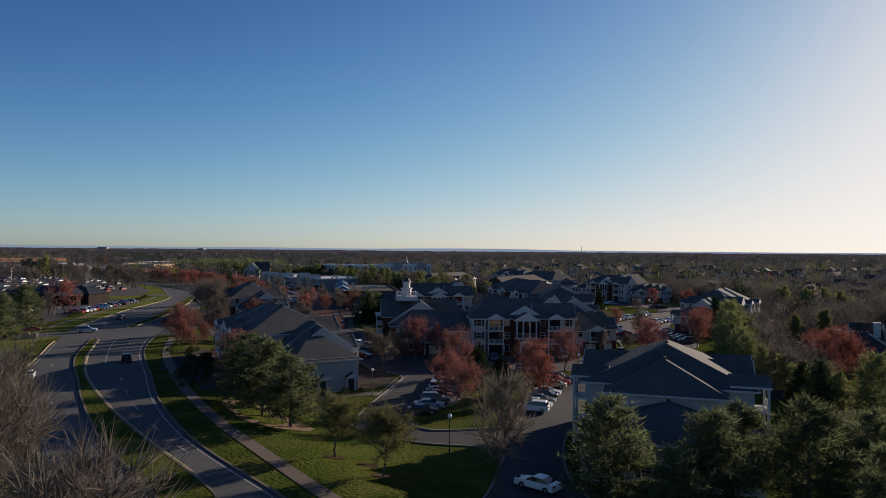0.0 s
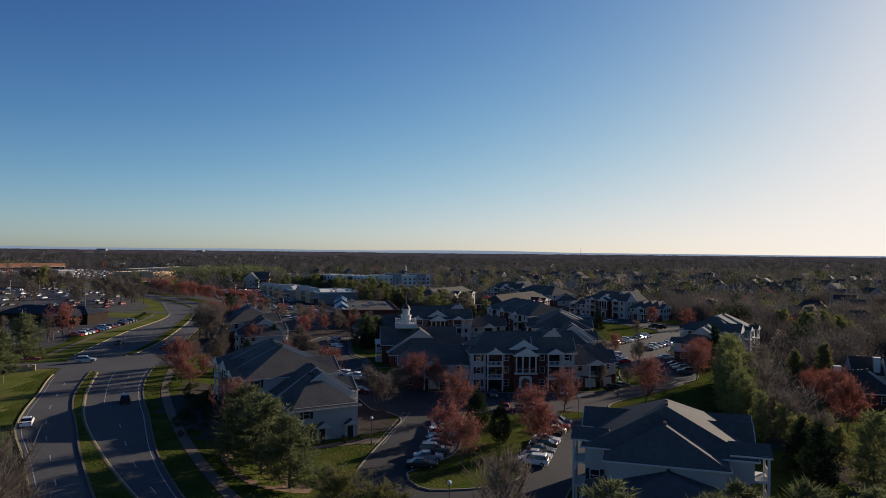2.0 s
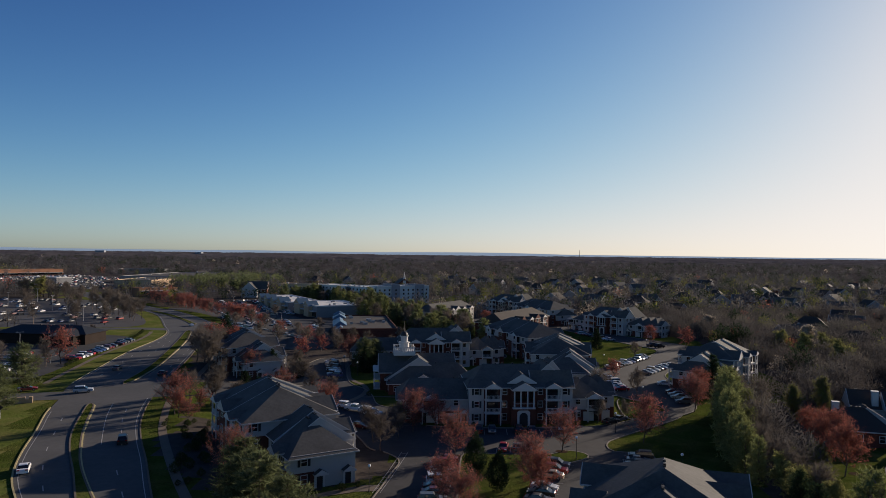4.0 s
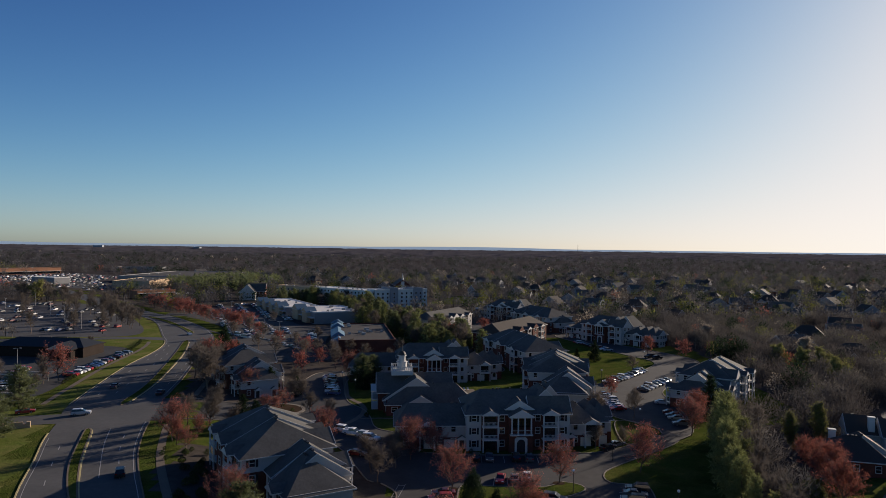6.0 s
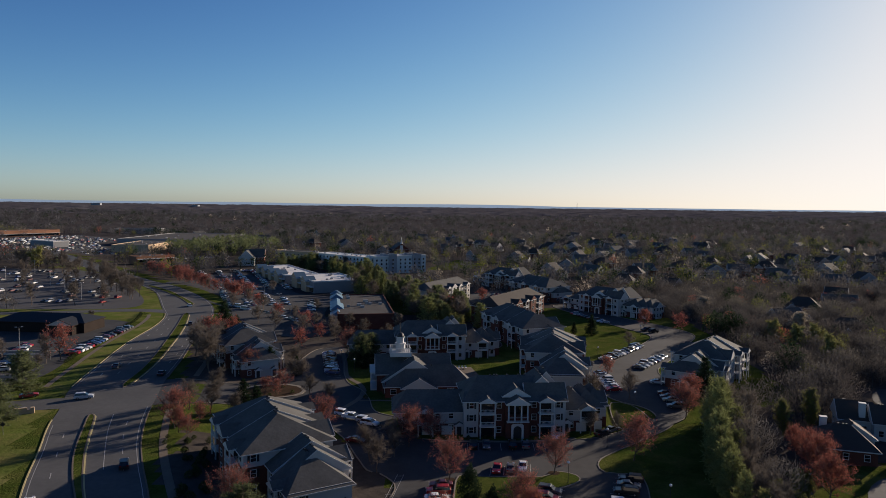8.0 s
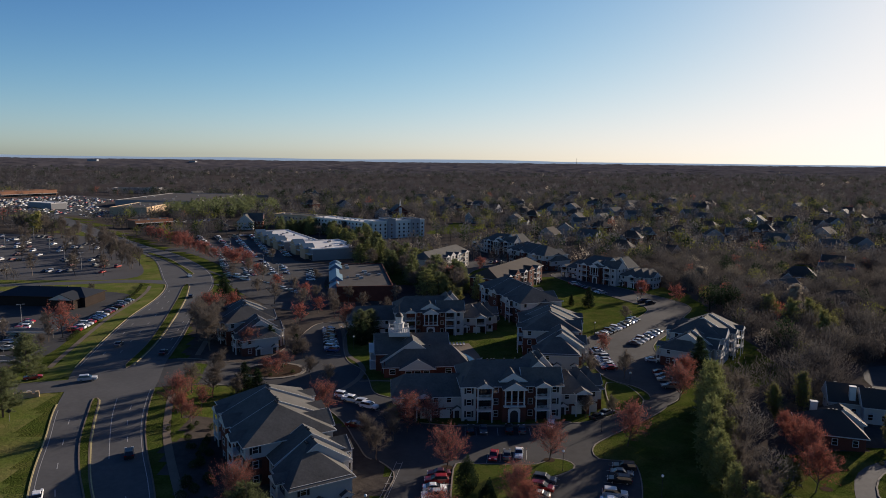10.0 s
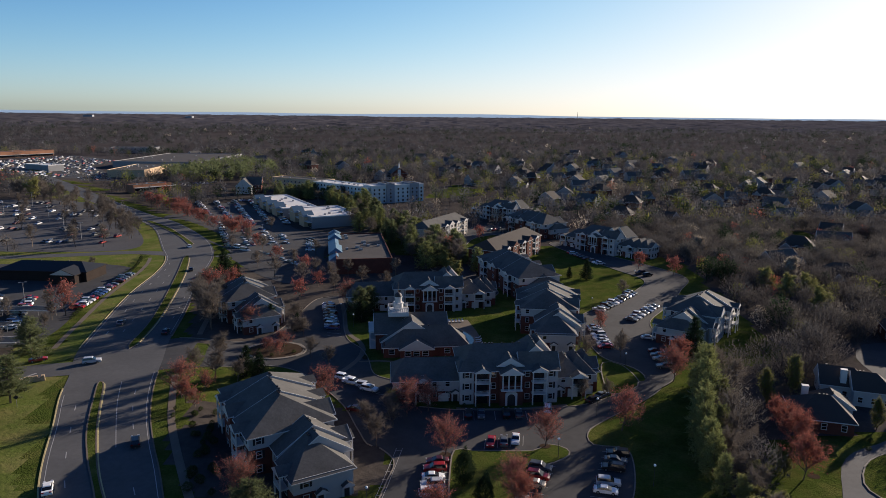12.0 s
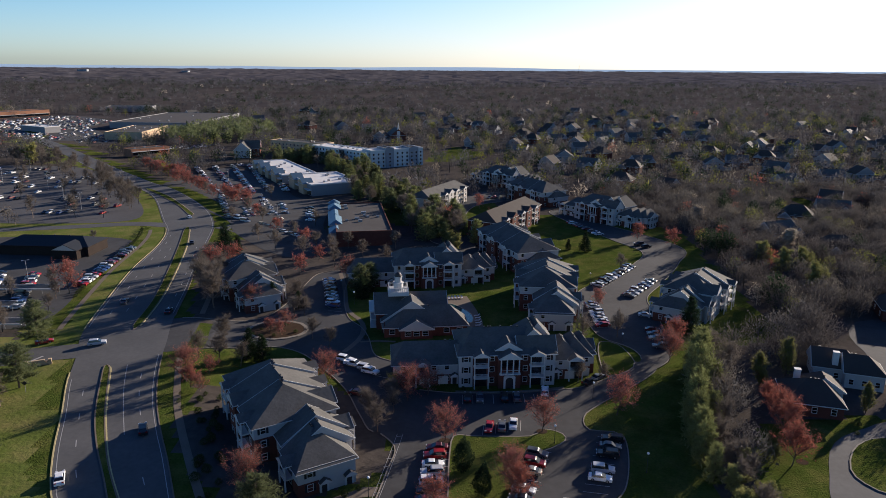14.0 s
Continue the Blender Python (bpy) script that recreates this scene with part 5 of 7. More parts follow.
for x, y, h in ((-26, 238, 11), (-23, 244, 10), (-113, 188, 12.5), (-102, 159.4, 12)):
    plant("pine", x, y, h, sx=1.2)
# dry brush bank by the road in front of the house
for i in range(26):
    t = i / 25
    plant("bush", -42 - 12 * t + _pick.uniform(-3, 3), 116 + 40 * t + _pick.uniform(-3, 3), _pick.uniform(1.0, 2.0))
# conifers between the shops and the housing
BELT = [(-127, 580), (-96, 565), (-62, 520), (-42, 440), (-24, 400), (-8, 365), (4, 340), (9, 318)]
for i in range(118):
    t = (i + _pick.random()) / 118
    k = [v / 7 for v in range(8)]
    x, y = np.interp(t, k, [b[0] for b in BELT]), np.interp(t, k, [b[1] for b in BELT])
    plant(_pick.choice(("far_pine", "far_soft", "far_soft", "far_pine", "bare")), x + _pick.uniform(-13, 15), y + _pick.uniform(-10, 10), _pick.uniform(9, 14), sx=_pick.uniform(0.95, 1.35), group="belt of trees behind the shops")
for x, y, h in ((5, 312, 9), (8, 304, 8), (10, 297, 8), (4, 322, 9), (2, 331, 9)):
    plant("green", x, y, h, sx=1.3)
# street trees on the far bend
for i in range(30):
    t = i / 29
    x, y = np.interp(t, (0, 0.25, 0.5, 0.75, 1), (-220, -190, -158, -128, -108)), np.interp(t, (0, 0.25, 0.5, 0.75, 1), (532, 500, 450, 408, 396))
    plant("red" if i % 5 else "bare", x + _pick.uniform(-5, 5), y + _pick.uniform(-5, 5), _pick.uniform(7, 9.5), sx=1.15, group="trees along the road bend")
for i in range(44):
    yy = 372 + i * 4.4 + _pick.uniform(-2, 2)
    plant("bare", float(road_left(yy)) - 6 - _pick.uniform(0, 34) * (0.35 + 0.65 * min(1, i / 16)), yy, _pick.uniform(8, 13), group="bare trees by the road bend")
for x, y, h in ((-308, 534, 17), (-298, 528, 15), (-318, 530, 15), (-313, 548, 16)):
    plant("green" if h == 17 else "bare", x, y, h, sx=1.4, group="wide trees beyond the large lot")
for x, y, h in ((-128, 226, 7), (-134, 236, 8), (-124, 214, 6), (-142, 224, 8), (-150, 300, 6), (-112, 160, 9), (-120, 155, 9), (-116, 148, 10), (-104, 138, 9), (-108, 128, 10), (-98, 118, 9)):
    plant("bare", x, y, h, group="bare trees on the verge")
for x, y, h in ((-88, 124, 6.5), (-84.5, 117, 6.5), (-91, 130, 6)):
    plant("pine", x, y, h)
for x, y, h in ((-101, 150, 8), (-98, 142, 8), (-96, 135, 8)):
    plant("bare", x, y, h, group="bare trees on the verge")
# a low brown hedge between the restaurant lot and the road
for i in range(34):
    yy = 228 + i * 3.0
    plant("bush", float(road_left(yy)) - 11.5, yy, _pick.uniform(1.0, 1.4), sx=1.3, group="hedge along the lot")


# ---- woods: trees that nobody could count ----
def scatter(name, places, shapes, material, label, hmin, hmax, seed, wide=1.0):
    """Many trees joined in one mesh; each place takes one of a few shapes, turned and scaled."""
    rng = np.random.RandomState(seed)
    places = np.asarray(places, float)
    pick = rng.randint(len(shapes), size=len(places))
    out = []
    for k, tri in enumerate(shapes):
        pl = places[pick == k]
        if not len(pl):
            continue
        a = rng.rand(len(pl)) * 6.283
        s = rng.uniform(hmin, hmax, len(pl))
        ca, sa = (np.cos(a) * s * wide)[:, None, None], (np.sin(a) * s * wide)[:, None, None]
        x = ca * tri[None, :, :, 0] - sa * tri[None, :, :, 1] + pl[:, 0, None, None]
        y = sa * tri[None, :, :, 0] + ca * tri[None, :, :, 1] + pl[:, 1, None, None]
        z = tri[None, :, :, 2] * s[:, None, None] + land(pl[:, 0], pl[:, 1])[:, None, None]
        out.append(np.stack([x, y, z], -1).reshape(-1, 3, 3))
    return tagged(new(name, tri_mesh(name, np.concatenate(out), material)), label, "woods", kind="stuff")


def twig_ball(n, seed, w, r=0.36, trunk=True, low=0.25):
    """A leafless crown one metre high: slivers that fan upwards out of a short trunk."""
    np.random.seed(seed)
    v = np.random.randn(n, 3)
    v /= np.linalg.norm(v, axis=1, keepdims=True)
    rad = np.random.uniform(0.35, 1.0, (n, 1)) ** 0.6
    lump = 1 + 0.25 * np.sin(3 * v[:, 0:1] + seed) * np.cos(4 * v[:, 1:2] + 2 * seed)
    e = v * rad * lump * [r, r, (1 - low) / 2] + [0, 0, (1 + low) / 2]
    d = v * [0.5, 0.5, 0.2] + [0, 0, 0.55] + np.random.randn(n, 3) * 0.25
    p = e - d * np.random.uniform(0.10, 0.24, (n, 1))
    t = slivers(p, e, w)
    if trunk:
        segs = [(0, 0, 0, 0.01, 0.02, 0.6, 0.016, 0.006)] + [(0, 0, 0.2 + 0.05 * i, 0.22 * math.cos(i * 2.1), 0.22 * math.sin(i * 2.1), 0.55 + 0.05 * i, 0.008, 0.003) for i in range(6)]
        t = np.concatenate([t, seg_prisms(segs)])
    return t


def puff(n, seed, size, r=0.48, low=0.12):
    """A full rounded crown one metre high: small flakes of twigs crowded in several uneven lumps over a stem."""
    lumps = 6
    rng = np.random.RandomState(seed)
    np.random.seed(seed)
    a = np.arange(lumps) * 2.4 + rng.rand()
    h = np.linspace(0.32, 0.8, lumps)
    rad = r * 0.5 * np.sin(np.clip(h * 1.15, 0, 1) * math.pi) + 0.05
    c = np.stack([np.cos(a) * rad, np.sin(a) * rad, h], 1)
    k = rng.randint(lumps, size=n)
    v = np.random.randn(n, 3)
    v /= np.linalg.norm(v, axis=1, keepdims=True)
    p = c[k] + v * rng.uniform(0.6, 1.05, (n, 1)) * [r * 0.58, r * 0.58, 0.24]
    p[:, 2] = np.maximum(p[:, 2], low + 0.1 * rng.rand(n))
    s = rng.uniform(0.6, 1.3, (n, 1)) * size
    half = int(n * 0.72)
    out = v + 0.6 * np.random.randn(n, 3)
    a = np.cross(out, np.random.randn(n, 3))
    a /= np.linalg.norm(a, axis=1, keepdims=True)
    b = np.cross(out, a)
    b /= np.linalg.norm(b, axis=1, keepdims=True)
    flakes = np.stack([p + a * s, p - a * 0.5 * s + b * 0.9 * s, p - a * 0.5 * s - b * 0.9 * s], 1)
    t = np.concatenate([flakes[:half], slivers(p[half:] - v[half:] * s[half:] - [0, 0, 0.6 * size], p[half:] + v[half:] * 1.1 * s[half:] + [0, 0, 0.6 * size], size * 1.1)])
    return np.concatenate([t, seg_prisms([(0, 0, 0, 0, 0, 0.5, 0.02, 0.008)])])


CLEAR = [LAWN] + WOODLAWN + [[(67, 128), (80, 138), (84, 158), (100, 168), (94, 178), (79, 168), (73, 152)], [(-60, 20), (60, 20), (60, 60), (-60, 60)], [(62, 84), (110, 84), (132, 130), (130, 152), (104, 150), (82, 138), (66, 128)], [(78, 146), (96, 138), (120, 158), (118, 184), (92, 176), (78, 158)], [(108, 166), (124, 164), (158, 200), (150, 220), (124, 205)]]


def wild(n, x0, x1, y0, y1, seed, keep=None):
    rng = np.random.RandomState(seed)
    p = np.stack([rng.uniform(x0, x1, n), rng.uniform(y0, y1, n)], 1)
    ok = np.ones(n, bool)
    for c in CLEAR:
        ok &= ~inside(p[:, 0], p[:, 1], c)
    if keep is not None:
        ok &= keep(p[:, 0], p[:, 1])
    return p[ok]


def gaps(x, y, scale, cut, off=0.0):
    return np.array([noise.noise(Vector((a / scale + off, b / scale, 0.3))) > cut for a, b in zip(x, y)], bool)


def split_woods(name, places, shares, seed, hmin, hmax, shapes):
    """Part the trees of a wood by their colour, at random but in loose drifts."""
    rng = np.random.RandomState(seed)
    drift = np.array([noise.noise(Vector((a / 60, b / 60, seed))) for a, b in places]) * 0.35 + rng.rand(len(places))
    order = np.argsort(np.argsort(drift)) / len(places)
    lo = 0.0
    for share, material, label in shares:
        sel = places[(order >= lo) & (order < lo + share)]
        if len(sel):
            scatter(name, sel, shapes, material, label, hmin, hmax, seed + int(lo * 100))
        lo += share


right_near = wild(2300, 60, 290, 84, 440, 1, lambda x, y: (x > 60 + 0.1 * (y - 90)) & gaps(x, y, 35, -0.5))
split_woods("woods", right_near, ((0.46, WOODBROWN, "dense leafless brown woods"), (0.40, WOODGREY, "dense leafless grey woods"), (0.14, FARTAN, "leafless trees with pale tan twigs")), 2, 7.5, 12.5, [np.concatenate([twig_ball(600, s, 0.0075, 0.5, low=0.12), puff(60, s, 0.03, 0.48)]) for s in (1, 2, 3, 4)])
right_green = wild(90, 66, 250, 110, 420, 3, lambda x, y: gaps(x, y, 40, 0.0, 9))
scatter("woods", right_green, [puff(420, s, 0.03, 0.46) for s in (5, 6)], BUDGREEN, "scattered trees in fresh yellow-green buds", 7, 12, 4)
scatter("woods", wild(36, 90, 260, 120, 430, 5), [puff(380, 7, 0.03, 0.44)], RUST, "scattered trees with rust-red buds", 6, 9, 6)
scatter("woods", wild(26, 100, 280, 150, 430, 7), [puff(420, 8, 0.03, 0.44)], BLOSSOM, "scattered trees in pale blossom", 6, 9, 8)
scatter("woods", wild(60, 90, 290, 150, 430, 9), [puff(420, 9, 0.035, 0.36, 0.04)], SPRUCE, "scattered dark evergreens in the woods", 8, 13, 10)


# ---- vehicles ----
def prism(bm, outline, w_low, w_high, zl, zh, m=0):
    """A side outline (x, z) swept across; its width shrinks from w_low at zl to w_high at zh."""
    def half(z):
        t = min(1, max(0, (z - zl) / (zh - zl)))
        return (w_low + (w_high - w_low) * t) / 2
    a = [bm.verts.new((x, -half(z), z)) for x, z in outline]
    b = [bm.verts.new((x, half(z), z)) for x, z in outline]
    n = len(outline)
    for i in range(n):
        j = (i + 1) % n
        bm.faces.new((a[i], a[j], b[j], b[i])).material_index = m
    bm.faces.new(a[::-1]).material_index = m
    bm.faces.new(b).material_index = m
    return bm


SHAPES = {
    "sedan": (4.7, 1.8, [(-2.35, 0.3), (-2.35, 0.78), (-2.2, 0.95), (-1.5, 1.0), (0.95, 0.98), (2.0, 0.82), (2.33, 0.65), (2.35, 0.3)], [(-1.75, 0.96), (-1.0, 1.36), (0.25, 1.38), (1.15, 0.94)], [(-1.05, 1.34), (-0.9, 1.45), (0.15, 1.46), (0.33, 1.36)]),
    "suv": (4.8, 1.9, [(-2.4, 0.36), (-2.4, 0.95), (-2.3, 1.1), (1.0, 1.1), (2.1, 0.98), (2.38, 0.8), (2.4, 0.36)], [(-2.28, 1.08), (-2.0, 1.62), (0.3, 1.64), (1.1, 1.08)], [(-2.05, 1.6), (-1.95, 1.75), (0.15, 1.76), (0.38, 1.6)]),
    "pickup": (5.6, 1.95, [(-2.8, 0.42), (-2.8, 1.08), (-0.7, 1.1), (1.4, 1.1), (2.5, 1.02), (2.78, 0.85), (2.8, 0.42)], [(-0.95, 1.08), (-0.75, 1.66), (0.6, 1.68), (1.35, 1.08)], [(-0.8, 1.64), (-0.7, 1.79), (0.5, 1.8), (0.66, 1.64)]),
    "van": (5.6, 2.0, [(-2.8, 0.4), (-2.8, 1.2), (1.6, 1.2), (2.5, 1.05), (2.78, 0.85), (2.8, 0.4)], [(-2.75, 1.18), (-2.65, 2.0), (1.0, 2.05), (1.9, 1.18)], [(-2.7, 1.98), (-2.6, 2.2), (0.8, 2.22), (1.05, 2.0)]),
}
CARS = {}
NICE = {"white": "white", "silver": "silver-grey", "black": "black", "grey": "dark grey", "red": "bright red", "blue": "dark blue", "maroon": "dark maroon", "beige": "pale beige"}


def far_car_parts(kind, paint):
    ln, w, body, cabin, top = SHAPES[kind]
    b = prism(bmesh.new(), body, w, w * 0.94, 0.6, 1.1)
    n = len(b.faces)
    for sx in (-0.31, 0.30):
        for sy in (-1, 1):
            box(b, sx * ln - 0.33, sx * ln + 0.33, sy * (w / 2 - 0.1) - 0.11, sy * (w / 2 - 0.1) + 0.11, 0, 0.62)
    for i, f in enumerate(b.faces):
        f.material_index = int(i >= n)
    return [("body", bm_mesh("body", b, PAINT[paint], RUBBER), "", Matrix()), ("glasshouse", bm_mesh("glasshouse", prism(bmesh.new(), cabin, w * 0.92, w * 0.76, cabin[0][1], top[1][1]), GLASS), "dark tinted windows", Matrix()),
            ("car_roof", bm_mesh("car_roof", prism(bmesh.new(), top, w * 0.78, w * 0.70, top[0][1], top[1][1]), PAINT[paint]), "", Matrix())]


def car_parts(kind, paint):
    ln, w, body, cabin, top = SHAPES[kind]
    hi = top[1][1]
    b = bmesh.new()
    prism(b, body, w, w * 0.94, 0.6, 1.1)
    if kind == "pickup":
        for s in (-1, 1):
            box(b, -2.78, -0.95, s * 0.9 - 0.06, s * 0.9 + 0.06, 1.05, 1.32)
        box(b, -2.8, -2.7, -0.9, 0.9, 1.05, 1.3)
    g = prism(bmesh.new(), cabin, w * 0.92, w * 0.76, cabin[0][1], hi)
    r = prism(bmesh.new(), top, w * 0.78, w * 0.70, top[0][1], hi)
    wh = bmesh.new()
    tube(wh, 0, 0, -0.11, 0.11, 0.34, 0.34, 12)
    tube(wh, 0, 0, -0.115, 0.115, 0.2, 0.2, 8)
    out = [("body", bm_mesh("body", b, PAINT[paint]), "", Matrix()), ("glasshouse", bm_mesh("glasshouse", g, GLASS), "dark tinted windows", Matrix()), ("car_roof", bm_mesh("car_roof", r, PAINT[paint]), "", Matrix())]
    n = len(wh.faces)
    for i, f in enumerate(wh.faces):
        f.material_index = 1 if i >= n - 2 else 0
    wm = bm_mesh("wheel", wh, RUBBER, RIM)
    for sx in (-0.31, 0.30):
        for sy in (-1, 1):
            out.append(("wheel", wm, "", pose(sx * ln, sy * (w / 2 - 0.1), 0.34, 90, 0, 0)))
    lm = bm_mesh("headlight", boxes((-0.04, 0.06, -0.22, 0.22, -0.08, 0.08)), LAMPGLASS)
    tm = bm_mesh("tail_light", boxes((-0.05, 0.04, -0.2, 0.2, -0.09, 0.09)), TAIL)
    z = body[2][1] * 0.8
    for s in (-1, 1):
        out.append(("headlight", lm, "", pose(ln / 2 - 0.02, s * w * 0.34, z)))
        out.append(("tail_light", tm, "red tail light", pose(-ln / 2 + 0.0, s * w * 0.36, z + 0.1)))
    return out


def park(kind, paint, x, y, rot, group="parked cars", lift=0.06, where="parked on the asphalt"):
    distant = y > 262 or x < -112
    key = (kind, paint, distant)
    z = float(land(x, y)) + lift
    if key in CARS:
        return copy_thing(CARS[key], pose(x, y, z, 0, 0, rot))
    noun = {"sedan": "saloon car", "suv": "sport utility car", "pickup": "pickup truck", "van": "van"}[kind]
    root = thing({"sedan": "car", "suv": "suv", "pickup": "pickup_truck", "van": "van"}[kind], x, y, z, rot, "%s %s with tinted windows %s" % (NICE[paint], noun, where), {"sedan": "car", "suv": "car", "pickup": "truck", "van": "van"}[kind], group)
    last = None
    for nm, me, lab, m in (far_car_parts if distant else car_parts)(kind, paint):
        if m is None:
            child(nm, me, last)
        else:
            last = child(nm, me, root, lab, m)
    CARS[key] = root
    return root


_cr = random.Random(11)
MIX = ["white", "white", "silver", "silver", "black", "black", "black", "grey", "grey", "grey", "red", "blue", "maroon", "beige"]


def car_row(x0, y0, x1, y1, n, rot, fill=0.85, kinds=("sedan", "sedan", "suv"), paints=None):
    """Cars side by side from one place to another, all turned the same way."""
    for i in range(n):
        if paints is None and _cr.random() > fill:
            continue
        t = i / max(n - 1, 1)
        p = paints[i % len(paints)] if paints else _cr.choice(MIX)
        if p:
            park(_cr.choice(kinds), p, x0 + (x1 - x0) * t + _cr.uniform(-0.15, 0.15), y0 + (y1 - y0) * t + _cr.uniform(-0.15, 0.15), rot + _cr.choice((0, 180)) + _cr.uniform(-2, 2))


def car_crowd(label, rows, within=None, clear=()):
    """Cars past counting in the far lots, joined: rows (x0, y0, x1, y1, number, turn, share of bays taken)."""
    paints = list(PAINT)
    protos = []
    for kind in ("sedan", "suv"):
        ln, w, body, cabin, top = SHAPES[kind]
        b = prism(bmesh.new(), body, w, w * 0.94, 0.6, 1.1, 0)
        prism(b, cabin, w * 0.92, w * 0.76, cabin[0][1], top[1][1], 1)
        prism(b, top, w * 0.78, w * 0.70, top[0][1], top[1][1], 0)
        b.verts.index_update()
        protos.append((np.array([v.co[:] for v in b.verts]), [([v.index for v in f.verts], f.material_index) for f in b.faces]))
        b.free()
    vs, fs, ms = [], [], []
    for x0, y0, x1, y1, n, rot, fill in rows:
        for i in range(n):
            if _cr.random() > fill:
                continue
            t = i / max(n - 1, 1)
            x, y = x0 + (x1 - x0) * t + _cr.uniform(-0.3, 0.3), y0 + (y1 - y0) * t + _cr.uniform(-0.3, 0.3)
            if any((x - a) ** 2 + (y - b) ** 2 < c * c for a, b, c in clear):
                continue
            if within and not inside(np.array([x]), np.array([y]), within)[0]:
                continue
            co, faces = protos[_cr.randrange(2)]
            a = radians(rot + _cr.choice((0, 180)) + _cr.uniform(-2, 2))
            m = np.array([[math.cos(a), math.sin(a), 0], [-math.sin(a), math.cos(a), 0], [0, 0, 1]])
            base = sum(len(v) for v in vs) if not vs else tally
            tally = base + len(co)
            vs.append(co @ m + [x, y, float(land(x, y)) + 0.02])
            p = paints.index(_cr.choice(MIX))
            for f, k in faces:
                fs.append([base + j for j in f])
                ms.append(len(paints) if k else p)
    return tagged(new("parked_cars", mesh_of("parked_cars", np.concatenate(vs), fs, [PAINT[p] for p in paints] + [GLASS], ms)), label, "cars", kind="stuff")


# near lots
car_row(1.2, 134.5, -0.6, 116, 7, 2, paints=["maroon", "red", "white", "silver", "white", "black", "maroon"])
car_row(-1, 112.5, -3, 105, 3, 4, paints=["grey", "silver", "black"])
car_row(13.2, 143.2, 18.8, 144.5, 3, 82, paints=["red", "grey", "white"])
car_row(40, 138, 32.8, 120.5, 7, -12, paints=["black", "grey", "black", None, "silver", "white", None])
car_row(22.5, 132, 14, 107, 9, -18, paints=["grey", "red", "beige", None, "silver", "black", "grey", "silver", "white"])
park("pickup", "white", -21.5, 177.3, -25)
park("suv", "white", -24.2, 180.3, -25)
park("suv", "white", -16.5, 172.5, -25)
park("suv", "silver", -17.8, 174.6, -25)
car_row(9, 157.5, 24, 158, 6, 88, paints=["black", "grey", None, "black", "grey", None])
park("suv", "white", 28.5, 161, 80)
park("sedan", "black", 41, 166.5, 40)
park("sedan", "grey", 43.8, 169.3, 40)
park("sedan", "white", 10, 72, 140)
park("sedan", "maroon", -18.5, 160, -20)
car_row(61.5, 248, 80, 272, 11, -38, fill=0.95)
car_row(70, 236, 83, 253, 7, -38, fill=0.9)
car_row(54.5, 227, 54, 207, 8, 8, fill=0.85)
car_row(70, 216, 67, 190, 9, -8, fill=0.8)
car_row(-39.5, 253, -32.5, 218, 12, -14, fill=0.7)
car_row(71, 353, 80, 327, 10, 20, fill=0.9)
car_row(18, 326, 22, 296, 10, 10, fill=0.6)
car_row(92, 312, 98, 300, 4, 25, fill=0.8)
car_row(34, 420, 52, 428, 7, 60, fill=0.8)
# shopping lots
for r in range(3):
    car_row(-106 + r * 12.5, 352 + r * 2, -134 + r * 15, 430 - r * 8, 20, -28 + 6 * r, fill=0.66)
car_row(-66, 322, -88, 345, 8, -40, fill=0.9)
car_row(-62, 342, -70, 385, 14, 5, fill=0.7)
park("van", "white", -101, 352, -30)
park("van", "silver", -96, 347, -30)
car_row(-126.5, 240, -130, 290, 18, 3, fill=0.9)
for r in range(4):
    car_row(-136 - r * 13, 216 + 3 * r, -150 - r * 13, 252 + r, 13, 8, fill=0.95)
car_crowd("rows of parked cars filling the shop lot", [(-136 + r * 10.5, 432 + r * 1.5, -184 + r * 13, 538 + r * 3, 38, -25, 0.85) for r in range(6)] + [(-98 + r * 9, 360 + r * 5, -108 + r * 9, 386 + r * 8, 9, -25, 0.6) for r in range(3)] + [(-165, 556, -135, 545, 12, 70, 0.8)])
car_crowd("thinly spread parked cars in the large lot", [(-385, 352 + r * 9 + 6 * (r % 2), -150, 346 + r * 9 + 6 * (r % 2), 86, 84, 0.11) for r in range(19)], [(-160, 352), (-184, 410), (-222, 460), (-268, 512), (-328, 520), (-370, 478), (-325, 395), (-240, 352), (-195, 346)])
car_crowd("far cars crowding the lots before the stores", [(-620, 702 + r * 9, -310, 702 + r * 9, 112, 86, 0.30) for r in range(34)], [(-585, 880), (-520, 812), (-452, 735), (-425, 712), (-385, 706), (-350, 694), (-326, 702), (-338, 732), (-378, 788), (-430, 868), (-436, 955), (-528, 1015)], [(-447, 800, 30), (-560, 1010, 20)])
car_crowd("parked cars beside the orange restaurant", [(-275 + 5 * r, 632 + 12 * r, -225 + 5 * r, 660 + 12 * r, 16, 60, 0.7) for r in range(3)])
# on the road
park("suv", "black", -63, 138.5, 113, "cars on the road", 0.07, "driving on the road")
park("suv", "silver", -95.5, 186.5, 20, "cars on the road", 0.07, "turning at the junction")
park("sedan", "red", -111, 187.5, 30, "cars on the road", 0.07, "waiting at the junction")
park("sedan", "white", -71.5, 120, 115, "cars on the road", 0.07)
park("sedan", "black", -85, 213, 98, "cars on the road", 0.07)
park("sedan", "grey", -98, 288, 105, "cars on the road", 0.07)
park("sedan", "black", -107, 300, 105, "cars on the road", 0.07)
park("sedan", "white", -126, 352, 120, "cars on the road", 0.07)
park("sedan", "grey", -103, 222, 98, "cars on the road", 0.07)

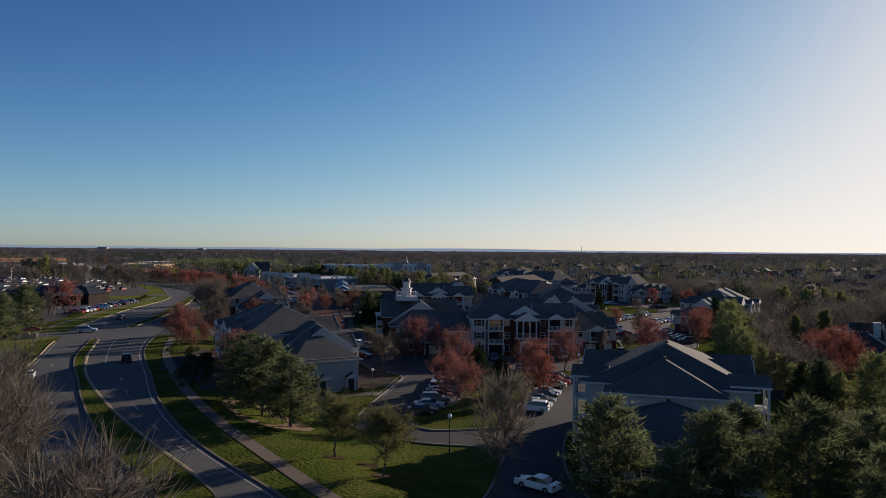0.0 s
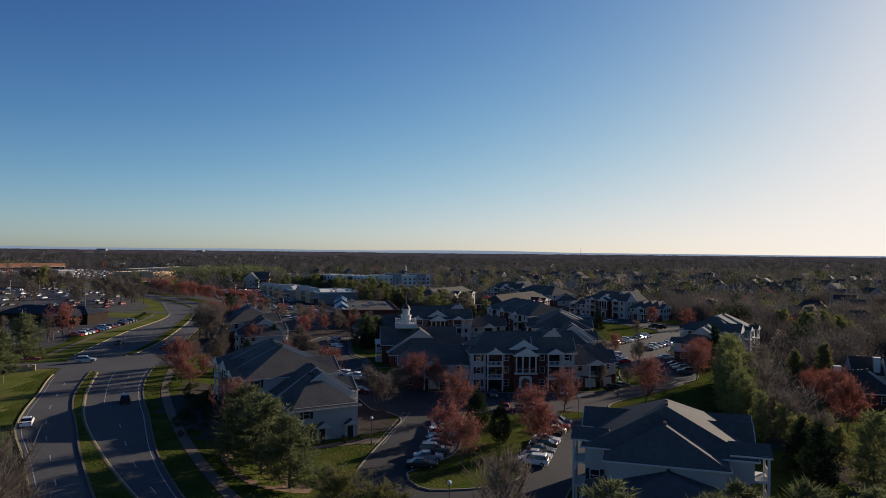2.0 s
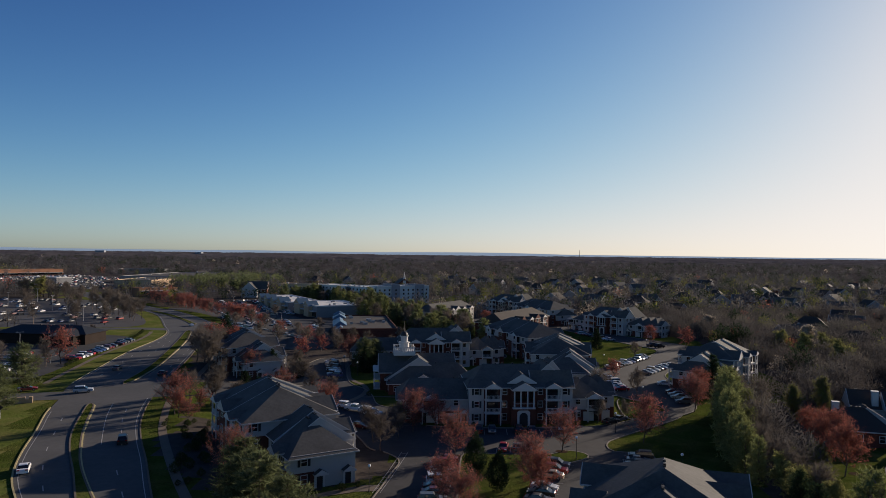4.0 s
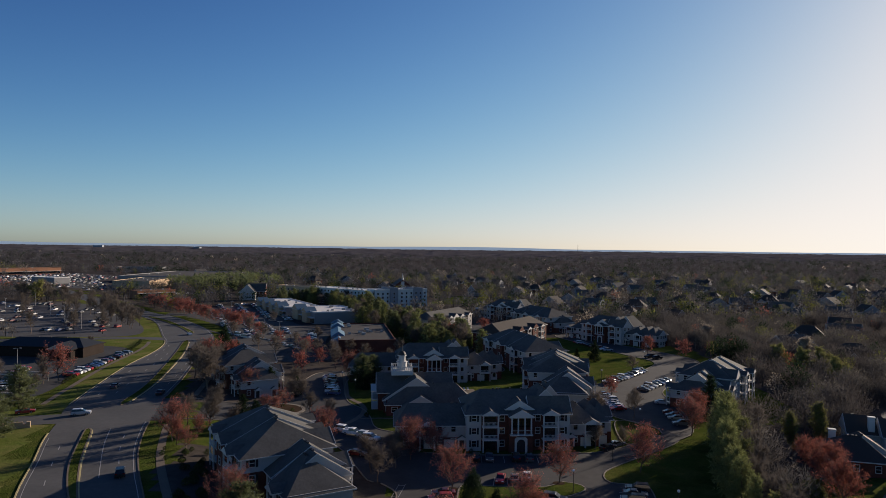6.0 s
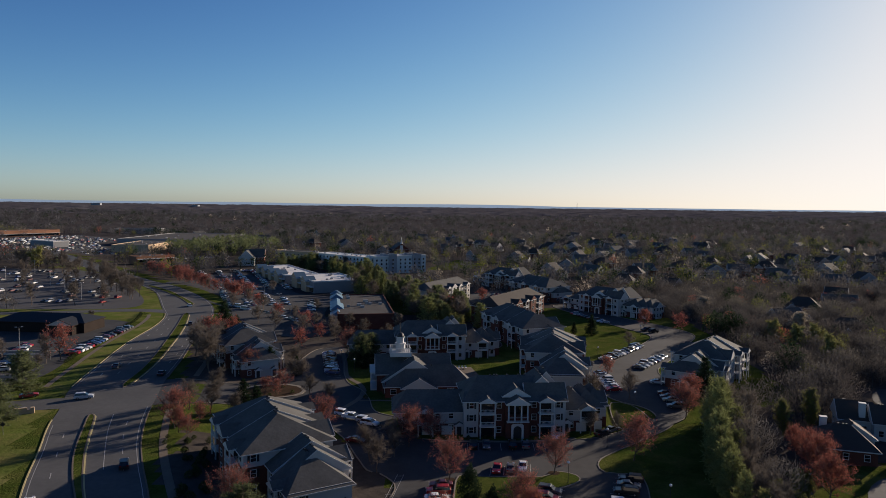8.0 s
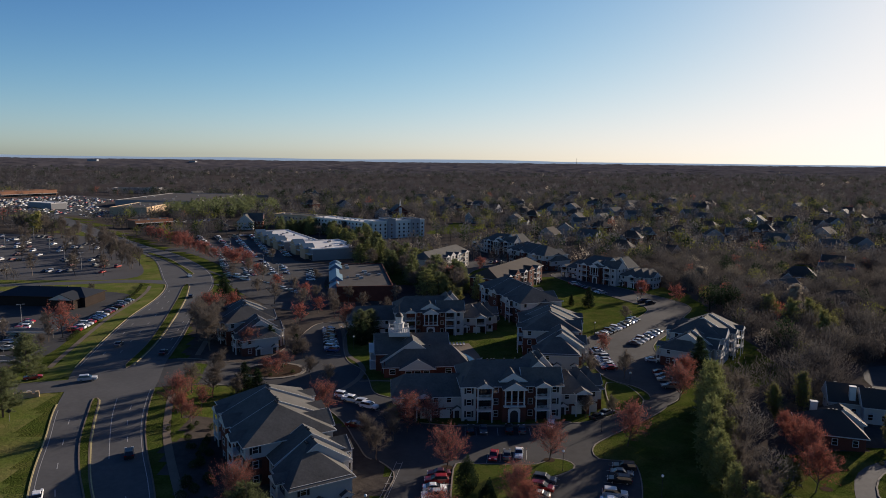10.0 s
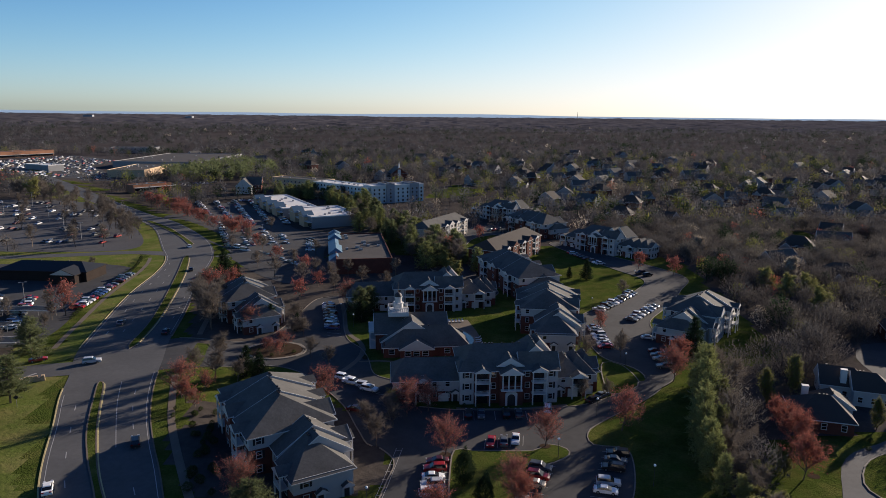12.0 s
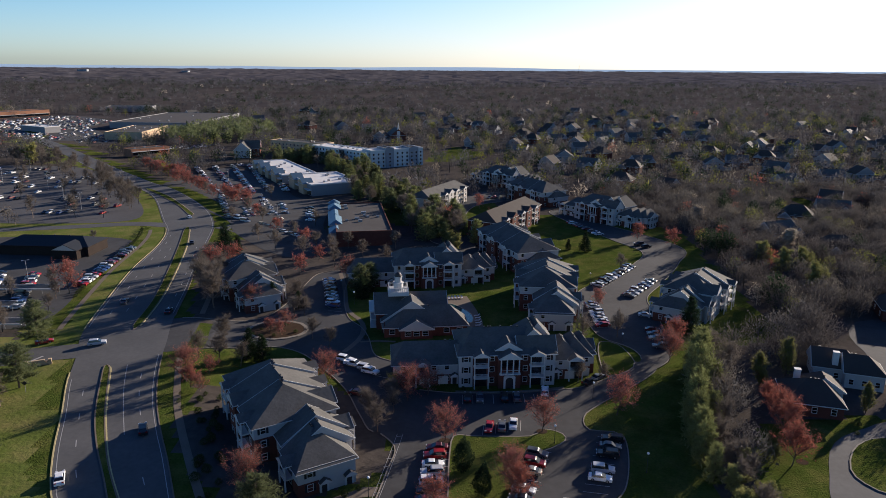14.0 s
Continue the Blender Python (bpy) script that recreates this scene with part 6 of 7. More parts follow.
# painted parking bays
bay_me = bm_mesh("bay_line", boxes((-2.4, 2.4, -0.06, 0.06, 0, 0.01)), LINE_WHITE)
for x0, y0, x1, y1, n, rot in ((2.3, 136, -2.2, 104, 13, 2), (39.5, 139.5, 32, 119, 9, -12), (23.5, 134, 14, 107, 11, -18), (11.8, 143, 20.5, 144.8, 4, 82), (7.6, 157.5, 25.5, 158, 8, 88), (61, 246, 81, 273, 12, -38), (54.5, 228, 54, 206, 9, 8), (-40, 255, -32, 217, 14, -14), (-27, 182, -13, 170, 6, -25)):
    for i in range(n):
        t = i / (n - 1)
        ob = new("bay_line", bay_me)
        x, y = x0 + (x1 - x0) * t, y0 + (y1 - y0) * t
        ob.matrix_world = pose(x, y, float(land(x, y)) + 0.085, 0, 0, rot)
        tagged(ob, "thin white parking bay line", "road marking", "parking bay lines", "structure")

# the striped loading lane beside the house
for x, y in ((-10.4, 119), (-10.0, 122), (-9.6, 125), (-9.2, 128), (-8.8, 131), (-8.2, 134), (-7.6, 137), (-7.0, 140)):
    ob = new("lane_mark", bay_me)
    ob.matrix_world = pose(x, y, GROUND + 0.09, 0, 0, 8) @ Matrix.Diagonal((0.25, 1, 1, 1))
    tagged(ob, "white ladder mark on the asphalt", "road marking", "ladder marks", "structure")
for d in (0.0, 1.3):
    ribbon("road_line", smooth_line([(-11.2 + d, 117), (-9.6 + d, 127), (-7.6 + d, 141)]), 0.1, 0.085, LINE_WHITE, "white line on the asphalt", "road marking")
sheet("sidewalk", [(-22, 113.5), (-14, 117.5), (-10.6, 118), (-10.2, 121), (-13, 121), (-21, 116)], 0.06, WALKWAY, "concrete path along the house wall", "sidewalk", False)
ribbon("sidewalk", smooth_line([(-36.5, 263), (-32.6, 245), (-28.8, 222), (-24.2, 213.5), (-21.4, 204.5), (-22.2, 195), (-25.4, 186.5)]), 1.6, 0.06, WALKWAY, "curving concrete sidewalk to the clubhouse", "sidewalk")
ribbon("sidewalk", smooth_line([(-21.5, 193.8), (-16, 194.6), (-11, 194.0)]), 1.0, 0.075, WALKWAY, "short concrete path to the clubhouse door", "sidewalk")
ribbon("sidewalk", smooth_line([(6, 161.6), (20, 161.4), (34, 164)]), 1.5, 0.06, WALKWAY, "concrete sidewalk in front of the porch", "sidewalk")
sheet("planting_bed", [(-33, 104), (-30, 98), (-25, 91), (-19, 90), (-17, 93), (-23, 99), (-29, 106)], 0.035, LEAFBED, "bed of dry tan leaves under the pines", "planting bed")
for x, y in ((-12, 78), (-6, 72), (-8, 76.5), (3, 138), (25, 142), (78, 130)):
    sheet("planting_bed", [(x + 1.3 * math.cos(a), y + 1.1 * math.sin(a)) for a in (0, 1.05, 2.1, 3.14, 4.2, 5.25)], 0.26 if x in (3, 25) else 0.035, MULCH, "round ring of dark mulch under a tree", "planting bed")


# ---- lamps and signs ----
def street_lamp(x, y, h=4.2):
    root = thing("street_lamp", x, y, float(land(x, y)), 0, "black post lamp with a white globe", "street lamp", "street lamps")
    part("pole", tube(tube(bmesh.new(), 0, 0, 0, 0.5, 0.14, 0.09), 0, 0, 0.5, h, 0.06, 0.05), DARKMETAL, root)
    bm = bmesh.new()
    bmesh.ops.create_uvsphere(bm, u_segments=10, v_segments=7, radius=0.28)
    bmesh.ops.translate(bm, verts=bm.verts, vec=(0, 0, h + 0.25))
    part("globe", bm, GLOBE, root)


for x, y in ((-11.8, 117.5), (1, 85), (55.5, 190), (44, 126), (-27.0, 227), (59, 250), (27, 137), (40, 158), (-33, 240), (88, 296)):
    street_lamp(x, y)


def tall_lamp(x, y, rot=0, h=9.5):
    root = thing("parking_light", x, y, float(land(x, y)), rot, "tall grey parking lot light with two heads", "street lamp", "parking lot lights")
    part("pole", tube(bmesh.new(), 0, 0, 0, h, 0.12, 0.07), STEEL, root)
    for s in (-1, 1):
        part("lamp_head", boxes((s * 0.9 - 0.35, s * 0.9 + 0.35, -0.2, 0.2, h - 0.1, h + 0.1), (min(0, s * 0.6), max(0, s * 0.6), -0.05, 0.05, h - 0.06, h + 0.02)), STEEL, root)


for i, (x, y) in enumerate(((-190, 370), (-215, 400), (-240, 430), (-205, 440), (-250, 390), (-280, 450), (-230, 480), (-290, 500), (-110, 400), (-128, 430), (-95, 380), (-140, 470), (-80, 350), (-145, 240), (-165, 225), (-185, 250))):
    tall_lamp(x, y, 30 * i)
sg = thing("road_sign", -99, 157, 0.0, 20, "dark diamond warning sign on a post", "sign")
part("post", tube(bmesh.new(), 0, 0, 0, 2.4, 0.05, 0.05), STEEL, sg)
bm = bmesh.new()
box(bm, -0.4, 0.4, -0.02, 0.02, -0.4, 0.4)
bmesh.ops.rotate(bm, verts=bm.verts, matrix=Matrix.Rotation(radians(45), 3, "Y"))
bmesh.ops.translate(bm, verts=bm.verts, vec=(0, -0.06, 2.5))
part("plate", bm, DARKMETAL, sg)
mon = thing("entrance_sign", -104.5, 172.5, 0, 25, "low tan stone entrance wall beside the street", "sign")
part("plinth", boxes((-2.6, 2.6, -0.35, 0.35, -0.1, 0.9), (-1.6, 1.6, -0.3, 0.3, 0.9, 1.5)), STUCCO, mon)
for s in (-1, 1):
    part("pier", boxes((s * 2.8 - 0.4, s * 2.8 + 0.4, -0.45, 0.45, -0.1, 1.5)), STUCCO, mon)


def carport(x, y, rot, length, width=5.0):
    """A long low open shelter over parked cars: a dark roof with pale edges on slim posts."""
    root = thing("carport", x, y, float(land(x, y)), rot, "long low carport with dark roof and pale edges", "carport", "carports")
    part("roof", boxes((0, length, -width / 2, width / 2, 2.5, 2.66)), SHUTTER, root)
    for s in (-1, 1):
        part("fascia", boxes((-0.05, length + 0.05, s * width / 2 - 0.12, s * width / 2 + 0.12, 2.42, 2.72)), TRIM, root, "pale roof edge")
    n = int(length / 6)
    for i in range(n + 1):
        part("post", tube(bmesh.new(), 0.4 + i * (length - 0.8) / n, 0, 0, 2.5, 0.09, 0.09, 6), STEEL, root)


for x, y, rot, length in ((-172, 230.5, 1, 43), (-176, 213, 1, 41), (-166, 197.5, 1, 44)):
    carport(x, y, rot, length)


# ---- shops and other large buildings ----
def flat_block(name, x, y, rot, w, d, h, wall, roofm, label, category, z=GROUND, rows=0, cols=0, canopies=(), units=4, group="", sides="S", glass_front=0.0):
    root = thing(name, x, y, z, rot, label, category, group)
    part("wall", boxes((0, w, 0, d, -1.5, h - 0.7)), wall, root)
    part("roof", boxes((0.4, w - 0.4, 0.4, d - 0.4, h - 0.72, h - 0.5)), roofm, root)
    part("parapet", boxes((-0.1, w + 0.1, -0.1, 0.4, h - 0.7, h), (-0.1, w + 0.1, d - 0.4, d + 0.1, h - 0.7, h), (-0.1, 0.4, 0.4, d - 0.4, h - 0.7, h), (w - 0.4, w + 0.1, 0.4, d - 0.4, h - 0.7, h)), wall if roofm is not WHITEROOF else WHITEROOF, root)
    rng = random.Random(int(abs(x) + abs(y)))
    for i in range(units):
        a, b = rng.uniform(3, w - 4), rng.uniform(3, d - 4)
        u = rng.uniform(0.8, 1.5)
        part("roof_unit", boxes((a, a + u * 1.6, b, b + u, h - 0.5, h + 0.5)), STEEL, root)
    blk = dict(box=(0, w, 0, d), h=h)
    for side in sides:
        n = cols if side in "SN" else max(1, int(cols * d / w))
        for r in range(rows):
            for c in range(n):
                add_window(root, on_side(blk, side, width_of(blk, side) * (c + 0.5) / n, 0.9 + r * 3.0), 1.5, 1.7, lite=True)
    if glass_front:
        part("shop_window", boxes((1.5, w - 1.5, -0.08, 0.03, 0.3, glass_front)), GLASS, root)
        part("canopy", boxes((0.5, w - 0.5, -2.2, -0.02, glass_front + 0.1, glass_front + 0.5)), TRIM, root)
    for u, cw, ch in canopies:
        bm = bmesh.new()
        roof_solid(bm, u - cw / 2, u + cw / 2, -2.6, 4.0, h - 0.6, cw * 0.26, "y", 0.4)
        part("entrance_gable", bm, (METALROOF, STUCCO, TRIM), root, "blue metal gable over a shop entrance")
        part("entrance_wall", boxes((u - cw / 2, u + cw / 2, -2.5, -0.05, -0.3, h - 0.6)), STUCCO, root)
    return root


flat_block("shop_row", -138, 533, -62, 76, 24, 6.5, PALE_SIDE, WHITEROOF, "long row of shops with pale roof and blue gables", "shops", canopies=((8, 9, 2), (26, 10, 2), (44, 9, 2), (62, 12, 2)), units=10, glass_front=3.2)
flat_block("shop", -96, 462, -62, 44, 32, 7.4, PALE_SIDE, WHITEROOF, "large shop with a flat white membrane roof", "shop", canopies=((10, 12, 3), (30, 10, 3)), units=9, glass_front=3.4)
flat_block("shop", -43.5, 303, 9, 25, 66, 7.0, BRICK, FLATROOF, "brick shop with a wide dark flat roof", "shop", units=9)
tw2 = thing("shop_tower", -50, 345, GROUND, 9, "blue metal roofed entrance of the brick shop", "shop")
for y0, y1, h in ((-37, -26, 5.2), (-26, -8, 6.4), (-8, 9, 5.6), (9, 20, 6.6)):
    part("wall", boxes((-3 + 0.1 * (h > 6), 3, y0, y1, -0.5, h)), PALE_SIDE, tw2)
    bm = bmesh.new()
    roof_solid(bm, -3.2, 3.2, y0 + 0.3, y1 - 0.3, h, 1.9, "y", 0.3, 2.5, 2.5)
    part("roof", bm, (METALROOF, PALE_SIDE, TRIM), tw2)
part("drum", tube(tube(bmesh.new(), 0, 23, 0, 7.4, 3.0, 3.0, 16), 0, 23, 7.4, 9.0, 3.4, 0.6, 16), METALROOF, tw2, "round blue metal roofed drum")
GREYPANEL = mat("grey_panel", (0.22, 0.24, 0.27), 0.7, 0.08)
PALEPANEL = mat("pale_blue_panel", (0.46, 0.50, 0.50), 0.7, 0.08)
flat_block("hotel", -102, 582, -41, 66, 17, 13.2, PALEPANEL, WHITEROOF, "four-storey hotel wing with pale blue panels", "hotel", rows=4, cols=16, units=8, sides="SE")
flat_block("hotel", -49, 538, 31, 46, 16, 14.2, PALEPANEL, WHITEROOF, "four-storey hotel wing with rows of windows", "hotel", rows=4, cols=11, units=6, sides="SE")
flat_block("hotel_tower", -38, 543.5, 31, 7, 15.9, 15.4, GREYPANEL, FLATROOF, "dark grey stair tower of the hotel", "hotel", rows=4, cols=1, units=1)
flat_block("hotel_tower", -20, 554.3, 31, 8, 15.9, 15.0, GREYPANEL, FLATROOF, "dark grey corner tower of the hotel", "hotel", rows=4, cols=2, units=1)
flat_block("apartment_block", -150, 640, -30, 60, 16, 11, STUCCO, FLATROOF, "tan four-storey block behind the hotel", "apartment building", rows=3, cols=14, units=4)
flat_block("warehouse", -341, 726, 2, 38, 80, 6.5, STUCCO, FLATROOF, "large tan warehouse with a flat roof", "warehouse", z=0, units=8)
flat_block("store", -392, 850, -3, 104, 165, 6, PALE_SIDE, FLATROOF, "very large store with a wide grey flat roof", "store", z=0, units=6)
flat_block("shop", -470, 803, -30, 44, 18, 6, PALE_SIDE, WHITEROOF, "distant pale shop beyond the road", "shop", z=0, units=4)
flat_block("shop", -256, 590, 48, 34, 14, 5.5, TANBRICK, FLATROOF, "low orange brick restaurant by the road", "shop", z=0, units=3, glass_front=2.8)
flat_block("shop_row", -640, 880, 59, 165, 24, 8.5, TANBRICK, FLATROOF, "distant long row of orange brick shops", "shops", z=0, units=6, glass_front=3.5)
flat_block("shop", -520, 1120, 8, 70, 26, 7, PALE_SIDE, FLATROOF, "distant low pale shop among trees", "shop", z=0, units=3)
sheet("parking_lot", [(-600, 880), (-520, 800), (-440, 705), (-385, 700), (-350, 688), (-318, 700), (-330, 735), (-372, 790), (-425, 870), (-430, 960), (-530, 1030)], 0.05, LOT, "wide far parking lot before the stores", "parking lot", False)
flat_block("office_block", -1745, 3500, 5, 45, 25, 22, GREYPANEL, FLATROOF, "tiny far office tower on the horizon", "office building", z=9, units=1)
flat_block("office_block", -1240, 3500, -5, 32, 25, 19, GREYPANEL, FLATROOF, "tiny far office tower on the horizon", "office building", z=9, units=1)
rest = building("restaurant", -180, 281, -4, [dict(box=(0, 38, 0, 15), h=4.4, along="x", rise=2.6, hips=(6, 6), wall=DARKWALL, gable=DARKWALL, edge=DARKWALL, vents=3),
       dict(box=(26, 36, -5, 3), h=4.2, along="y", rise=2.2, wall=DARKWALL, gable=CREAM, edge=DARKWALL, vents=0)], "low dark brown restaurant with a tan gable", "restaurant", group="restaurants", z=0, roof=SHUTTER)
wh = building("house", -170, 592, 6, [dict(box=(0, 13, 0, 12), h=6.5, along="y", rise=6, wall=SIDING, win={"S": 3}, floors=2, shut=True, vents=0), dict(box=(4, 20, 9, 18), h=7, along="x", rise=6, wall=BRICK, win={"S": 5}, floors=2, vents=0)],
       "white gabled house with a taller dark-roofed wing", "house", group="houses", z=-1)
ch = thing("church", -38, 728, GROUND, 10, "brick church with a white pointed steeple", "church")
part("nave", boxes((-8, 8, 0, 30, -1, 7)), BRICK, ch)
bm = bmesh.new()
roof_solid(bm, -8, 8, 0, 30, 7, 6, "y", 0.5)
part("roof", bm, (ROOF, BRICK, TRIM), ch)
part("tower", boxes((-1.6, 1.6, -0.6, 2.6, 0, 11)), TRIM, ch)
part("steeple", tube(bmesh.new(), 0, 1.0, 11, 20, 1.4, 0.05, 8), TRIM, ch)
mast = thing("radio_mast", 860, 4300, 18, 0, "thin far radio mast on the horizon", "mast")
part("pole", tube(bmesh.new(), 0, 0, 0, 46, 1.6, 0.9, 6), DARKMETAL, mast)

# ---- houses of the suburb on the right and beyond ----
building("house", 84.5, 151, -17, [dict(box=(0, 12.5, 0, 12), h=3.6, along="x", rise=3.6, wall=BRICK, gable=SIDING, hips=(5, 4), win={"S": 3, "W": 2}, floors=1, extras=[("chimney", "N", 8.6, 3.4)], vents=3),
       dict(box=(5, 14, 8, 15), h=4.0, along="y", rise=3.0, wall=SIDING, hips=(0, 3), win={"W": 1}, floors=1, vents=1)], "dark-roofed brick suburban house with a white chimney", "house", group="suburban houses", roof=ROOF_BROWN)
building("house", 101, 170, -20, [dict(box=(0, 11, 0, 9), h=4.2, along="x", rise=3.4, wall=SIDING, hips=(0, 3), win={"S": 3, "W": 2}, floors=1, extras=[("chimney", "S", 5, 3.6)], vents=2),
       dict(box=(7, 16, -3, 6), h=4.6, along="x", rise=3.2, wall=SIDING, gable=SIDING, hips=(0, 3.5), win={"S": 3}, floors=1, vents=2)], "dark-roofed suburban house with pale siding", "house", group="suburban houses", roof=ROOF_BROWN)
building("house", 146, 212, -20, [dict(box=(0, 22, 0, 14), h=4.4, along="x", rise=4.4, wall=BRICK, hips=(5, 5), win={"S": 4, "W": 2}, floors=1, extras=[("garage", "S", 4), ("garage", "S", 8)], vents=2)], "brick suburban house with two garage doors", "house", group="suburban houses", roof=ROOF_BROWN)


def house_blocks(k):
    if k == 0:
        return [dict(box=(-8, 8, -5, 5), h=5.6, along="x", rise=4.0, wall=PALE_SIDE, win={"S": 3}, floors=2, vents=0), dict(box=(2, 8, -8, -4), h=5.0, along="y", rise=2.4, wall=BRICK, gable=PALE_SIDE, win={"S": [3]}, floors=1, vents=0)]
    if k == 1:
        return [dict(box=(-9, 7, -6, 6), h=5.4, along="x", rise=4.6, hips=(5, 5), wall=BRICK, win={"S": 3}, floors=2, vents=0), dict(box=(-9, -3, -10, -5), h=4.6, along="y", rise=2.6, wall=BRICK, gable=PALE_SIDE, win={"S": [3]}, floors=1, vents=0)]
    return [dict(box=(-8, 6, -5, 6), h=5.6, along="y", rise=4.8, wall=PALE_SIDE, gable=PALE_SIDE, win={"S": 2}, floors=2, vents=0), dict(box=(6, 12, -4, 4), h=3.2, along="x", rise=2.2, wall=PALE_SIDE, win={"S": [3]}, floors=1, vents=0)]


HOUSE_LABEL = ["pale-sided suburban house with dark gabled roof", "brick suburban house with dark hipped roof", "grey suburban house with steep dark gable"]
_hr = random.Random(21)
protos, spots = {}, [(162, 319), (191, 356), (232, 398), (218, 372), (127, 466), (150, 440), (120, 540), (203, 577), (141, 690), (212, 745), (246, 330), (272, 360), (300, 420), (175, 290)]
for cx, cy, n, spread in ((150, 560, 6, 60), (230, 640, 9, 90), (330, 560, 7, 80), (90, 690, 6, 70), (20, 800, 6, 80), (200, 820, 9, 110), (380, 800, 8, 120), (-60, 900, 6, 110), (520, 700, 7, 110), (100, 1000, 8, 130), (330, 1050, 8, 140), (-250, 1050, 5, 110), (260, 520, 8, 60), (310, 690, 9, 80), (160, 760, 8, 70), (420, 640, 8, 80), (60, 880, 8, 80), (290, 900, 4, 90)):
    for i in range(n):
        spots.append((cx + _hr.uniform(-spread, spread), cy + _hr.uniform(-spread, spread)))
kept = []
for x, y in spots:
    if all((x - a) ** 2 + (y - b) ** 2 > 22 ** 2 for a, b in kept) and not inside(np.array([x]), np.array([y]), LAWN)[0]:
        kept.append((x, y))
for i, (x, y) in enumerate(kept):
    k = i % 3
    rot = _hr.uniform(-60, 60)
    z = float(land(x, y))
    if k in protos:
        copy_thing(protos[k], pose(x, y, z, 0, 0, rot))
    else:
        protos[k] = building("house", x, y, rot, house_blocks(k), HOUSE_LABEL[k], "house", group="suburban houses", z=z, roof=(ROOF, ROOF_BROWN, ROOF_BROWN)[k], skip="x")

# leafless trees on the planted islands of the big lot
for x, y in ((-196, 372), (-205, 392), (-190, 405), (-222, 415), (-232, 445), (-214, 432), (-250, 470), (-262, 440), (-240, 400), (-282, 478), (-170, 352), (-183, 350), (-205, 350), (-300, 500)):
    plant("bare", x, y, _pick.uniform(8, 12), group="bare trees in the large lot")
# ---- far woods ----
BUILT = [[(-92, 290), (-104, 345), (-124, 372), (-172, 440), (-182, 470), (-168, 545), (-100, 625), (0, 590), (-10, 540), (-40, 480), (-8, 330), (-10, 285), (-50, 275)],
         [(-150, 345), (-215, 465), (-262, 530), (-340, 545), (-400, 480), (-330, 380), (-190, 334)], [(-122, 196), (-126, 330), (-190, 335), (-250, 300), (-250, 200), (-180, 190)],
         [(-345, 690), (-295, 700), (-295, 830), (-350, 830)], [(-262, 580), (-236, 580), (-222, 625), (-250, 630)], [(-180, 585), (-140, 585), (-140, 620), (-180, 620)], [(-640, 870), (-520, 790), (-440, 690), (-310, 680), (-283, 870), (-283, 1030), (-430, 1040), (-600, 1040)], [(-160, 620), (-110, 620), (-110, 670), (-160, 670)]]


def open_land(x, y):
    ok = (np.abs(x - (road_left(y) + road_right(y)) / 2) > 17 + 0.008 * y) | (y > 860)
    for p in BUILT:
        ok &= ~inside(x, y, p)
    for a, b in kept:
        ok &= (x - a) ** 2 + (y - b + 3) ** 2 > 10.5 ** 2
    return ok


near_left = wild(420, -330, -85, 60, 340, 31, lambda x, y: open_land(x, y) & (x < road_left(y) - 22) & gaps(x, y, 30, -0.2))
scatter("woods", near_left, [np.concatenate([twig_ball(180, s, 0.018, 0.40), puff(70, s, 0.03, 0.42)]) for s in (8, 9)], TWIG_GREY, "leafless grey trees beside the road", 6, 11, 32)
mid = wild(7400, -780, 900, 395, 1150, 33, lambda x, y: open_land(x, y) & (np.abs(x) < 0.72 * y + 60) & gaps(x, y, 60, -0.42))
split_woods("woods", mid, ((0.32, FARTWIG, "wide leafless brown woods between the houses"), (0.26, FARDARK, "dark leafless trees in the woods"), (0.13, FARHAZE, "grey leafless trees in the woods"), (0.11, FARTAN, "pale tan leafless trees in the woods"), (0.05, BUDGREEN, "trees in spring green among the woods"), (0.11, SPRUCE, "dark evergreens among the woods"), (0.008, BLOSSOM, "trees in pale blossom among the woods"), (0.005, RUST, "rust-red trees among the woods")), 34, 8, 14.5, [np.concatenate([twig_ball(105, s, 0.019, 0.52, low=0.1), puff(20, s, 0.06, 0.46)]) for s in (11, 12, 13, 14)])
scatter("woods", wild(620, -500, 800, 430, 1150, 51, lambda x, y: open_land(x, y) & (np.abs(x) < 0.72 * y + 60) & gaps(x, y, 70, 0.05, 4)), [puff(110, s, 0.06, 0.40, 0.05) for s in (28, 29)], SPRUCE, "drifts of dark evergreens among the houses", 9, 14, 52)
scatter("woods", wild(260, -300, 700, 430, 1000, 53, lambda x, y: open_land(x, y) & (np.abs(x) < 0.72 * y + 60)), [puff(110, s, 0.06, 0.48, 0.1) for s in (30, 31)], BUDGREEN, "rounded trees in fresh spring green", 7, 12, 54)
scatter("woods", wild(70, -200, 700, 430, 1000, 55, lambda x, y: open_land(x, y) & (np.abs(x) < 0.72 * y + 60)), [puff(110, s, 0.06, 0.46, 0.1) for s in (32, 33)], BLOSSOM, "rounded trees in pale blossom", 6, 10, 56)
conifers = wild(420, -330, -150, 640, 930, 45, lambda x, y: inside(x, y, [(-328, 800), (-262, 690), (-190, 690), (-170, 760), (-215, 900), (-265, 905), (-268, 850)]) & open_land(x, y))
scatter("woods", conifers, [puff(130, s, 0.06, 0.36, 0.02) for s in (24, 25)], NEEDLE, "belt of green conifers behind the large store", 11, 16, 46)
lot_trees = wild(170, -620, -310, 690, 1040, 47, lambda x, y: (np.abs(x - (road_left(y) + road_right(y)) / 2) > 24) & ~inside(x, y, [(-350, 715), (-290, 715), (-290, 1020), (-400, 1020), (-400, 840)]) & gaps(x, y, 40, 0.0))
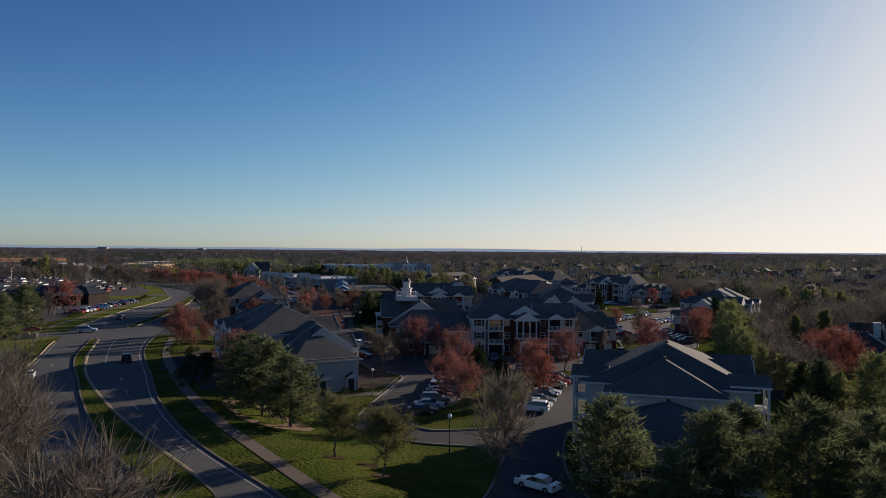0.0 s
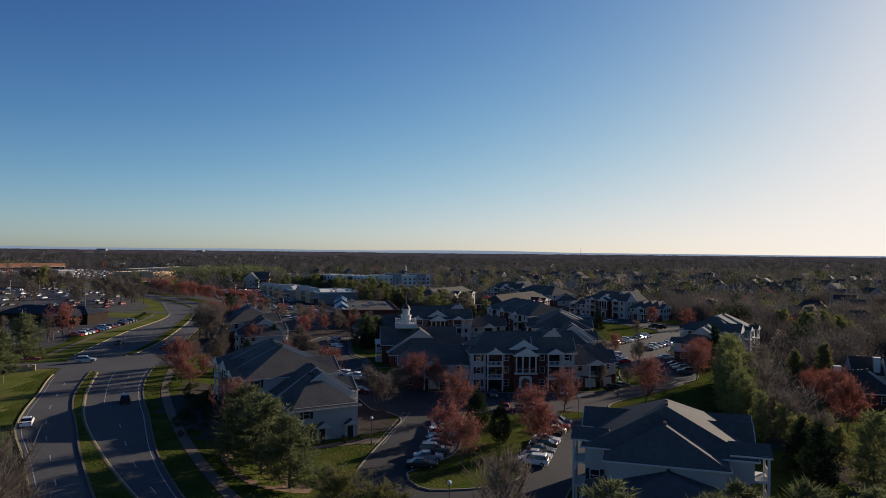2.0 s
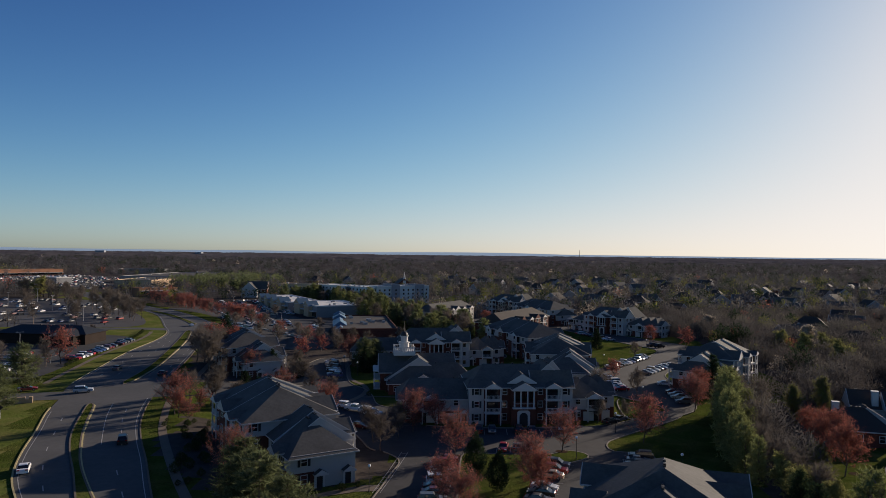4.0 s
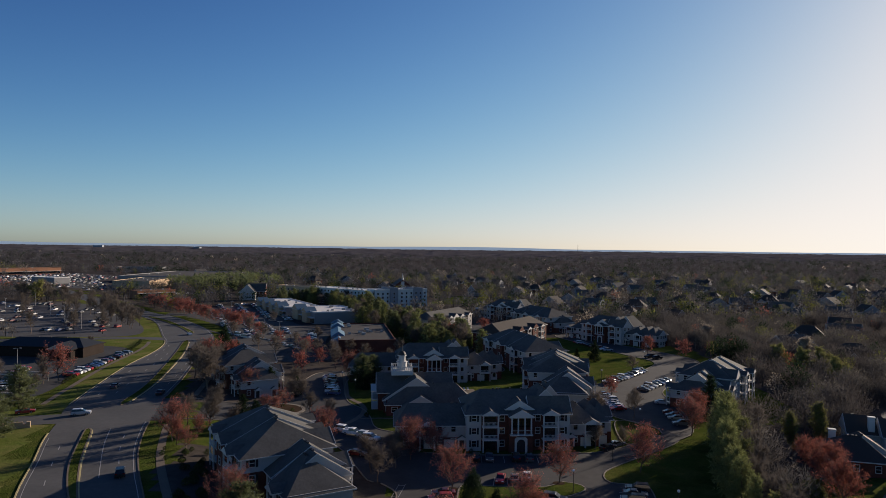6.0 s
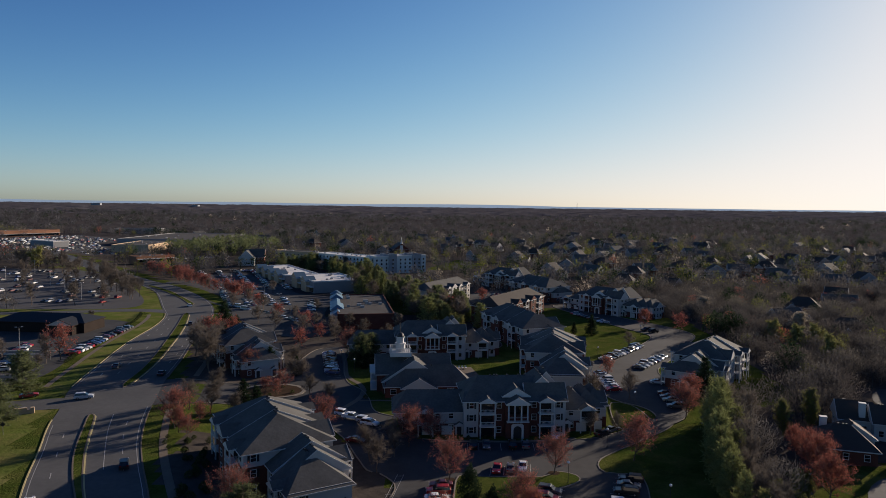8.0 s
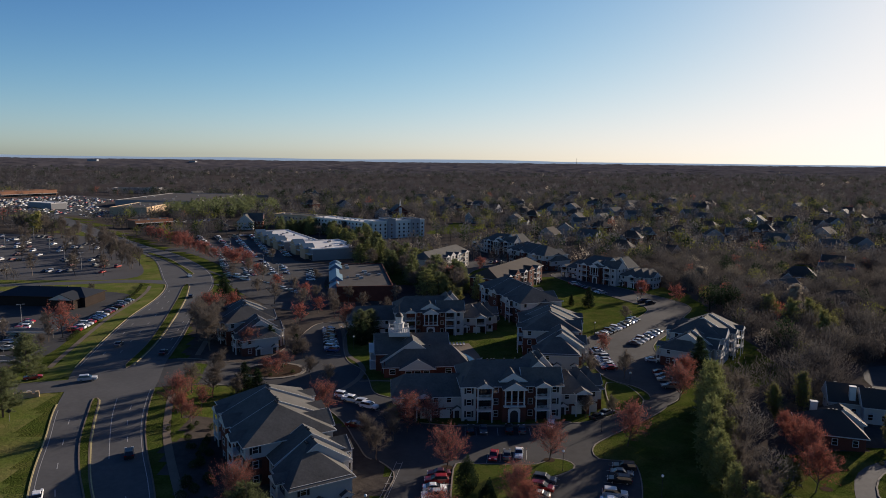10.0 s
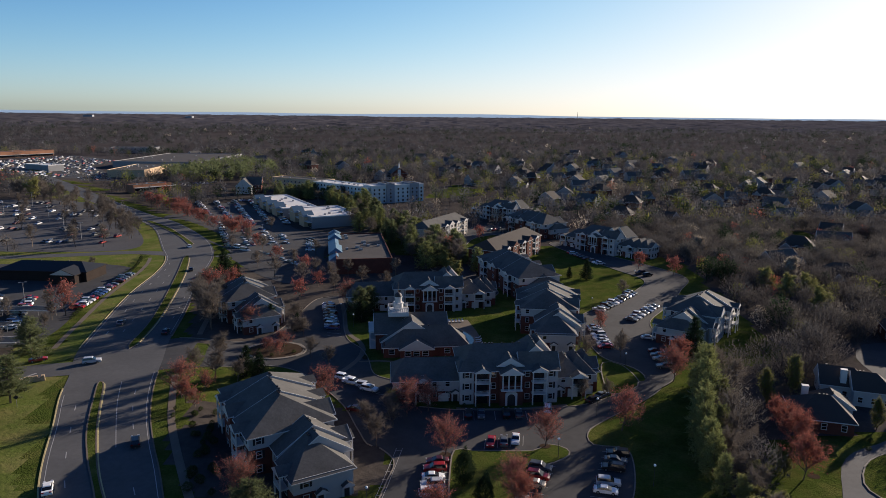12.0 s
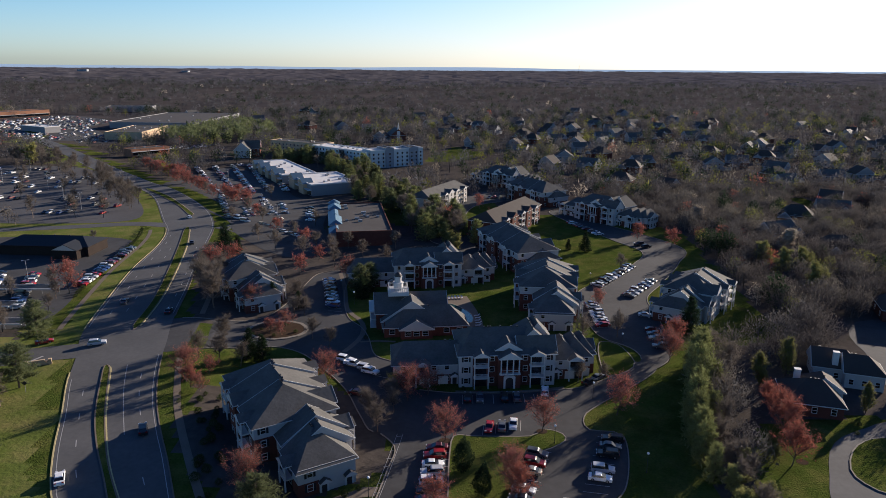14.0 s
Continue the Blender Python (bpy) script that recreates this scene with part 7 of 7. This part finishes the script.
scatter("woods", lot_trees, [puff(110, s, 0.05, 0.48) for s in (26, 27)], FARTWIG, "leafless trees between the far lots", 7, 12, 48)
far = wild(11500, -1900, 1900, 1100, 2700, 39, lambda x, y: (np.abs(x) < 0.7 * y + 60) & gaps(x, y, 160, -0.35) & ~((x > -660) & (x < -260) & (y < 1180)))
split_woods("woods", far, ((0.38, FARTWIG, "endless leafless woods towards the horizon"), (0.40, FARDARK, "far dark leafless trees"), (0.06, FARHAZE, "far grey leafless trees"), (0.155, SPRUCE, "far dark evergreens in the woods"), (0.005, BLOSSOM, "far pale trees in the woods")), 40, 9, 15, [np.concatenate([twig_ball(30, s, 0.048, 0.6, False, 0.1), puff(9, s, 0.12, 0.5)[:9]]) for s in (18, 19, 20)])
# beyond that the woods close to one uneven canopy
ux = np.linspace(-1, 1, 260)
uy = np.geomspace(2300, 4900, 90)
UX, UY = np.meshgrid(ux, uy)
CX = UX * (0.78 * UY + 200)
CZ = np.array([[10 + 5 * noise.noise(Vector((x / 45, y / 60, 1))) + 4 * noise.noise(Vector((x / 140, y / 160, 5))) for x, y in zip(rx, ry)] for rx, ry in zip(CX, UY)])
for i in range(14):
    CZ[i] *= i / 14
CZ = CZ + land(CX, UY) - 2
k = np.arange((len(uy) - 1) * (len(ux) - 1))
a, b = k // (len(ux) - 1), k % (len(ux) - 1)
w = len(ux)
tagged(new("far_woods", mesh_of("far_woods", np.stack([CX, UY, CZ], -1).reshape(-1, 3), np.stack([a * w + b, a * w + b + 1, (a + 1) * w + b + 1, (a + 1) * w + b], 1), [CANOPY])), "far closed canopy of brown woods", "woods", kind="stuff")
# low hills on the horizon, haze put into their blue and glow
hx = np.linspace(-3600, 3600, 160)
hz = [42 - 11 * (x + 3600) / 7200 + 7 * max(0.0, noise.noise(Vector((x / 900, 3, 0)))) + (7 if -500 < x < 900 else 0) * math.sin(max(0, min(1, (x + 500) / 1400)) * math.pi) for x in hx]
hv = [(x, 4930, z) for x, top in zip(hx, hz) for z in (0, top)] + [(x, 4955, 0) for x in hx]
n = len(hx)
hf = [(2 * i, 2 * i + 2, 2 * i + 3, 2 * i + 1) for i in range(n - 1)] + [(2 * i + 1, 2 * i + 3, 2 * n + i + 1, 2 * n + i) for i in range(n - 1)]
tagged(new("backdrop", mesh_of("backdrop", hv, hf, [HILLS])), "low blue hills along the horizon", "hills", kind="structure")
